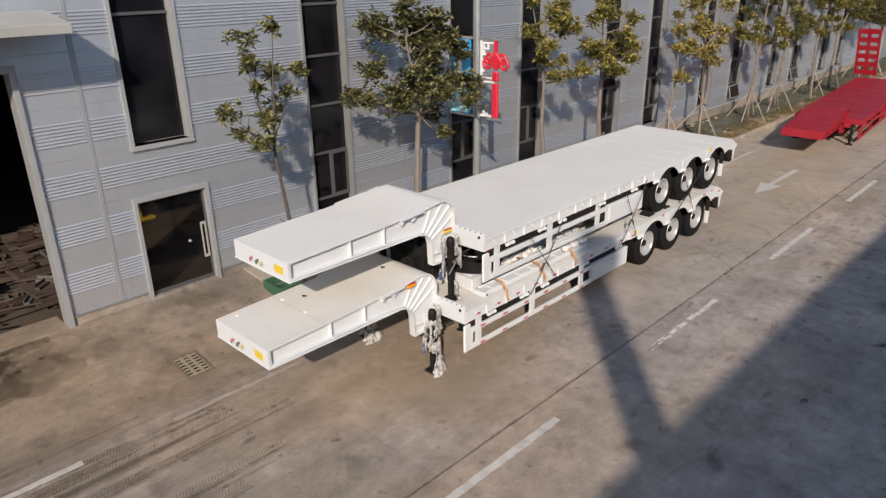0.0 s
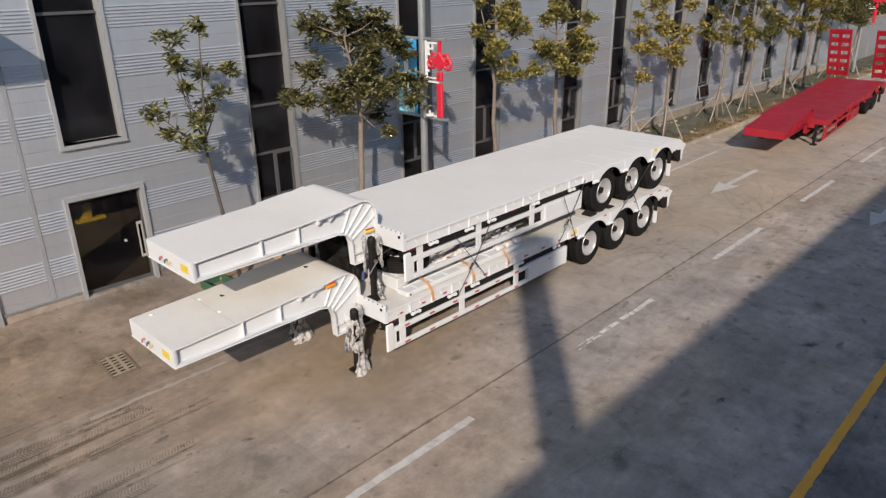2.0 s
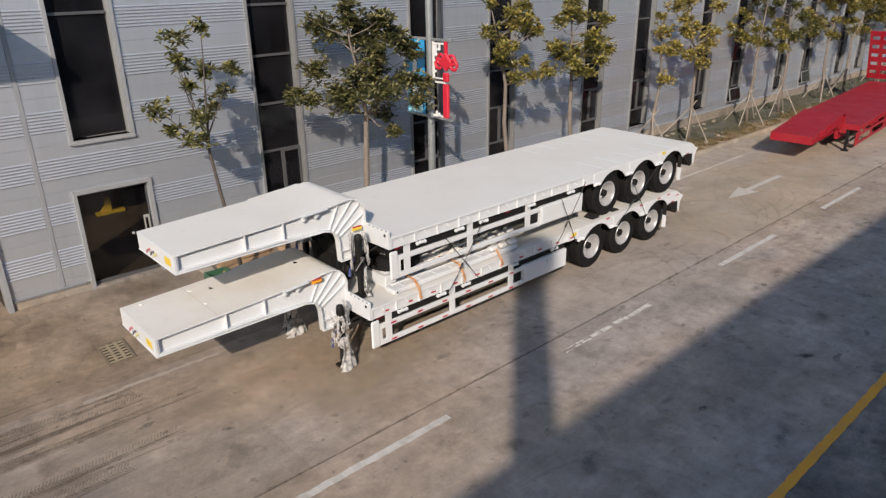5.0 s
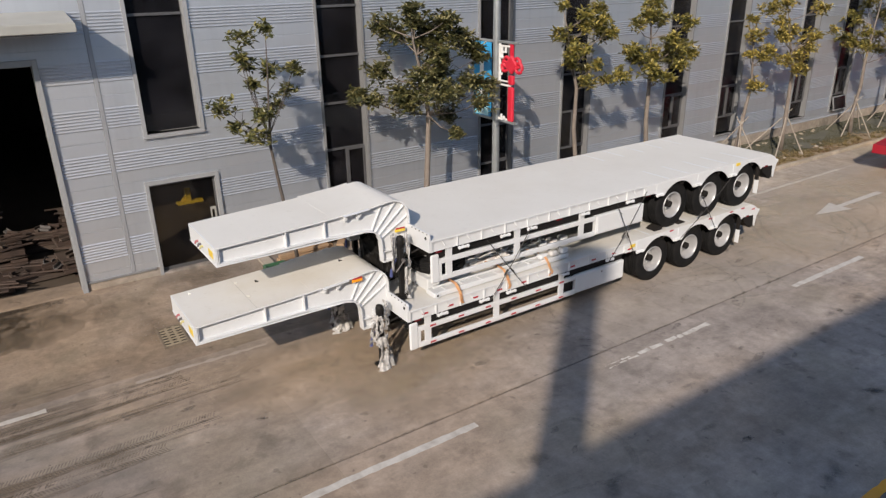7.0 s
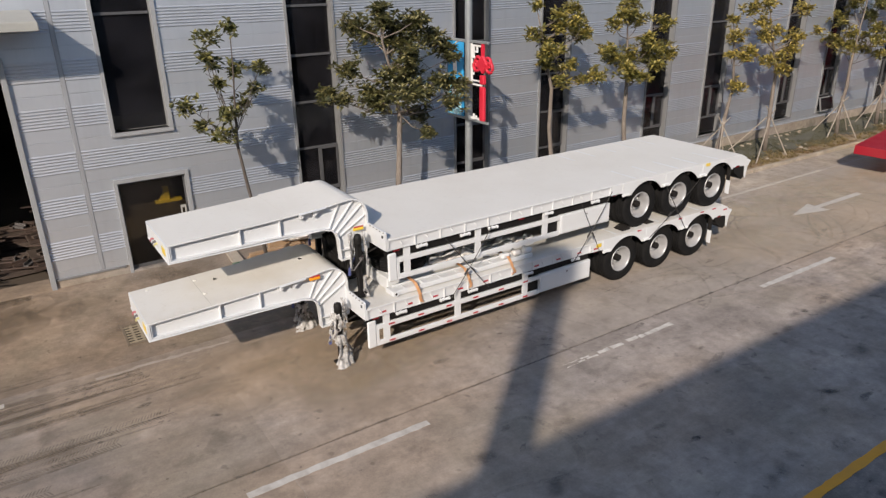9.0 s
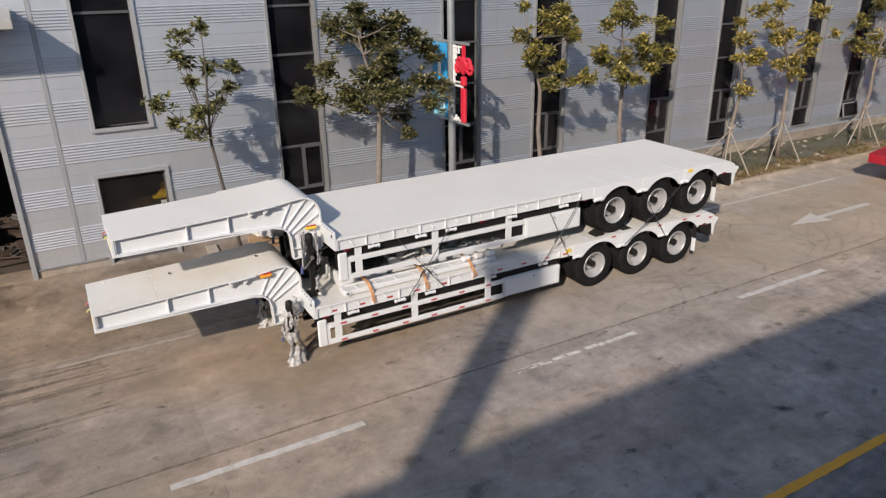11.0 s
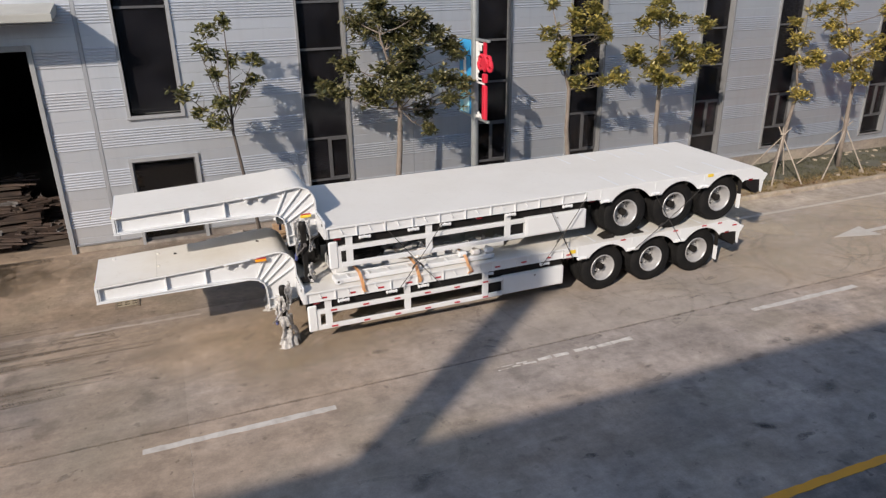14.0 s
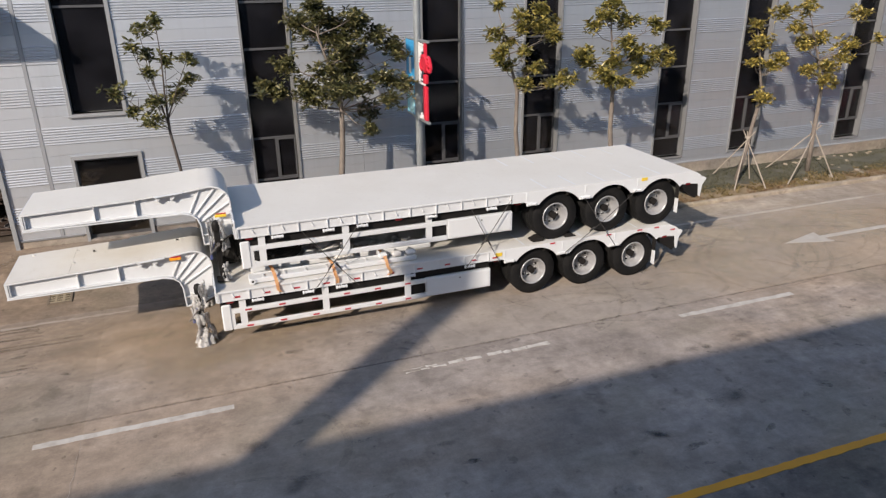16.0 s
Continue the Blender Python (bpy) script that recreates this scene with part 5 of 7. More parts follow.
def trailer(label, kind="white", markers=True, dusty=False):
    body, deck = (M_RED, M_REDDECK) if kind == "red" else (M_WHITE, M_DUSTY if dusty else M_DECK)
    t = thing("lowbed_trailer", label, "trailer", (0, 0, 0), "low-bed trailers")
    dh = 1.27 if kind == "red" else DECK_H
    hubs = RED_HUBS if kind == "red" else HUBS
    T = 1.20   # deck height
    # deck plates: a flat bed in sheets and a sloped tail
    cuts = [3.45, 5.9, 8.4, 10.9, 13.386]
    for a, b in zip(cuts, cuts[1:]):
        part("deck_plate", boxed(-dh + 0.012, dh - 0.012, a + 0.0005, b - 0.0005, T - 0.02, T + 0.006), deck, t)
    part("deck_plate", extrude_x(bmesh.new(), [(13.387, T - 0.02), (13.68, 0.965), (13.68, 0.985), (13.387, T + 0.006)], -dh + 0.012, dh - 0.012), deck, t)
    # raised grip bars over the axles
    for y in (9.72, 10.40, 11.12, 11.80, 12.55):
        for s in (-1, 1):
            x0, x1 = (0.56, dh - 0.10) if s > 0 else (0.06 - dh, -0.62)
            part("grip_bar", boxed(x0, x1, y - 0.024, y + 0.024, T + 0.006, T + 0.012, bevel=0.003), body, t)
    # longitudinal side members
    for s in (-1, 1):
        bm = bmesh.new()
        slab(bm, s * (dh - 0.10), s * dh, 3.45, 8.90, T - 0.028, T + 0.0)
        slab(bm, s * (dh - 0.10), s * (dh - 0.03), 3.45, 8.90, 0.985, 1.003)
        slab(bm, s * (dh - 0.055), s * (dh - 0.035), 3.45, 8.90, 1.003, T - 0.028)
        part("side_beam", bm, body, t)
        for k in range(11):
            y = 3.455 + 0.541 * k
            part("rib", boxed(s * (dh - 0.035), s * (dh - 0.004), y, y + 0.016, 0.99, T - 0.028), body, t)
            if k < 10:
                bm = bmesh.new()
                rod(bm, (s * (dh - 0.036), y + 0.25, 1.13), (s * (dh - 0.008), y + 0.28, 1.06), 0.012, None, 8)
                rod(bm, (s * (dh - 0.036), y + 0.25, 1.13), (s * (dh - 0.022), y + 0.25, 1.13), 0.022, 0.018, 10)
                part("lashing_ring", bm, body, t)
        part("side_plate", extrude_x(bmesh.new(), side_outline(T, 0.99, hubs), s * (dh - 0.02), s * dh), body, t)
        for y in (9.22, 10.6, 11.9):
            part("rib", boxed(s * dh, s * (dh + 0.012), y, y + 0.02, 1.02, T - 0.01), body, t)
        bm = bmesh.new()
        rod(bm, (s * (dh - 0.05), 13.69, 1.0), (s * (dh + 0.012), 13.69, 1.0), 0.042, None, 14)
        part("tail_eye", bm, body, t)
    # front cross member and its sloped wings
    part("front_beam", boxed(-dh, dh, 3.43, 3.449, 0.99, T, bevel=0.003), body, t)
    if kind == "white":
        for s in (-1, 1):
            bm = extrude_y(bmesh.new(), [(s * (NECK_H - 0.01), 1.345), (s * (dh - 0.03), 1.345), (s * dh, 1.32), (s * dh, 1.0), (s * (NECK_H - 0.01), 0.99)], 3.395, 3.428)
            wing = part("wing_plate", bm, body, t)
            # solid near-black discs on the plate stand for shade inside its holes
            for k in range(5):
                x = NECK_H + 0.14 + 0.12 * k
                bm = bmesh.new()
                rod(bm, (s * x, 3.388, 1.325), (s * x, 3.394, 1.325), 0.013, None, 8)
                part("bolt_hole_shade", bm, M_CHASSIS, wing)
            bm = bmesh.new()
            rod(bm, (s * (dh - 0.1), 3.386, 1.24), (s * (dh - 0.1), 3.394, 1.24), 0.028, None, 12)
            part("lifting_hole_shade", bm, M_CHASSIS, wing)
    # gooseneck: two side beams with rims, top plate and bottom plate
    outline = neck_outline(kind)
    inner, inner_sign = offset_inward(outline, 0.022), 1
    if sum((outline[i][0] - outline[i - 1][0]) * (outline[i][1] + outline[i - 1][1]) for i in range(len(outline))) < 0:
        inner, inner_sign = offset_inward(outline, -0.022), -1
    for s in (-1, 1):
        part("neck_rim", flange(bmesh.new(), outline, inner, s * (NECK_H - 0.13), s * NECK_H), body, t, "", "edges")
        part("neck_web", extrude_x(bmesh.new(), [(y, z) for y, z in inner], s * (NECK_H - 0.10), s * (NECK_H - 0.08)), body, t)
    nt = 7 if kind == "red" else len(outline) - 10
    top = outline[:nt]
    over = offset_inward(outline, -0.004 if inner_sign > 0 else 0.004)[:nt]
    under = offset_inward(outline, 0.016 if inner_sign > 0 else -0.016)[:nt]
    part("neck_top_plate", extrude_x(bmesh.new(), over + under[::-1], -NECK_H + 0.003, NECK_H - 0.003), deck, t, "", "edges")
    if kind == "white":
        part("neck_cover", extrude_x(bmesh.new(), [(1.95, 1.746), (2.7, 1.795), (2.95, 1.827), (2.95, 1.831), (2.7, 1.799), (1.95, 1.750)], -NECK_H - 0.05, NECK_H - 0.012), deck, t, "", "edges")
    zb, zt = (1.09, 1.36) if kind == "red" else (1.385, 1.665)
    part("neck_front_plate", boxed(-NECK_H, NECK_H, -0.02, 0.0, zb - 0.005, zt + 0.004, bevel=0.003), body, t)
    part("neck_bottom_plate", boxed(-NECK_H - 0.02, NECK_H + 0.02, -0.03, 2.5, zb - 0.018, zb - 0.004, bevel=0.003), body, t)
    part("neck_back_plate", boxed(-NECK_H + 0.1, NECK_H - 0.1, 3.37, 3.39, 0.9, 1.5 if kind == "white" else 1.3), body, t)
    for s in (-1, 1):
        for y in (0.03, 1.12, 1.80):
            f = y / 2.7
            zl, zh = (zb + 0.13 * f + 0.02, zt + 0.22 * f - 0.02) if kind == "red" else (1.41, 1.65 + 0.125 * f - 0.005)
            part("stiffener", boxed(s * (NECK_H - 0.08), s * (NECK_H - 0.012), y, y + 0.016, zl, zh), body, t)
        if kind == "white":
            for k, (p, q) in enumerate((((2.70, 1.36), (2.92, 1.80)), ((2.76, 1.30), (3.20, 1.80)), ((2.81, 1.22), (3.34, 1.68)), ((2.83, 1.14), (3.40, 1.48)))):
                d = Vector((q[0] - p[0], q[1] - p[1])).normalized() * 0.009
                bm = extrude_x(bmesh.new(), [(p[0] + d.y, p[1] - d.x), (q[0] + d.y, q[1] - d.x), (q[0] - d.y, q[1] + d.x), (p[0] - d.y, p[1] + d.x)], s * (NECK_H - 0.08), s * (NECK_H - 0.045))
                part("fan_rib", bm, body, t)
            part("leg_plate", boxed(s * (NECK_H - 0.08), s * (NECK_H - 0.02), 2.86, 3.06, 0.9, 0.915), body, t)
            ya, za = (2.70, 1.70) if dusty else (3.12, 1.235)
            lamp = part("side_marker", boxed(s * (NECK_H - 0.012), s * (NECK_H + 0.02), ya, ya + 0.2, za, za + 0.052, bevel=0.005), M_AMBER if dusty else M_YELLOW, t, "amber side marker")
            part("red_lens", boxed(s * (NECK_H - 0.012), s * (NECK_H + 0.018), ya + 0.02, ya + 0.2, za + 0.053, za + 0.073, bevel=0.003), M_REDLENS, lamp, "red strip above the amber lens")
            part("step_plate", extrude_x(bmesh.new(), [(2.14, 1.745), (2.62, 1.779), (2.62, 1.789), (2.14, 1.755)], s * (NECK_H + 0.001), s * (NECK_H + 0.075)), body, t)
            for y in (2.16, 2.40):
                part("gusset", extrude_x(bmesh.new(), [(y, 1.74), (y + 0.14, 1.752), (y + 0.03, 1.655), (y, 1.65)], s * (NECK_H - 0.08), s * (NECK_H + 0.012)), body, t)
    # coupling fittings on the neck's front face
    if kind == "white":
        front = -0.02
        for x, col, lab in ((-0.22, M_COUPRED, "faded red air coupling"), (0.06, M_COUPYEL, "faded yellow air coupling"), (-0.06, M_STEELGREY, "grey round socket")):
            bm = bmesh.new()
            rod(bm, (x, front, 1.51), (x, front - 0.04, 1.51), 0.021, 0.018, 10)
            rod(bm, (x, front - 0.04, 1.51), (x + 0.04, front - 0.06, 1.49), 0.014, 0.014, 8)
            part("coupling", bm, col, t, lab)
        part("front_marker", boxed(0.38, 0.60, front - 0.006, front, 1.46, 1.58, bevel=0.002), M_YELLOW, t, "yellow rectangular marker")
        seam = 1.0 if dusty else 0.94
        zs = 1.665 + 0.04 * seam / 1.07
        if dusty:
            part("plate_seam", boxed(-NECK_H + 0.02, NECK_H - 0.02, seam, seam + 0.004, zs - 0.002, zs + 0.0062), M_AWNING, t, "faint dirty plate seam")
        for x, y, z in ((0.2, seam + 0.02, 1.706), (-0.45, seam + 0.02, 1.706), (-0.28, 1.33, 1.718), (-0.05, 2.84, 1.816), (-0.55, 0.25, 1.680))[: 5 if dusty else 0]:
            bm = bmesh.new()
            rod(bm, (x, y, z - 0.004), (x, y, z + 0.03), 0.014, 0.01, 8)
            rod(bm, (x - 0.04, y, z + 0.012), (x + 0.03, y + 0.03, z + 0.016), 0.012, None, 6)
            part("locking_pin", bm, M_CHASSIS if y > 1.2 else deck, t)
    # chassis beneath
    for s in (-1, 1):
        bm = bmesh.new()
        slab(bm, s * 0.44, s * 0.56, 3.46, 13.0, 0.965, 0.985)
        slab(bm, s * 0.49, s * 0.51, 3.46, 13.0, 0.60, 0.965)
        slab(bm, s * 0.44, s * 0.56, 3.46, 13.0, 0.58, 0.60)
        if kind == "white":
            # near-black plates carry the dark of the gap under the deck edge
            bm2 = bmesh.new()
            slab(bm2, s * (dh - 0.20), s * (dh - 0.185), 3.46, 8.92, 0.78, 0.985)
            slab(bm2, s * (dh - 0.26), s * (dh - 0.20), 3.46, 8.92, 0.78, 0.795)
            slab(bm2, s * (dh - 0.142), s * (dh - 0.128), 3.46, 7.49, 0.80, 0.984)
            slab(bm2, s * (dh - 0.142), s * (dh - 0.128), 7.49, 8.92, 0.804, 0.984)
            part("under_deck_strip", bm2, M_BLACK, t, "near-black strip filling the gap under the deck edge")
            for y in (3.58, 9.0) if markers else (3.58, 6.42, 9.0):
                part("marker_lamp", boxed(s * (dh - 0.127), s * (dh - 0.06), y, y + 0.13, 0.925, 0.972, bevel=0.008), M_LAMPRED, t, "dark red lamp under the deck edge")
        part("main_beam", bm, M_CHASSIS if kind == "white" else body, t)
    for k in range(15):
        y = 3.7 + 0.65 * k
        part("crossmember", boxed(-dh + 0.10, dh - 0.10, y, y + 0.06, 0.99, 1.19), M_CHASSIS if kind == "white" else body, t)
    for h in hubs:
        bm = bmesh.new()
        rod(bm, (-1.2, h, TYRE_R), (1.2, h, TYRE_R), 0.075, None, 14)
        part("axle", bm, M_CHASSIS, t)
        for s in (-1, 1):
            bm = bmesh.new()
            for i in range(6):
                slab(bm, s * 0.62, s * 0.70, h - 0.55 + 0.07 * i, h + 0.55 - 0.07 * i, 0.62 + 0.018 * i, 0.636 + 0.018 * i)
            part("leaf_spring", bm, M_CHASSIS, t)
            part("spring_hanger", boxed(s * 0.60, s * 0.72, h - 0.69, h - 0.60, 0.55, 0.99), M_CHASSIS, t)
            add_wheel(t, s * (dh - 0.275), h, TYRE_R, s, "shaded_rim" if kind == "red" else "rim")
        for k in range(2):
            bm = bmesh.new()
            rod(bm, (0.25 * (2 * k - 1), h - 0.3, TYRE_R + 0.12), (0.25 * (2 * k - 1), h - 0.08, TYRE_R + 0.12), 0.09, 0.09, 12)
            part("brake_chamber", bm, M_CHASSIS, t)
    # rear end
    part("rear_beam", extrude_x(bmesh.new(), [(13.56, 0.96), (13.66, 0.95), (13.66, 0.62), (13.56, 0.60)], -dh + 0.02, dh - 0.02), body if kind == "red" else M_CHASSIS, t)
    for s in (-1, 1):
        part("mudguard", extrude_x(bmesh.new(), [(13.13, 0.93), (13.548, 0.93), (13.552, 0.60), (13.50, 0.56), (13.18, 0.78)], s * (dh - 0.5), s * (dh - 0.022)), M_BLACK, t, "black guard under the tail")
        part("tail_light", boxed(s * (dh - 0.38), s * (dh - 0.06), 13.662, 13.69, 0.72, 0.84, bevel=0.006), M_REDLENS, t, "red tail lamp")
        part("marker_lamp", boxed(s * (dh - 0.05), s * (dh + 0.004), 13.2, 13.32, 0.90, 0.95, bevel=0.004), M_LAMPRED, t, "red lamp under the tail")
        part("mudflap", boxed(s * (dh - 0.125), s * (dh - 0.012), 13.035, 13.055, 0.26, 0.60, bevel=0.004), M_WHITE if kind == "white" else M_CHASSIS, t, "pale mudflap")
        part("mudflap_bracket", boxed(s * (dh - 0.125), s * (dh - 0.03), 13.03, 13.06, 0.601, 0.92), M_CHASSIS, t)
    # side guards and tool box
    for s in (-1, 1):
        x0, x1 = s * (dh - 0.12), s * (dh - 0.07)
        g0, g1 = 3.75, 7.5
        for z in (0.375, 0.70):
            part("guard_rail", boxed(x0, x1, g0 - 0.05, g1 + 0.005, z, z + 0.095, bevel=0.008), body, t)
        part("guard_end", boxed(x0, x1 + s * 0.004, g0 - 0.28, g0 - 0.10, 0.36, 0.90, bevel=0.025), body, t)
        part("guard_end", boxed(x0, x1 - s * 0.006, g0 - 0.10, g0 - 0.05, 0.376, 0.794), body, t)
        for y in (g0 + 0.05, g0 + 1.62, g0 + 3.30):
            part("guard_post", boxed(x0 + s * 0.006, x1 - s * 0.005, y, y + 0.125, 0.38, 0.985), body, t)
        # near-black sheet darkens the gap beside the tool box
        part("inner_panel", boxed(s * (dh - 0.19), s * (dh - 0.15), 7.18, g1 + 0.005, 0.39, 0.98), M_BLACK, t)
        box_ = part("tool_box", boxed(s * (dh - 0.55), s * (dh - 0.065), g1 + 0.01, 8.94, 0.385, 0.80, bevel=0.012), body, t)
        part("lid", boxed(s * (dh - 0.064), s * (dh - 0.052), g1 + 0.05, 8.90, 0.41, 0.775, bevel=0.004), body, box_)
        part("box_latch", boxed(s * (dh - 0.051), s * (dh - 0.035), 8.22, 8.25, 0.70, 0.73, bevel=0.004), M_STEELGREY, box_)
        for y in (4.15, 5.1, 5.75, 7.15, 8.45, 9.32, 10.6, 11.9):
            rope_hook(t, s * (dh - 0.03 if y < 9 else dh + 0.03), y, 0.935, body)
        if markers:
            for y in (3.72, 4.27, 4.83, 5.4, 6.0, 6.7, 7.3, 7.9, 8.5, 8.95, 10.3, 11.7, 12.5, 12.95, 13.4):
                zz = 1.04 if y < 9 else (1.165 if y < 13.0 else 1.06)
                xx = s * (dh - 0.0345) if y < 8.8 else s * (dh + 0.001)
                part("reflector", boxed(xx, xx + s * 0.008, y, y + 0.12, zz, zz + 0.032), M_REDLENS, t, "small red reflector")
            for z in (0.40, 0.735):
                for k in range(6):
                    y = 3.9 + 0.63 * k
                    part("reflector", boxed(x1, x1 + s * 0.007, y, y + 0.12, z, z + 0.032), M_REDLENS, t, "small red reflector")
        part("side_marker", boxed(s * dh, s * (dh + 0.012), 9.02 if markers else 12.0, 9.17 if markers else 12.15, 1.07 if markers else 1.13, 1.15 if markers else 1.20, bevel=0.003), M_YELLOW, t, "amber side marker")
    # landing legs
    foot = 0.258 if kind == "red" else 0.0 if markers else 0.05
    for s in (-1, 1):
        x, yl = s * (NECK_H + (0.18 if kind == "white" else 0.27)), 3.11 if kind == "white" else 3.07
        leg = part("landing_leg", boxed(x - 0.052, x + 0.052, yl - 0.052, yl + 0.052, 0.36 if kind == "red" else 0.42, 1.14 if kind == "white" else 1.05, bevel=0.012), M_BLACK, t, "black landing leg")
        part("inner_leg", boxed(x - 0.044, x + 0.044, yl - 0.044, yl + 0.044, foot + 0.04, 0.5, bevel=0.008), M_BLACK, leg)
        part("foot_plate", boxed(x - 0.11, x + 0.11, yl - 0.11, yl + 0.11, foot, foot + 0.045, bevel=0.006), M_BLACK, leg)
        if kind == "white":
            part("gear_head", tube(bmesh.new(), [(x, yl, z) for z in (1.02, 1.08, 1.17, 1.22, 1.24)], (0.055, 0.072, 0.072, 0.058, 0.02), 16), M_BLACK, leg, "rounded black gear head", True)
        bm = bmesh.new()
        rod(bm, (x + s * 0.075, yl, 0.8), (x + s * 0.12, yl, 0.8), 0.035, None, 10)
        rod(bm, (x + s * 0.12, yl, 0.8), (x + s * 0.12, yl - 0.17, 0.62), 0.012, None, 6)
        part("crank", bm, M_STEELGREY, leg)
        part("leg_bracket", boxed(s * (NECK_H - 0.02), x - s * 0.065, yl - 0.05, yl + 0.05, 0.93, 1.08), body, t)
        if kind == "white":
            plastic_wrap(t, x, yl, foot, s, markers)
            bm = bmesh.new()
            tube(bm, [(s * (NECK_H - 0.1), 3.2, 0.98), (s * (NECK_H + 0.05), 3.25, 0.8), (s * (NECK_H + 0.22), 3.22, 0.85), (s * (NECK_H + 0.4), 3.36, 1.0)], [0.018] * 4, 6)
            part("air_hose", bm, M_CHASSIS, t, "loose black hose")
    # king pin plate, air tanks
    bm = bmesh.new()
    rod(bm, (0, 0.9, zb - 0.10), (0, 0.9, zb - 0.01), 0.05, 0.045, 14)
    part("king_pin", bm, M_STEELGREY, t)
    for y in (4.6, 5.9):
        bm = bmesh.new()
        rod(bm, (0.62, y, 0.78), (0.62, y + 0.75, 0.78), 0.14, None, 16)
        part("air_tank", bm, M_CHASSIS, t)
    return t


BASE = (-8.55, 4.38)
lower = trailer("dusty white steel low-bed trailer standing on the road", "white", True, True)
lower.location = (*BASE, 0)
upper = trailer("clean white low-bed trailer stacked on another trailer", "white", False, False)
upper.location = (BASE[0] + 0.0, BASE[1] + 0.48, 1.20)
red = trailer("bright red steel low-bed trailer with raised ramps", "red", False, False)
red.location, red.rotation_euler = (-8.2, 27.4, -0.353), (radians(1.8), 0, radians(2.6))


def ramp_ladder(s):
    """A folded-up loading ramp standing at the tail of the red trailer."""
    w, h = 0.50, 2.42
    bm = bmesh.new()
    for x in (-w, w - 0.10):
        slab(bm, x, x + 0.10, 0, 0.12, 0, h, 0.006)
    slab(bm, -0.075, 0.075, 0.01, 0.11, 0, h)
    frame_ = part("ramp", bm, M_RED, red, "upright red loading ramp")
    frame_.location = (0.06 + s * 1.03, 13.52, 1.30)
    frame_.rotation_euler = (radians(18), 0, 0)
    for i in range(6):
        part("rung", boxed(-w + 0.101, w - 0.101, 0.02, 0.10, 0.02 + i * 0.432, 0.26 + i * 0.432, bevel=0.006), M_RED, frame_)


ramp_ladder(-1)
ramp_ladder(1)


# ---- load between the two white trailers ----
def spare_tyre():
    t = thing("tyre_carrier", "low white steel carrier box on the deck", "carrier", (-8.05, 9.0, 1.21))
    part("box", boxed(-0.42, 0.42, -0.5, 0.45, 0, 0.24, bevel=0.015), M_WHITE, t)
    part("top_plate", boxed(-0.3, 0.3, -0.4, 0.35, 0.241, 0.27, bevel=0.006), M_WHITE, t)
    t = thing("spare_tyre", "black spare tyre lying flat on a white carrier", "tyre", (-8.05, 9.0, 1.482))
    ob = mesh_part("tyre", WHEEL["tyre"], None, t)
    ob.matrix_basis = Matrix.Translation((0, 0, 0.145)) @ Matrix.Rotation(radians(90), 4, "Y")
    ob = mesh_part("rim", WHEEL["rim"], None, t, "pale rim inside the tyre")
    ob.matrix_basis = Matrix.Translation((0, 0, 0.145)) @ Matrix.Rotation(radians(-90), 4, "Y")


spare_tyre()


def loading_ramp(x, y0, y1):
    t = thing("loading_ramp", "white steel loading ramp beam lying on the deck", "ramp", (x, y0, 1.226), "loading ramps on the deck")
    L = y1 - y0
    part("beam", boxed(-0.14, 0.14, 0, L, 0.0, 0.10, bevel=0.015), M_WHITE, t)
    part("beam", boxed(-0.10, -0.04, 0.1, L - 0.2, 0.101, 0.14, bevel=0.01), M_WHITE, t)
    for k in range(8):
        part("cross_bar", boxed(-0.02, 0.12, 0.25 + 0.4 * k, 0.29 + 0.4 * k, 0.101, 0.122, bevel=0.004), M_WHITE, t)
    bm = bmesh.new()
    rod(bm, (0.13, 0.06, 0.055), (0.17, 0.06, 0.055), 0.055, None, 14)
    eye = part("hinge_eye", bm, M_WHITE, t)
    # flat dark disc on the eye's end, in place of a shaded bore
    bm = bmesh.new()
    rod(bm, (0.171, 0.06, 0.055), (0.174, 0.06, 0.055), 0.022, None, 12)
    part("eye_hole_shade", bm, M_CHASSIS, eye)
    for k in range(3):
        y = L - 0.12 - 0.29 * k
        bm = bmesh.new()
        slab(bm, 0.02, 0.16, y - 0.10, y + 0.10, 0.123, 0.235, 0.035)
        rod(bm, (-0.05, y + 0.02, 0.17), (0.04, y + 0.02, 0.17), 0.05, None, 10)
        part("peg", bm, M_WHITE if k != 1 else M_WRAPPING, t)


loading_ramp(-7.42, 8.42, 11.72)
loading_ramp(-7.95, 8.9, 12.2)


def wrapped_package(x, y, w, l, h, seed):
    """A low bundle of fittings in crumpled plastic film."""
    rnd = random.Random(seed)
    bm = bmesh.new()
    bmesh.ops.create_icosphere(bm, subdivisions=3, radius=1.0)
    for v in bm.verts:
        k = 1 + 0.5 * noise.noise(v.co * 2.3 + Vector((seed, 0, 0))) + 0.3 * noise.noise(v.co * 5 + Vector((0, seed, 0))) + rnd.uniform(-0.10, 0.10)
        v.co = Vector((v.co.x * w * k, v.co.y * l * k, max(-0.02, (v.co.z * 0.5 + 0.5) * h * k)))
    ob = part("wrapped_package", bm, M_WRAPPING)
    ob.location = (x, y, 1.212)
    tagged(ob, "crumpled plastic-wrapped package on the deck", "package", "packages on the deck")


wrapped_package(-8.0, 10.0, 0.22, 0.42, 0.34, 3)
wrapped_package(-8.35, 11.1, 0.2, 0.5, 0.26, 8)
wrapped_package(-7.72, 10.35, 0.12, 0.2, 0.3, 5)
wrapped_package(-8.25, 9.55, 0.14, 0.24, 0.24, 13)
wrapped_package(-8.1, 11.62, 0.13, 0.26, 0.22, 19)


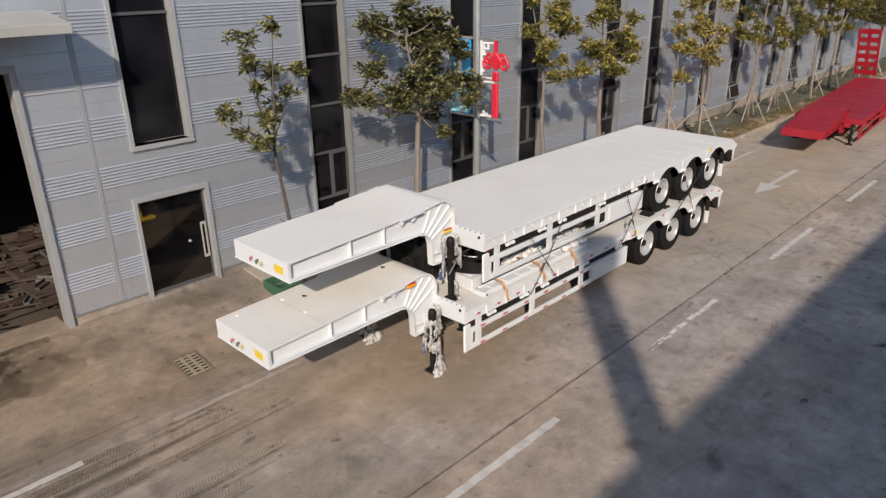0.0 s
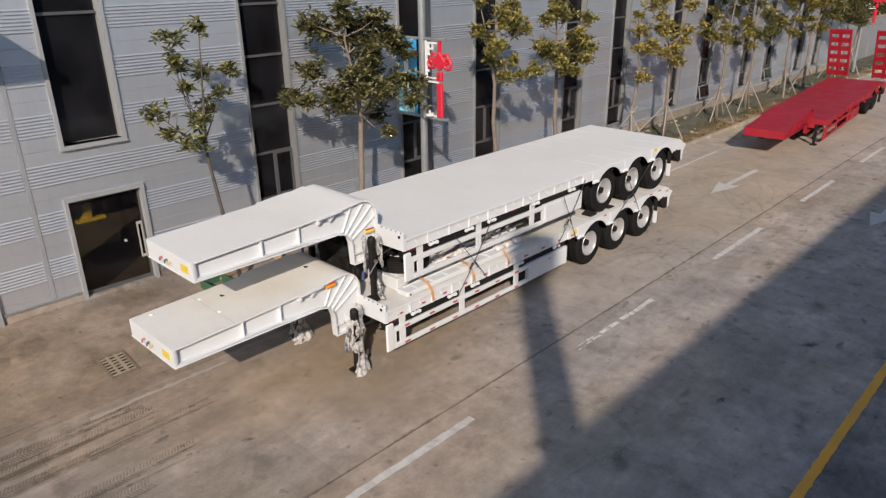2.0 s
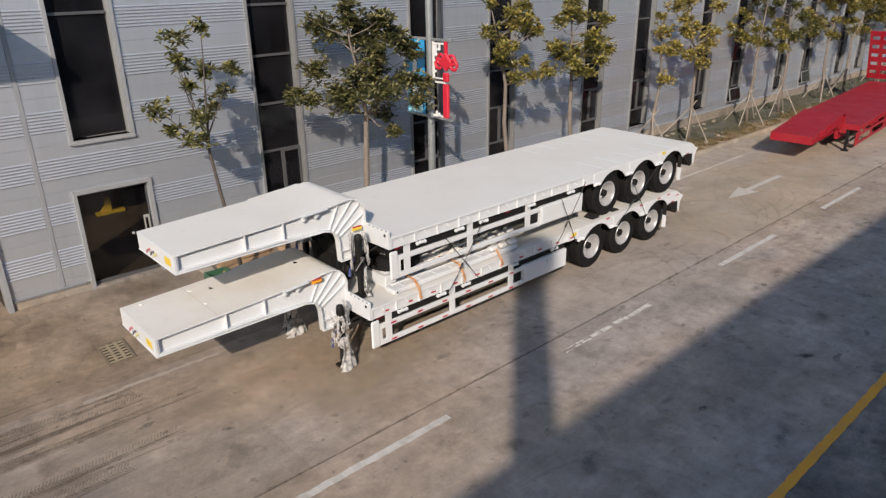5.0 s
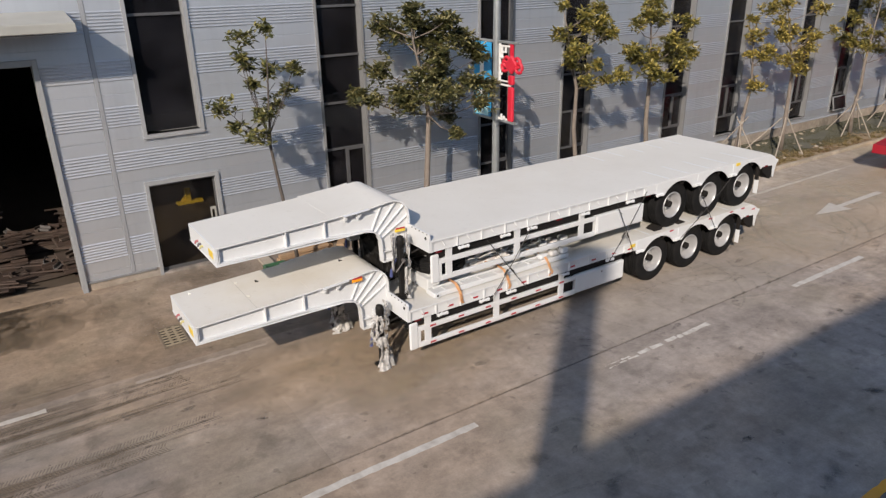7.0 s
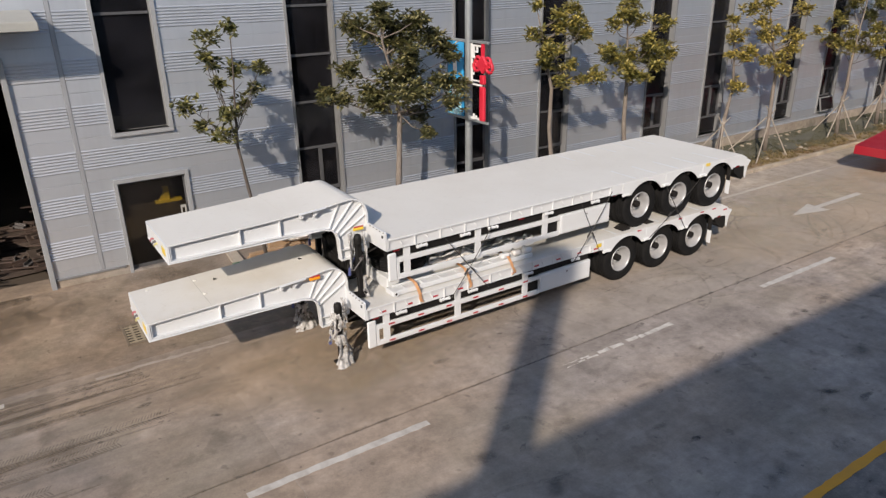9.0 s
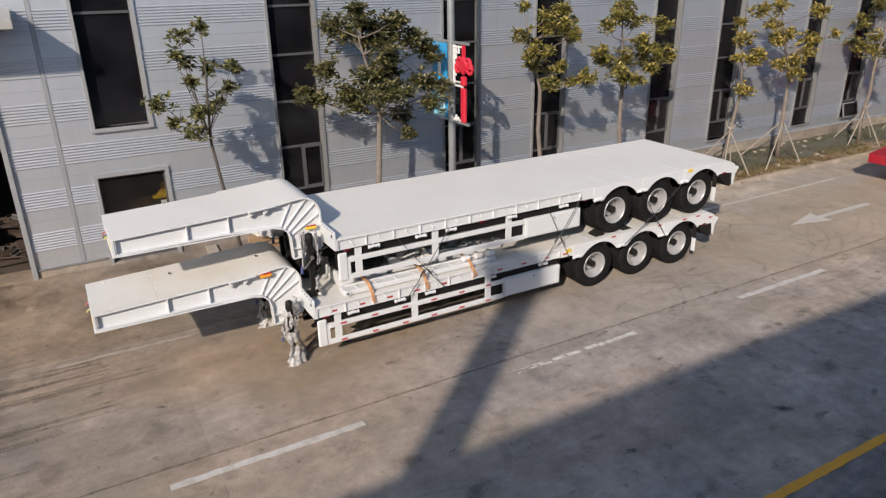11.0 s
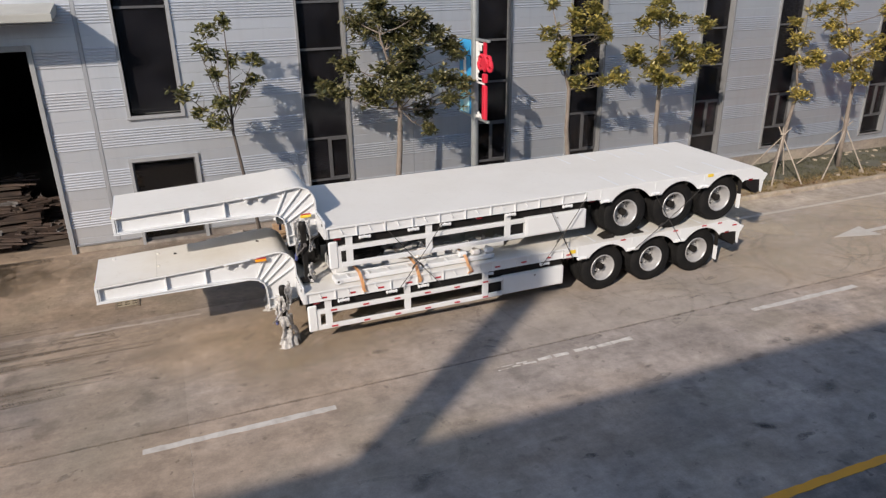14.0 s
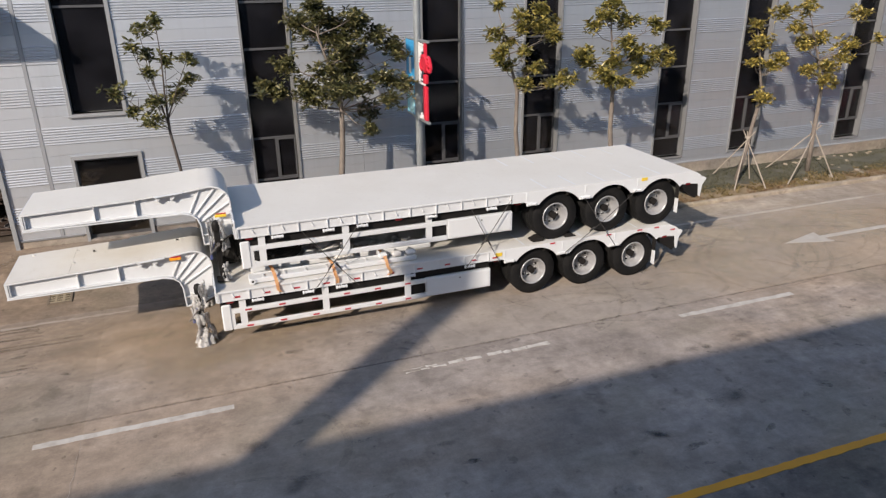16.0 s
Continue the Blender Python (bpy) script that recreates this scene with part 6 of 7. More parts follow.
def tarpaulin(x, y, w, l, h):
    """A dark crumpled tarpaulin heap behind the lower neck."""
    rnd = random.Random(17)
    bm = bmesh.new()
    bmesh.ops.create_icosphere(bm, subdivisions=4, radius=1.0)
    for v in bm.verts:
        k = 1 + 0.25 * noise.noise(v.co * 1.7) + 0.12 * noise.noise(v.co * 6) + rnd.uniform(-0.02, 0.02)
        c = Vector([math.copysign(abs(q) ** 0.6, q) for q in v.co])
        v.co = Vector((c.x * w * k, c.y * l * k, max(0.0, (c.z * 0.5 + 0.5) * h * k)))
    ob = part("tarpaulin", bm, M_BLACK)
    ob.location = (x, y, 1.212)
    tagged(ob, "crumpled black tarpaulin heaped on the white deck", "tarpaulin")


tarpaulin(-8.75, 8.17, 0.52, 0.24, 0.85)


def strap(y, n):
    """An orange webbing strap over the load and down the side of the beam."""
    t = n * 0.03
    pts = [(-7.75, y - 0.05, 1.43), (-7.45, y, 1.445), (-7.25, y + 0.02, 1.41), (-7.17, y + 0.04, 1.30), (-7.135, y + 0.05, 1.22), (-7.132, y + 0.06 + t, 1.10), (-7.14, y + 0.10 - t, 1.04)]
    bm = bmesh.new()
    rows = [[bm.verts.new((x, yy - 0.032, z)), bm.verts.new((x, yy + 0.032, z))] for x, yy, z in pts]
    for a, b in zip(rows, rows[1:]):
        bm.faces.new((a[0], a[1], b[1], b[0]))
    bmesh.ops.solidify(bm, geom=bm.faces[:], thickness=0.006)
    tagged(part("ratchet_strap", bm, M_ORANGE), "orange webbing strap over white ramps", "strap", "orange straps")


for n, y in enumerate((8.86, 9.97, 11.02)):
    strap(y, n)


def cable(a, b, sag=0.02, r=0.0075):
    a, b = Vector(a), Vector(b)
    pts = [a.lerp(b, f) + Vector((0.02 * math.sin(f * 3.14), 0, -sag * math.sin(f * 3.14))) for f in (0, 0.25, 0.5, 0.75, 1)]
    bm = tube(bmesh.new(), pts, [r] * 5, 6)
    m = a.lerp(b, 0.62)
    d = (b - a).normalized()
    rod(bm, m - d * 0.07, m + d * 0.07, r * 2.1, None, 8)
    tagged(part("lashing_cable", bm, M_CABLE), "dark wire lashing between two stacked trailers", "cable", "lashing cables")


X = -7.10
for a, b in ((((9.46, 2.19), (10.46, 0.95))), ((10.5, 2.19), (9.57, 0.95)), ((12.84, 2.19), (13.48, 0.95)), ((13.71, 2.30), (12.72, 0.95)), ((15.42, 2.15), (16.28, 0.94)), ((16.72, 2.15), (15.02, 0.94))):
    cable((X, *a), (X, *b))


def chock(x, y, turn):
    ob = part("wheel_chock", extrude_x(bmesh.new(), [(-0.13, 0), (0.12, 0), (0.12, 0.02), (-0.02, 0.075), (-0.13, 0.085)], -0.13, 0.13), M_CHASSIS)
    ob.location, ob.rotation_euler = (x, y, 1.207), (0, 0, turn)
    tagged(ob, "dark wheel chock wedged under a tyre on the deck", "chock", "wheel chocks")


for x in (-7.42, -9.68):
    chock(x, 14.46, math.pi)
    chock(x, 15.26, 0)


# ---- banner pole by the wall ----
def knot_loop(cx, cz, r, w):
    """A raised ring of cord, drawn across the panel."""
    bm = bmesh.new()
    pts = [(cx + r * math.cos(a), 0, cz + r * math.sin(a)) for a in (k * math.tau / 16 for k in range(17))]
    return tube(bm, pts, [w] * 17, 6)


def banner_pole():
    y = 13.3
    px = -11.77
    t = thing("banner_pole", "grey street pole with blue and red festive panels", "street pole", (px, y, 0))
    bm = bmesh.new()
    rod(bm, (0, 0, 0.02), (0, 0, 8.6), 0.098, 0.085, 20)
    part("pole", bm, M_POLE, t)
    part("base_plate", boxed(-0.2, 0.2, -0.2, 0.2, ground_z(px, y), ground_z(px, y) + 0.03, bevel=0.005), M_POLE, t)
    for z in (3.14, 5.06):
        part("arm", boxed(-0.95, 0.82, -0.035, 0.035, z, z + 0.06, bevel=0.006), M_POLE, t)
    part("side_bar", boxed(-0.95, -0.915, -0.02, 0.02, 3.186, 5.06), M_POLE, t)
    part("blue_panel", boxed(-0.91, -0.22, -0.02, 0.02, 3.19, 5.05, bevel=0.004), M_BLUE, t, "deep blue panel with pale writing")
    for s in (-1, 1):
        part("panel_skyline", boxed(-0.88, -0.3, s * 0.0205, s * 0.024, 3.22, 3.95), M_CYAN, t, "pale cyan lower field")
        part("writing_bar", boxed(-0.66, -0.5, s * 0.0205, s * 0.024, 4.22, 4.62), M_BANWHITE, t, "pale unreadable writing")
        part("writing_bar", boxed(-0.72, -0.4, s * 0.0245, s * 0.027, 3.72, 3.86), M_BANWHITE, t, "pale unreadable writing")
    # white lattice
    for l in ((0.11, 0.16, 4.05, 5.05), (0.11, 0.52, 4.98, 5.02), (0.2, 0.24, 4.7, 4.98), (0.24, 0.38, 4.84, 4.88), (0.34, 0.38, 4.88, 4.98), (0.16, 0.2, 4.55, 4.6), (0.16, 0.3, 4.7, 4.74), (0.11, 0.56, 4.05, 4.09), (0.11, 0.56, 4.15, 4.18), (0.11, 0.45, 3.2, 3.25), (0.2, 0.24, 3.25, 3.34), (0.3, 0.34, 3.25, 3.30), (0.16, 0.22, 4.3, 4.36)):
        part("lattice_bar", boxed(l[0], l[1], -0.02, 0.02, l[2], l[3]), M_BANWHITE, t)
    # red knot and tassel
    bm = boxed(-0.17, 0.17, -0.05, 0.05, -0.17, 0.17, bevel=0.03)
    k = part("knot", bm, M_BANRED, t, "bright red decorative knot")
    k.location, k.rotation_euler = (0.60, 0, 4.58), (0, radians(45), 0)
    for cx, cz in ((0.33, 4.52), (0.87, 4.52), (0.40, 4.63), (0.80, 4.63)):
        part("cord_loop", knot_loop(cx, cz, 0.115, 0.04), M_BANRED, t)
    part("cord", boxed(0.555, 0.635, -0.03, 0.03, 4.78, 5.06), M_BANRED, t)
    part("tassel", boxed(0.50, 0.68, -0.045, 0.045, 3.2, 4.04, bevel=0.02), M_BANRED, t)
    part("tassel_cap", boxed(0.51, 0.68, -0.05, 0.05, 4.1, 4.32, bevel=0.02), M_BANRED, t)
    return t


banner_pole()
b = copy_thing(bpy.data.objects["banner_pole"], Matrix.Translation((-11.9, 52.0, 0)))


# ---- trees ----
def leaf_cluster(rnd, c, n, size, verts, faces):
    """A rosette of long leaves round one point."""
    for i in range(n):
        a, e = rnd.uniform(0, math.tau), rnd.uniform(-0.5, 1.1)
        d = Vector((math.cos(a) * math.cos(e), math.sin(a) * math.cos(e), math.sin(e)))
        side = d.cross(Vector((rnd.uniform(-0.3, 0.3), rnd.uniform(-0.3, 0.3), 1))).normalized()
        up = side.cross(d)
        L, w = size * rnd.uniform(0.7, 1.25), size * rnd.uniform(0.16, 0.25)
        p0 = c + d * 0.02
        m1 = c + d * L * 0.38 + up * 0.010
        m2 = c + d * L * 0.70 + up * 0.006
        p1 = c + d * L - up * L * rnd.uniform(0.02, 0.25)
        k = len(verts)
        verts += [tuple(p0), tuple(m1 + side * w), tuple(m2 + side * w * 0.85), tuple(p1), tuple(m2 - side * w * 0.85), tuple(m1 - side * w)]
        faces += [(k, k + 1, k + 2, k + 3), (k, k + 3, k + 4, k + 5)]


def grow_tree(base, fork, blobs, leaf_m, seed, label, trunk_r=0.075, leaf_size=0.15, density=1.0, fullness=0.0, bark=None, vase=False, tight=0.58):
    """A young broadleaf tree: bent trunk, limbs to each clump, and rosettes of leaves."""
    rnd = random.Random(seed)
    t = thing("street_tree", label, "tree", base, "street trees")
    B, Fk = Vector((0, 0, -0.05)), Vector(fork) - Vector(base)
    bend = Vector((rnd.uniform(-0.06, 0.06), rnd.uniform(-0.06, 0.06), 0))
    centres = [Vector((x, y, z)) - Vector(base) for x, y, z, r in blobs]
    top = max(centres, key=lambda c: c.z)
    pts = [B, B.lerp(Fk, 0.35) + bend, B.lerp(Fk, 0.7) - bend * 0.5, Fk]
    lead = [Fk.lerp(top, f) + Vector((rnd.uniform(-0.05, 0.05), rnd.uniform(-0.05, 0.05), 0)) for f in (0.35, 0.7, 1.0)]
    bm = bmesh.new()
    tube(bm, pts + lead, [trunk_r * 1.15, trunk_r, trunk_r * 0.9, trunk_r * 0.75, trunk_r * 0.5, trunk_r * 0.33, 0.008], 9)
    spine = [Fk.lerp(top, f) for f in (0.0, 0.15, 0.3, 0.45, 0.6, 0.75)]
    for c in centres:
        if c is top:
            continue
        start = spine[0].lerp(spine[1], rnd.random()) if vase else min((p for p in spine if p.z < c.z - 0.25), key=lambda p: (p - c).length + 0.5 * abs(p.z - c.z + 0.25), default=spine[0])
        mid = start.lerp(c, 0.5) + Vector((rnd.uniform(-0.06, 0.06), rnd.uniform(-0.06, 0.06), rnd.uniform(-0.12, 0.02)))
        r = trunk_r * rnd.uniform(0.18, 0.28)
        tube(bm, [start, mid, c], [r, r * 0.7, 0.007], 6)
        for k in range(2):
            a = mid.lerp(c, rnd.uniform(0.1, 0.7))
            tube(bm, [a, a + Vector((rnd.gauss(0, 0.14), rnd.gauss(0, 0.14), rnd.uniform(0.05, 0.28)))], [0.008, 0.004], 5)
    if vase:
        p = B.lerp(Fk, 0.5)
        for d in ((0.03, -0.26, 0.2), (0.06, -0.16, 0.03), (0.02, 0.2, -0.02), (0.1, 0.06, 0.12)):
            tube(bm, [p, p + Vector(d)], [0.014, 0.007], 6)
    part("trunk", bm, bark or M_BARK, t, "slim pale brown trunk and limbs" if not bark else "thin dark trunk and limbs", True)
    verts, faces = [], []
    fill = [(c.lerp(Fk.lerp(top, 0.35), rnd.uniform(0.3, 0.55)), r * 0.7) for c, (x, y, z, r) in zip(centres, blobs) if r * fullness > rnd.uniform(0.05, 0.4)]
    for c, r in [(c, b[3]) for c, b in zip(centres, blobs)] + fill:
        n = int((10 + 240 * r * r + 50 * r) * density)
        for i in range(n):
            d = Vector((rnd.gauss(0, tight), rnd.gauss(0, tight), rnd.gauss(0, 0.72 * tight))) * r
            leaf_cluster(rnd, c + d, rnd.randint(7, 11), leaf_size, verts, faces)
    raw("crown", verts, faces, leaf_m, t, "clumps of long glossy leaves")
    return t


def from_view(pairs, x, seed, spread=0.45):
    """Clumps given as (y, z, radius), with a seeded depth across the crown."""
    rnd = random.Random(seed)
    return [(x + rnd.uniform(-spread, spread), y, z, r) for y, z, r in pairs]


LEAF = 0.155
T1 = [(7.0, 5.49, 0.21), (7.37, 5.69, 0.16), (6.81, 5.19, 0.16), (7.1, 4.98, 0.16), (7.44, 4.84, 0.19), (7.1, 4.58, 0.17), (6.38, 4.27, 0.23), (7.92, 4.92, 0.17), (7.93, 4.41, 0.17), (7.65, 4.14, 0.17), (7.15, 3.98, 0.19), (6.62, 3.78, 0.16), (7.02, 3.61, 0.22), (7.45, 3.97, 0.17)]
T2 = [(-11.6, 10.72, 5.92, 0.17), (-11.8, 10.95, 5.66, 0.26), (-12.5, 10.5, 5.58, 0.27), (-12.3, 10.75, 5.32, 0.26), (-12.0, 11.25, 5.5, 0.27), (-12.1, 11.92, 5.52, 0.25), (-11.6, 11.7, 5.66, 0.2), (-11.8, 11.62, 5.2, 0.27), (-11.9, 12.3, 5.2, 0.22), (-12.0, 12.7, 4.95, 0.24), (-11.9, 12.85, 4.72, 0.18), (-11.9, 11.15, 5.15, 0.22), (-11.4, 11.36, 4.9, 0.27), (-11.5, 11.05, 4.5, 0.29), (-11.7, 11.55, 4.5, 0.25), (-12.0, 10.08, 4.64, 0.24), (-12.1, 9.62, 4.06, 0.25), (-11.9, 9.9, 3.95, 0.17), (-11.7, 10.5, 4.12, 0.27), (-11.7, 10.6, 3.84, 0.26), (-11.0, 11.15, 4.06, 0.30), (-12.0, 11.3, 4.1, 0.30), (-11.5, 11.75, 4.06, 0.28), (-11.6, 12.35, 4.2, 0.24), (-11.6, 12.85, 4.06, 0.25), (-11.2, 12.4, 3.75, 0.2), (-12.3, 12.1, 3.36, 0.24), (-11.7, 12.02, 2.98, 0.14), (-12.4, 11.9, 4.75, 0.2)]
T3 = [(15.45, 5.81, 0.15), (15.94, 5.55, 0.21), (16.56, 5.69, 0.23), (15.98, 5.3, 0.17), (16.43, 5.28, 0.26), (17.01, 5.34, 0.22), (17.18, 4.98, 0.25), (16.71, 5.09, 0.14), (15.38, 5.12, 0.21), (15.73, 4.89, 0.17), (15.29, 4.81, 0.14), (16.12, 4.66, 0.16), (15.24, 4.6, 0.14), (15.56, 4.36, 0.21), (16.43, 4.3, 0.16), (16.38, 4.16, 0.12), (16.11, 3.88, 0.21), (17.14, 3.96, 0.29), (16.82, 3.79, 0.13)]
T4 = [(18.61, 5.74, 0.23), (18.74, 5.4, 0.19), (18.33, 5.49, 0.22), (18.12, 5.21, 0.18), (19.36, 5.3, 0.27), (20.01, 5.17, 0.28), (18.79, 4.81, 0.27), (19.22, 4.63, 0.17), (17.52, 4.55, 0.22), (17.91, 4.56, 0.22), (17.83, 4.34, 0.18), (19.45, 4.43, 0.23), (20.32, 4.41, 0.28), (19.91, 4.17, 0.28), (18.84, 4.3, 0.3), (19.17, 4.09, 0.23), (18.15, 4.09, 0.26), (18.47, 3.84, 0.26), (18.88, 3.8, 0.19), (20.67, 4.23, 0.16)]
T5 = [(23.77, 5.09, 0.18), (23.96, 4.6, 0.3), (23.82, 4.02, 0.18), (24.54, 3.83, 0.3), (24.36, 2.94, 0.28), (24.81, 4.08, 0.19)]
T6 = [(24.54, 5.4, 0.3), (25.16, 4.94, 0.26), (25.72, 5.5, 0.31), (25.97, 4.42, 0.34), (26.67, 4.46, 0.35), (27.44, 4.34, 0.33), (27.79, 5.25, 0.31), (27.34, 3.92, 0.25), (27.02, 3.66, 0.4), (26.81, 3.3, 0.3), (26.16, 3.59, 0.22), (25.5, 4.4, 0.17), (28.62, 4.47, 0.16)]
grow_tree((-11.85, 7.72, ground_z(-11.85, 7.7)), (-11.85, 7.32, 3.3), from_view(T1, -11.85, 1, 0.35), M_LEAF_D, 21, "thin young tree with sparse green leaves", 0.042, 0.15, 0.5, 0.0, M_DARKBARK, True, 0.5)
grow_tree((-11.9, 11.15, ground_z(-11.9, 11.1)), (-11.9, 11.34, 3.5), T2, M_LEAF_A, 22, "dense young tree with dark green leaves", 0.078, 0.155, 1.05, 0.2)
grow_tree((-11.7, 16.1, 0.13), (-11.7, 16.02, 3.67), from_view(T3, -11.5, 3), M_LEAF_B, 23, "young tree with olive green leaf clumps", 0.065, LEAF, 0.7, tight=0.48)
grow_tree((-11.7, 19.1, 0.13), (-11.7, 18.97, 3.43), from_view(T4, -11.3, 4), M_LEAF_B, 24, "young tree with dense olive leaf clumps", 0.075, LEAF, 0.72, 0.1, tight=0.48)
grow_tree((TREE_X, 24.05, 0.2), (TREE_X, 24.6, 2.92), from_view(T5, -11.8, 5, 0.18), M_LEAF_C, 25, "thin tree with a few yellowing leaf clumps", 0.065, LEAF, 0.7, tight=0.45)
grow_tree((TREE_X, 27.05, 0.2), (TREE_X, 27.0, 3.2), from_view(T6, -11.8, 6, 0.3), M_LEAF_C, 26, "young tree with yellowing leaf clumps", 0.07, LEAF, 0.65, tight=0.45)


def row_trees():
    rnd = random.Random(77)
    for i, y in enumerate(ROW_Y[2:]):
        h = rnd.uniform(5.6, 6.6)
        blobs = []
        for k in range(rnd.randint(19, 24)):
            a, rr = rnd.uniform(0, math.tau), rnd.uniform(0.2, 1.35)
            z = rnd.uniform(3.3, h)
            rr *= 1.15 - 0.5 * abs(z - 4.4) / 2
            blobs.append((TREE_X + 0.8 * rr * math.cos(a), y + rr * math.sin(a), z, rnd.uniform(0.15, 0.26)))
        if y > 47:
            blobs = [(u, v, w, r * 1.6) for u, v, w, r in blobs]
        grow_tree((TREE_X, y, 0.2), (TREE_X + rnd.uniform(-0.1, 0.1), y + rnd.uniform(-0.25, 0.25), 3.0), blobs, M_LEAF_A if y > 47 else (M_LEAF_B, M_LEAF_D, M_LEAF_B)[i % 3], 200 + i, "young street tree propped up beside the kerb", 0.07, LEAF, 0.9 if y < 47 else 1.5)
    for i, (x, y, h) in enumerate(((-16.2, 57.5, 7.5), (-15.4, 62.0, 6.8), (-17.0, 66.5, 8.2), (-15.8, 72.0, 7.4), (-16.5, 78.0, 8.0), (-15.6, 85.0, 7.6))):
        blobs = [(x + rnd.gauss(0, 1.0), y + rnd.gauss(0, 1.3), rnd.uniform(2.6, h), rnd.uniform(0.5, 0.8)) for k in range(16)]
        grow_tree((x, y, 0.0), (x, y, 2.2), blobs, M_LEAF_A, 300 + i, "dense dark green tree behind the boundary wall", 0.12, 0.26, 0.55, 0.6)


row_trees()


def tree_props(x, y, feet, seed):
    """Timber poles leaning on a trunk, crossed and lashed where they meet it."""
    rnd = random.Random(seed)
    t = thing("tree_props", "leaning bare timber poles propping a young tree", "tree prop", (x, y, 0.14), "tree props")
    hz = rnd.uniform(1.45, 1.62)
    for k, (u, v) in enumerate(feet):
        foot = Vector((u, v, bed_z(x + u, y + v) - 0.17))
        head = Vector((-0.05 * u, -0.05 * v, hz + rnd.uniform(-0.05, 0.05)))
        tip = head + (head - foot).normalized() * rnd.uniform(0.12, 0.3)
        part("pole", tube(bmesh.new(), [foot, foot.lerp(head, 0.5) + Vector((rnd.uniform(-0.02, 0.02), rnd.uniform(-0.02, 0.02), 0)), tip], [0.023, 0.020, 0.016], 7), M_STAKE, t)
    band = rod(bmesh.new(), (0, 0, hz - 0.03), (0, 0, hz + 0.03), 0.085, None, 12)
    part("lashing", band, M_STAKE, t)


tree_props(TREE_X, 24.3, ((0.79, 0.30), (-0.98, -0.35), (-0.12, 0.46), (0.55, -0.75)), 400)
tree_props(TREE_X, 27.07, ((0.70, -1.55), (0.61, 0.50), (-0.92, -0.96)), 401)
for i, y in enumerate(ROW_Y[2:]):
    rnd = random.Random(410 + i)
    turn = rnd.uniform(0, 1.5)
    tree_props(TREE_X, y, [(min(0.85, max(-1.05, r * math.cos(a))), r * math.sin(a)) for a, r in ((turn + k * math.tau / 4 + rnd.uniform(-0.25, 0.25), rnd.uniform(0.75, 1.15)) for k in range(4))], 420 + i)
tree_props(-11.7, 19.1, ((0.55, 0.5), (0.5, -0.7), (-0.9, 0.2)), 399)


# ---- by the wall and inside the workshop ----
def wall_clutter():
    t = thing("green_box", "low green painted steel box on the apron", "box", (-12.0, 7.25, ground_z(-12.0, 7.25)))
    bm = bmesh.new()
    for l in ((-0.34, 0.34, -0.26, -0.22), (-0.34, 0.34, 0.22, 0.26), (-0.34, -0.30, -0.22, 0.22), (0.30, 0.34, -0.22, 0.22)):
        slab(bm, *l, 0.0, 0.24, 0.004)
    part("sides", bm, M_GREEN, t)
    part("floor", boxed(-0.30, 0.30, -0.22, 0.22, 0.02, 0.05), M_GREEN, t)
    for i, (x, y, r, w, l, z) in enumerate(((-12.84, 7.2, 86, 0.26, 0.96, 0.0), (-12.7, 8.2, 8, 0.14, 1.5, 0.0), (-12.5, 8.1, 14, 0.12, 1.4, 0.0), (-12.65, 8.15, 3, 0.12, 1.3, 0.075))):
        ob = part("timber_plank", boxed(-w / 2, w / 2, -l / 2, l / 2, 0, 0.07, bevel=0.006), M_TIMBER if i else M_STAKE)
        ob.location, ob.rotation_euler = (x, y, ground_z(x, y) + z), (0, 0, radians(r))
        tagged(ob, "pale wide timber board lying by the door" if not i else "old timber plank lying by the wall", "plank", "planks by the wall")
    for i, (x, y) in enumerate(((-12.95, 8.35), (-12.95, 8.8), (-12.55, 9.1))):
        ob = part("timber_block", boxed(-0.09, 0.09, -0.26, 0.26, 0, 0.2, bevel=0.008), M_TIMBER)
        ob.location, ob.rotation_euler = (x, y, ground_z(x, y)), (0, 0, 0.5 * i)
        tagged(ob, "worn timber block by the wall", "timber", "timber by the wall")
    rnd = random.Random(29)
    bm = bmesh.new()
    bmesh.ops.create_icosphere(bm, subdivisions=4, radius=1.0)
    for v in bm.verts:
        k = 1 + 0.4 * noise.noise(v.co * 2.0) + 0.22 * noise.noise(v.co * 6) + rnd.uniform(-0.03, 0.03)
        v.co = Vector((v.co.x * 0.30 * k, v.co.y * 0.72 * k, max(0.0, (v.co.z * 0.5 + 0.5) * 0.36 * k)))
    ob = part("plastic_sheeting", bm, M_WRAPPING)
    ob.location = (-12.85, 9.0, ground_z(-12.85, 9.0) + 0.12)
    tagged(ob, "crumpled pale plastic sheeting heaped over timber", "sheeting")


wall_clutter()


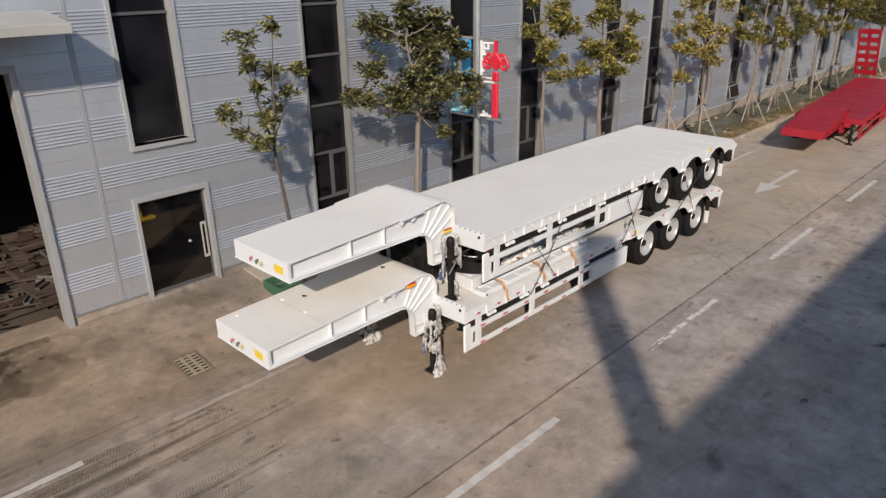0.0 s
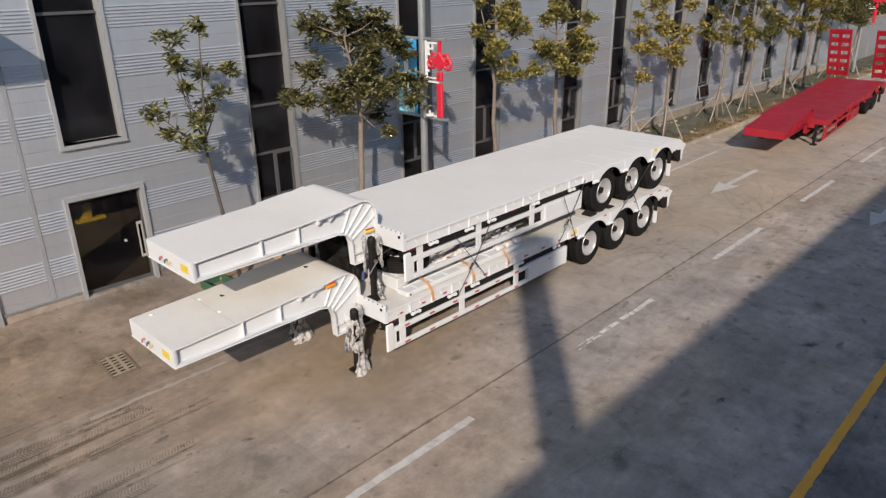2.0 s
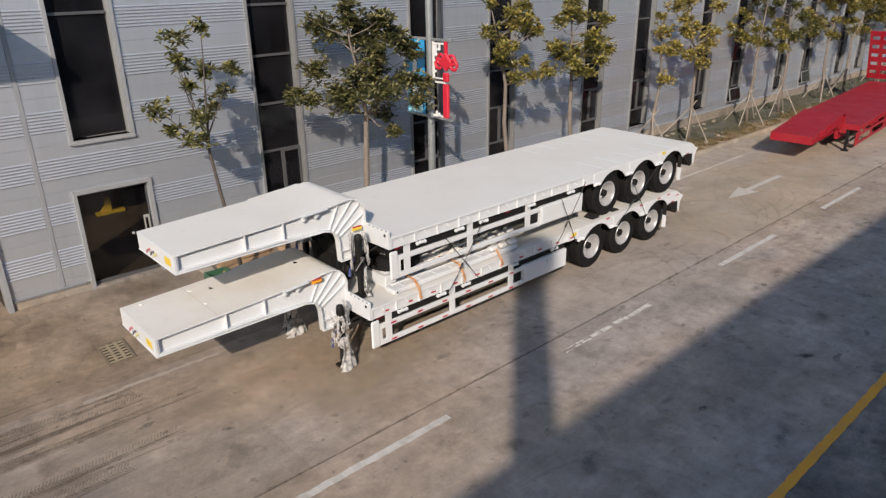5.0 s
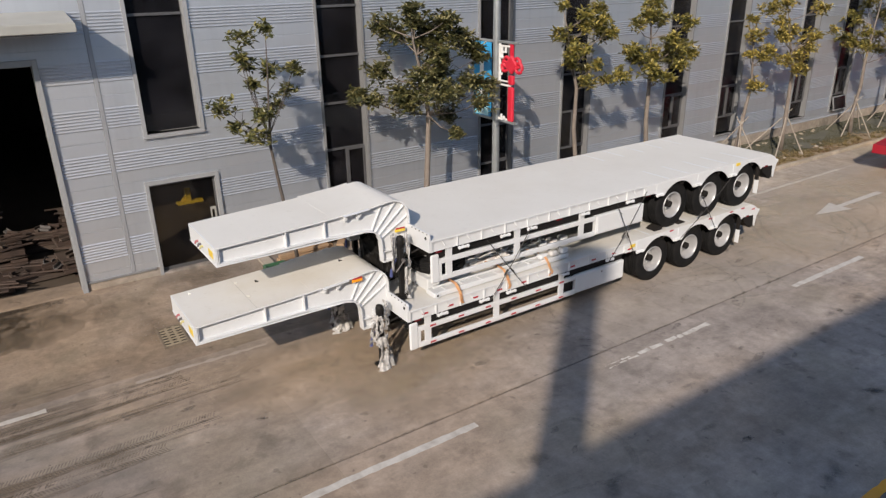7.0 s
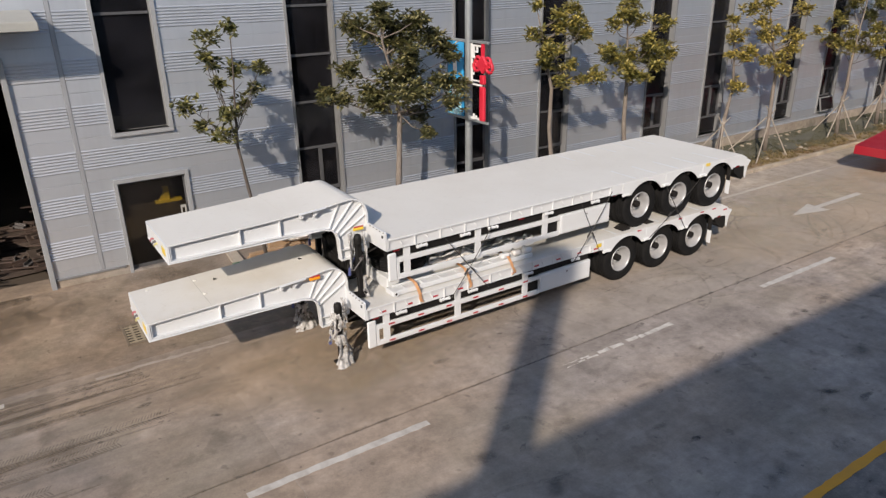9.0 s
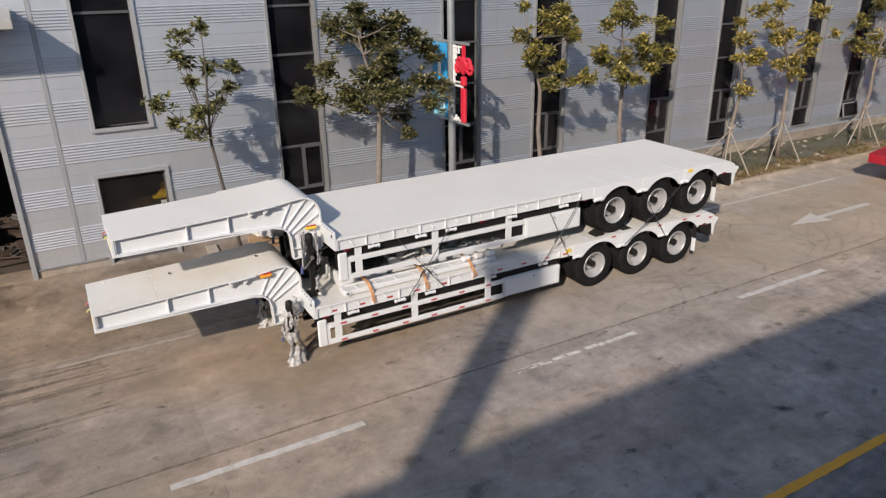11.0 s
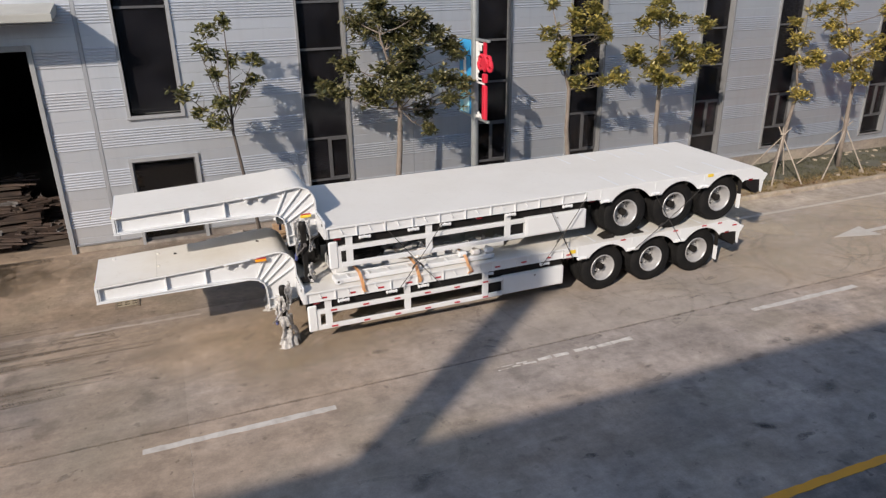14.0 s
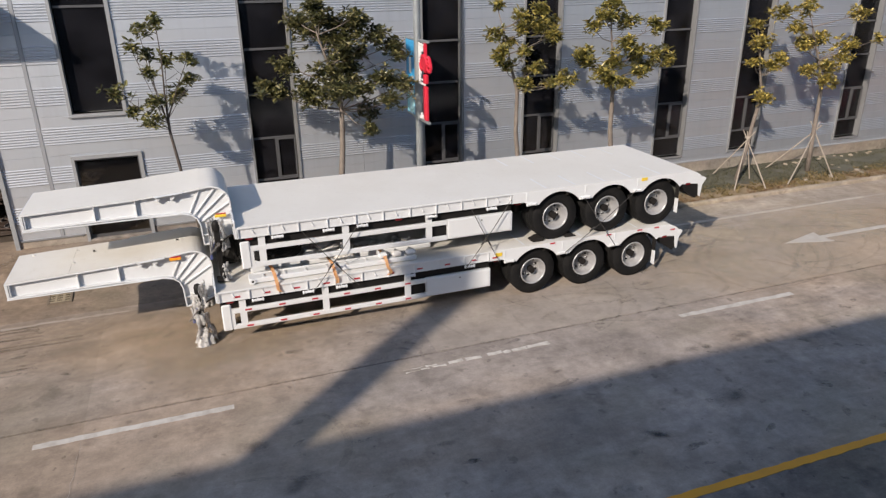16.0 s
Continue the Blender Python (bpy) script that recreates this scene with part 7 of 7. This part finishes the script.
def steel_stack(x, y, z, n, w, l, seed):
    """A loose pile of flat steel parts."""
    rnd = random.Random(seed)
    t = thing("steel_stack", "rusty stack of flat steel parts on the floor", "steel parts", (x, y, z), "steel stacks in the workshop")
    h = 0.0
    for i in range(n):
        k = rnd.uniform(0.03, 0.09)
        bm = bmesh.new()
        a = rnd.uniform(0.6, 1.0)
        slab(bm, -w / 2 * a, w / 2 * a, -l / 2, l / 2, 0, k, 0.006)
        if i % 2:
            slab(bm, -w / 2 * a, -w / 2 * a + 0.05, -l / 2, l / 2, k, k + 0.05)
            slab(bm, w / 2 * a - 0.05, w / 2 * a, -l / 2, l / 2, k, k + 0.05)
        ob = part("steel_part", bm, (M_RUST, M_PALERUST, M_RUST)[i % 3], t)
        ob.location = (rnd.uniform(-0.12, 0.12), rnd.uniform(-0.15, 0.15), h)
        ob.rotation_euler = (0, 0, rnd.uniform(-0.15, 0.15))
        h += k + (0.05 if i % 2 else 0)
    for i in range(9):
        bm = boxed(-0.05, 0.05, -0.17, 0.17, 0, 0.06, bevel=0.004)
        slab(bm, -0.05, -0.035, -0.17, 0.17, 0.06, 0.12)
        ob = part("bracket_blank", bm, (M_STEELGREY, M_RUST, M_PALERUST)[i % 3], t)
        ob.location = (rnd.uniform(-w / 2, w / 2) * 0.9, rnd.uniform(-l / 2, l / 2) * 0.9, h + 0.001 + 0.02 * (i % 2))
        ob.rotation_euler = (0, 0, rnd.uniform(-1.6, 1.6))
    for i in range(5):
        bm = rod(bmesh.new(), (0, -l * 0.6, 0), (0, l * 0.6, 0), 0.025, None, 8)
        ob = part("steel_bar", bm, M_RUST, t)
        ob.location = (rnd.uniform(-w / 2, w / 2), rnd.uniform(-0.2, 0.2), h + 0.025)
        ob.rotation_euler = (0, 0, rnd.uniform(-0.5, 0.5))


for i, (x, y, n, w, l) in enumerate(((-14.6, 1.2, 3, 1.2, 1.9), (-14.9, 2.6, 3, 0.9, 1.1), (-16.0, 1.6, 6, 1.2, 1.6), (-17.0, 2.6, 5, 1.0, 1.6), (-16.2, -0.4, 7, 1.4, 1.6), (-14.8, -1.2, 4, 1.2, 1.7), (-18.0, 0.9, 8, 1.2, 2.2), (-15.6, -3.2, 6, 1.4, 2.0), (-14.7, 3.75, 5, 1.0, 1.0), (-15.8, 3.9, 6, 0.9, 1.2), (-17.4, 4.2, 9, 1.1, 1.4))):
    steel_stack(x, y, 0.42, n, w, l, 50 + i)


def yellow_stand():
    t = thing("yellow_stand", "yellow painted steel stand on the workshop floor", "machine stand", (-18.4, 7.0, 0.421))
    part("base", boxed(-0.1, 0.1, -0.40, 0.36, 0.0, 0.09, bevel=0.01), M_YELLOW, t)
    part("post", boxed(-0.07, 0.07, -0.14, 0.02, 0.09, 0.47, bevel=0.01), M_YELLOW, t)
    part("gusset", extrude_x(bmesh.new(), [(-0.3, 0.09), (-0.14, 0.09), (-0.14, 0.3)], -0.02, 0.02), M_YELLOW, t)


yellow_stand()

make_cladding()
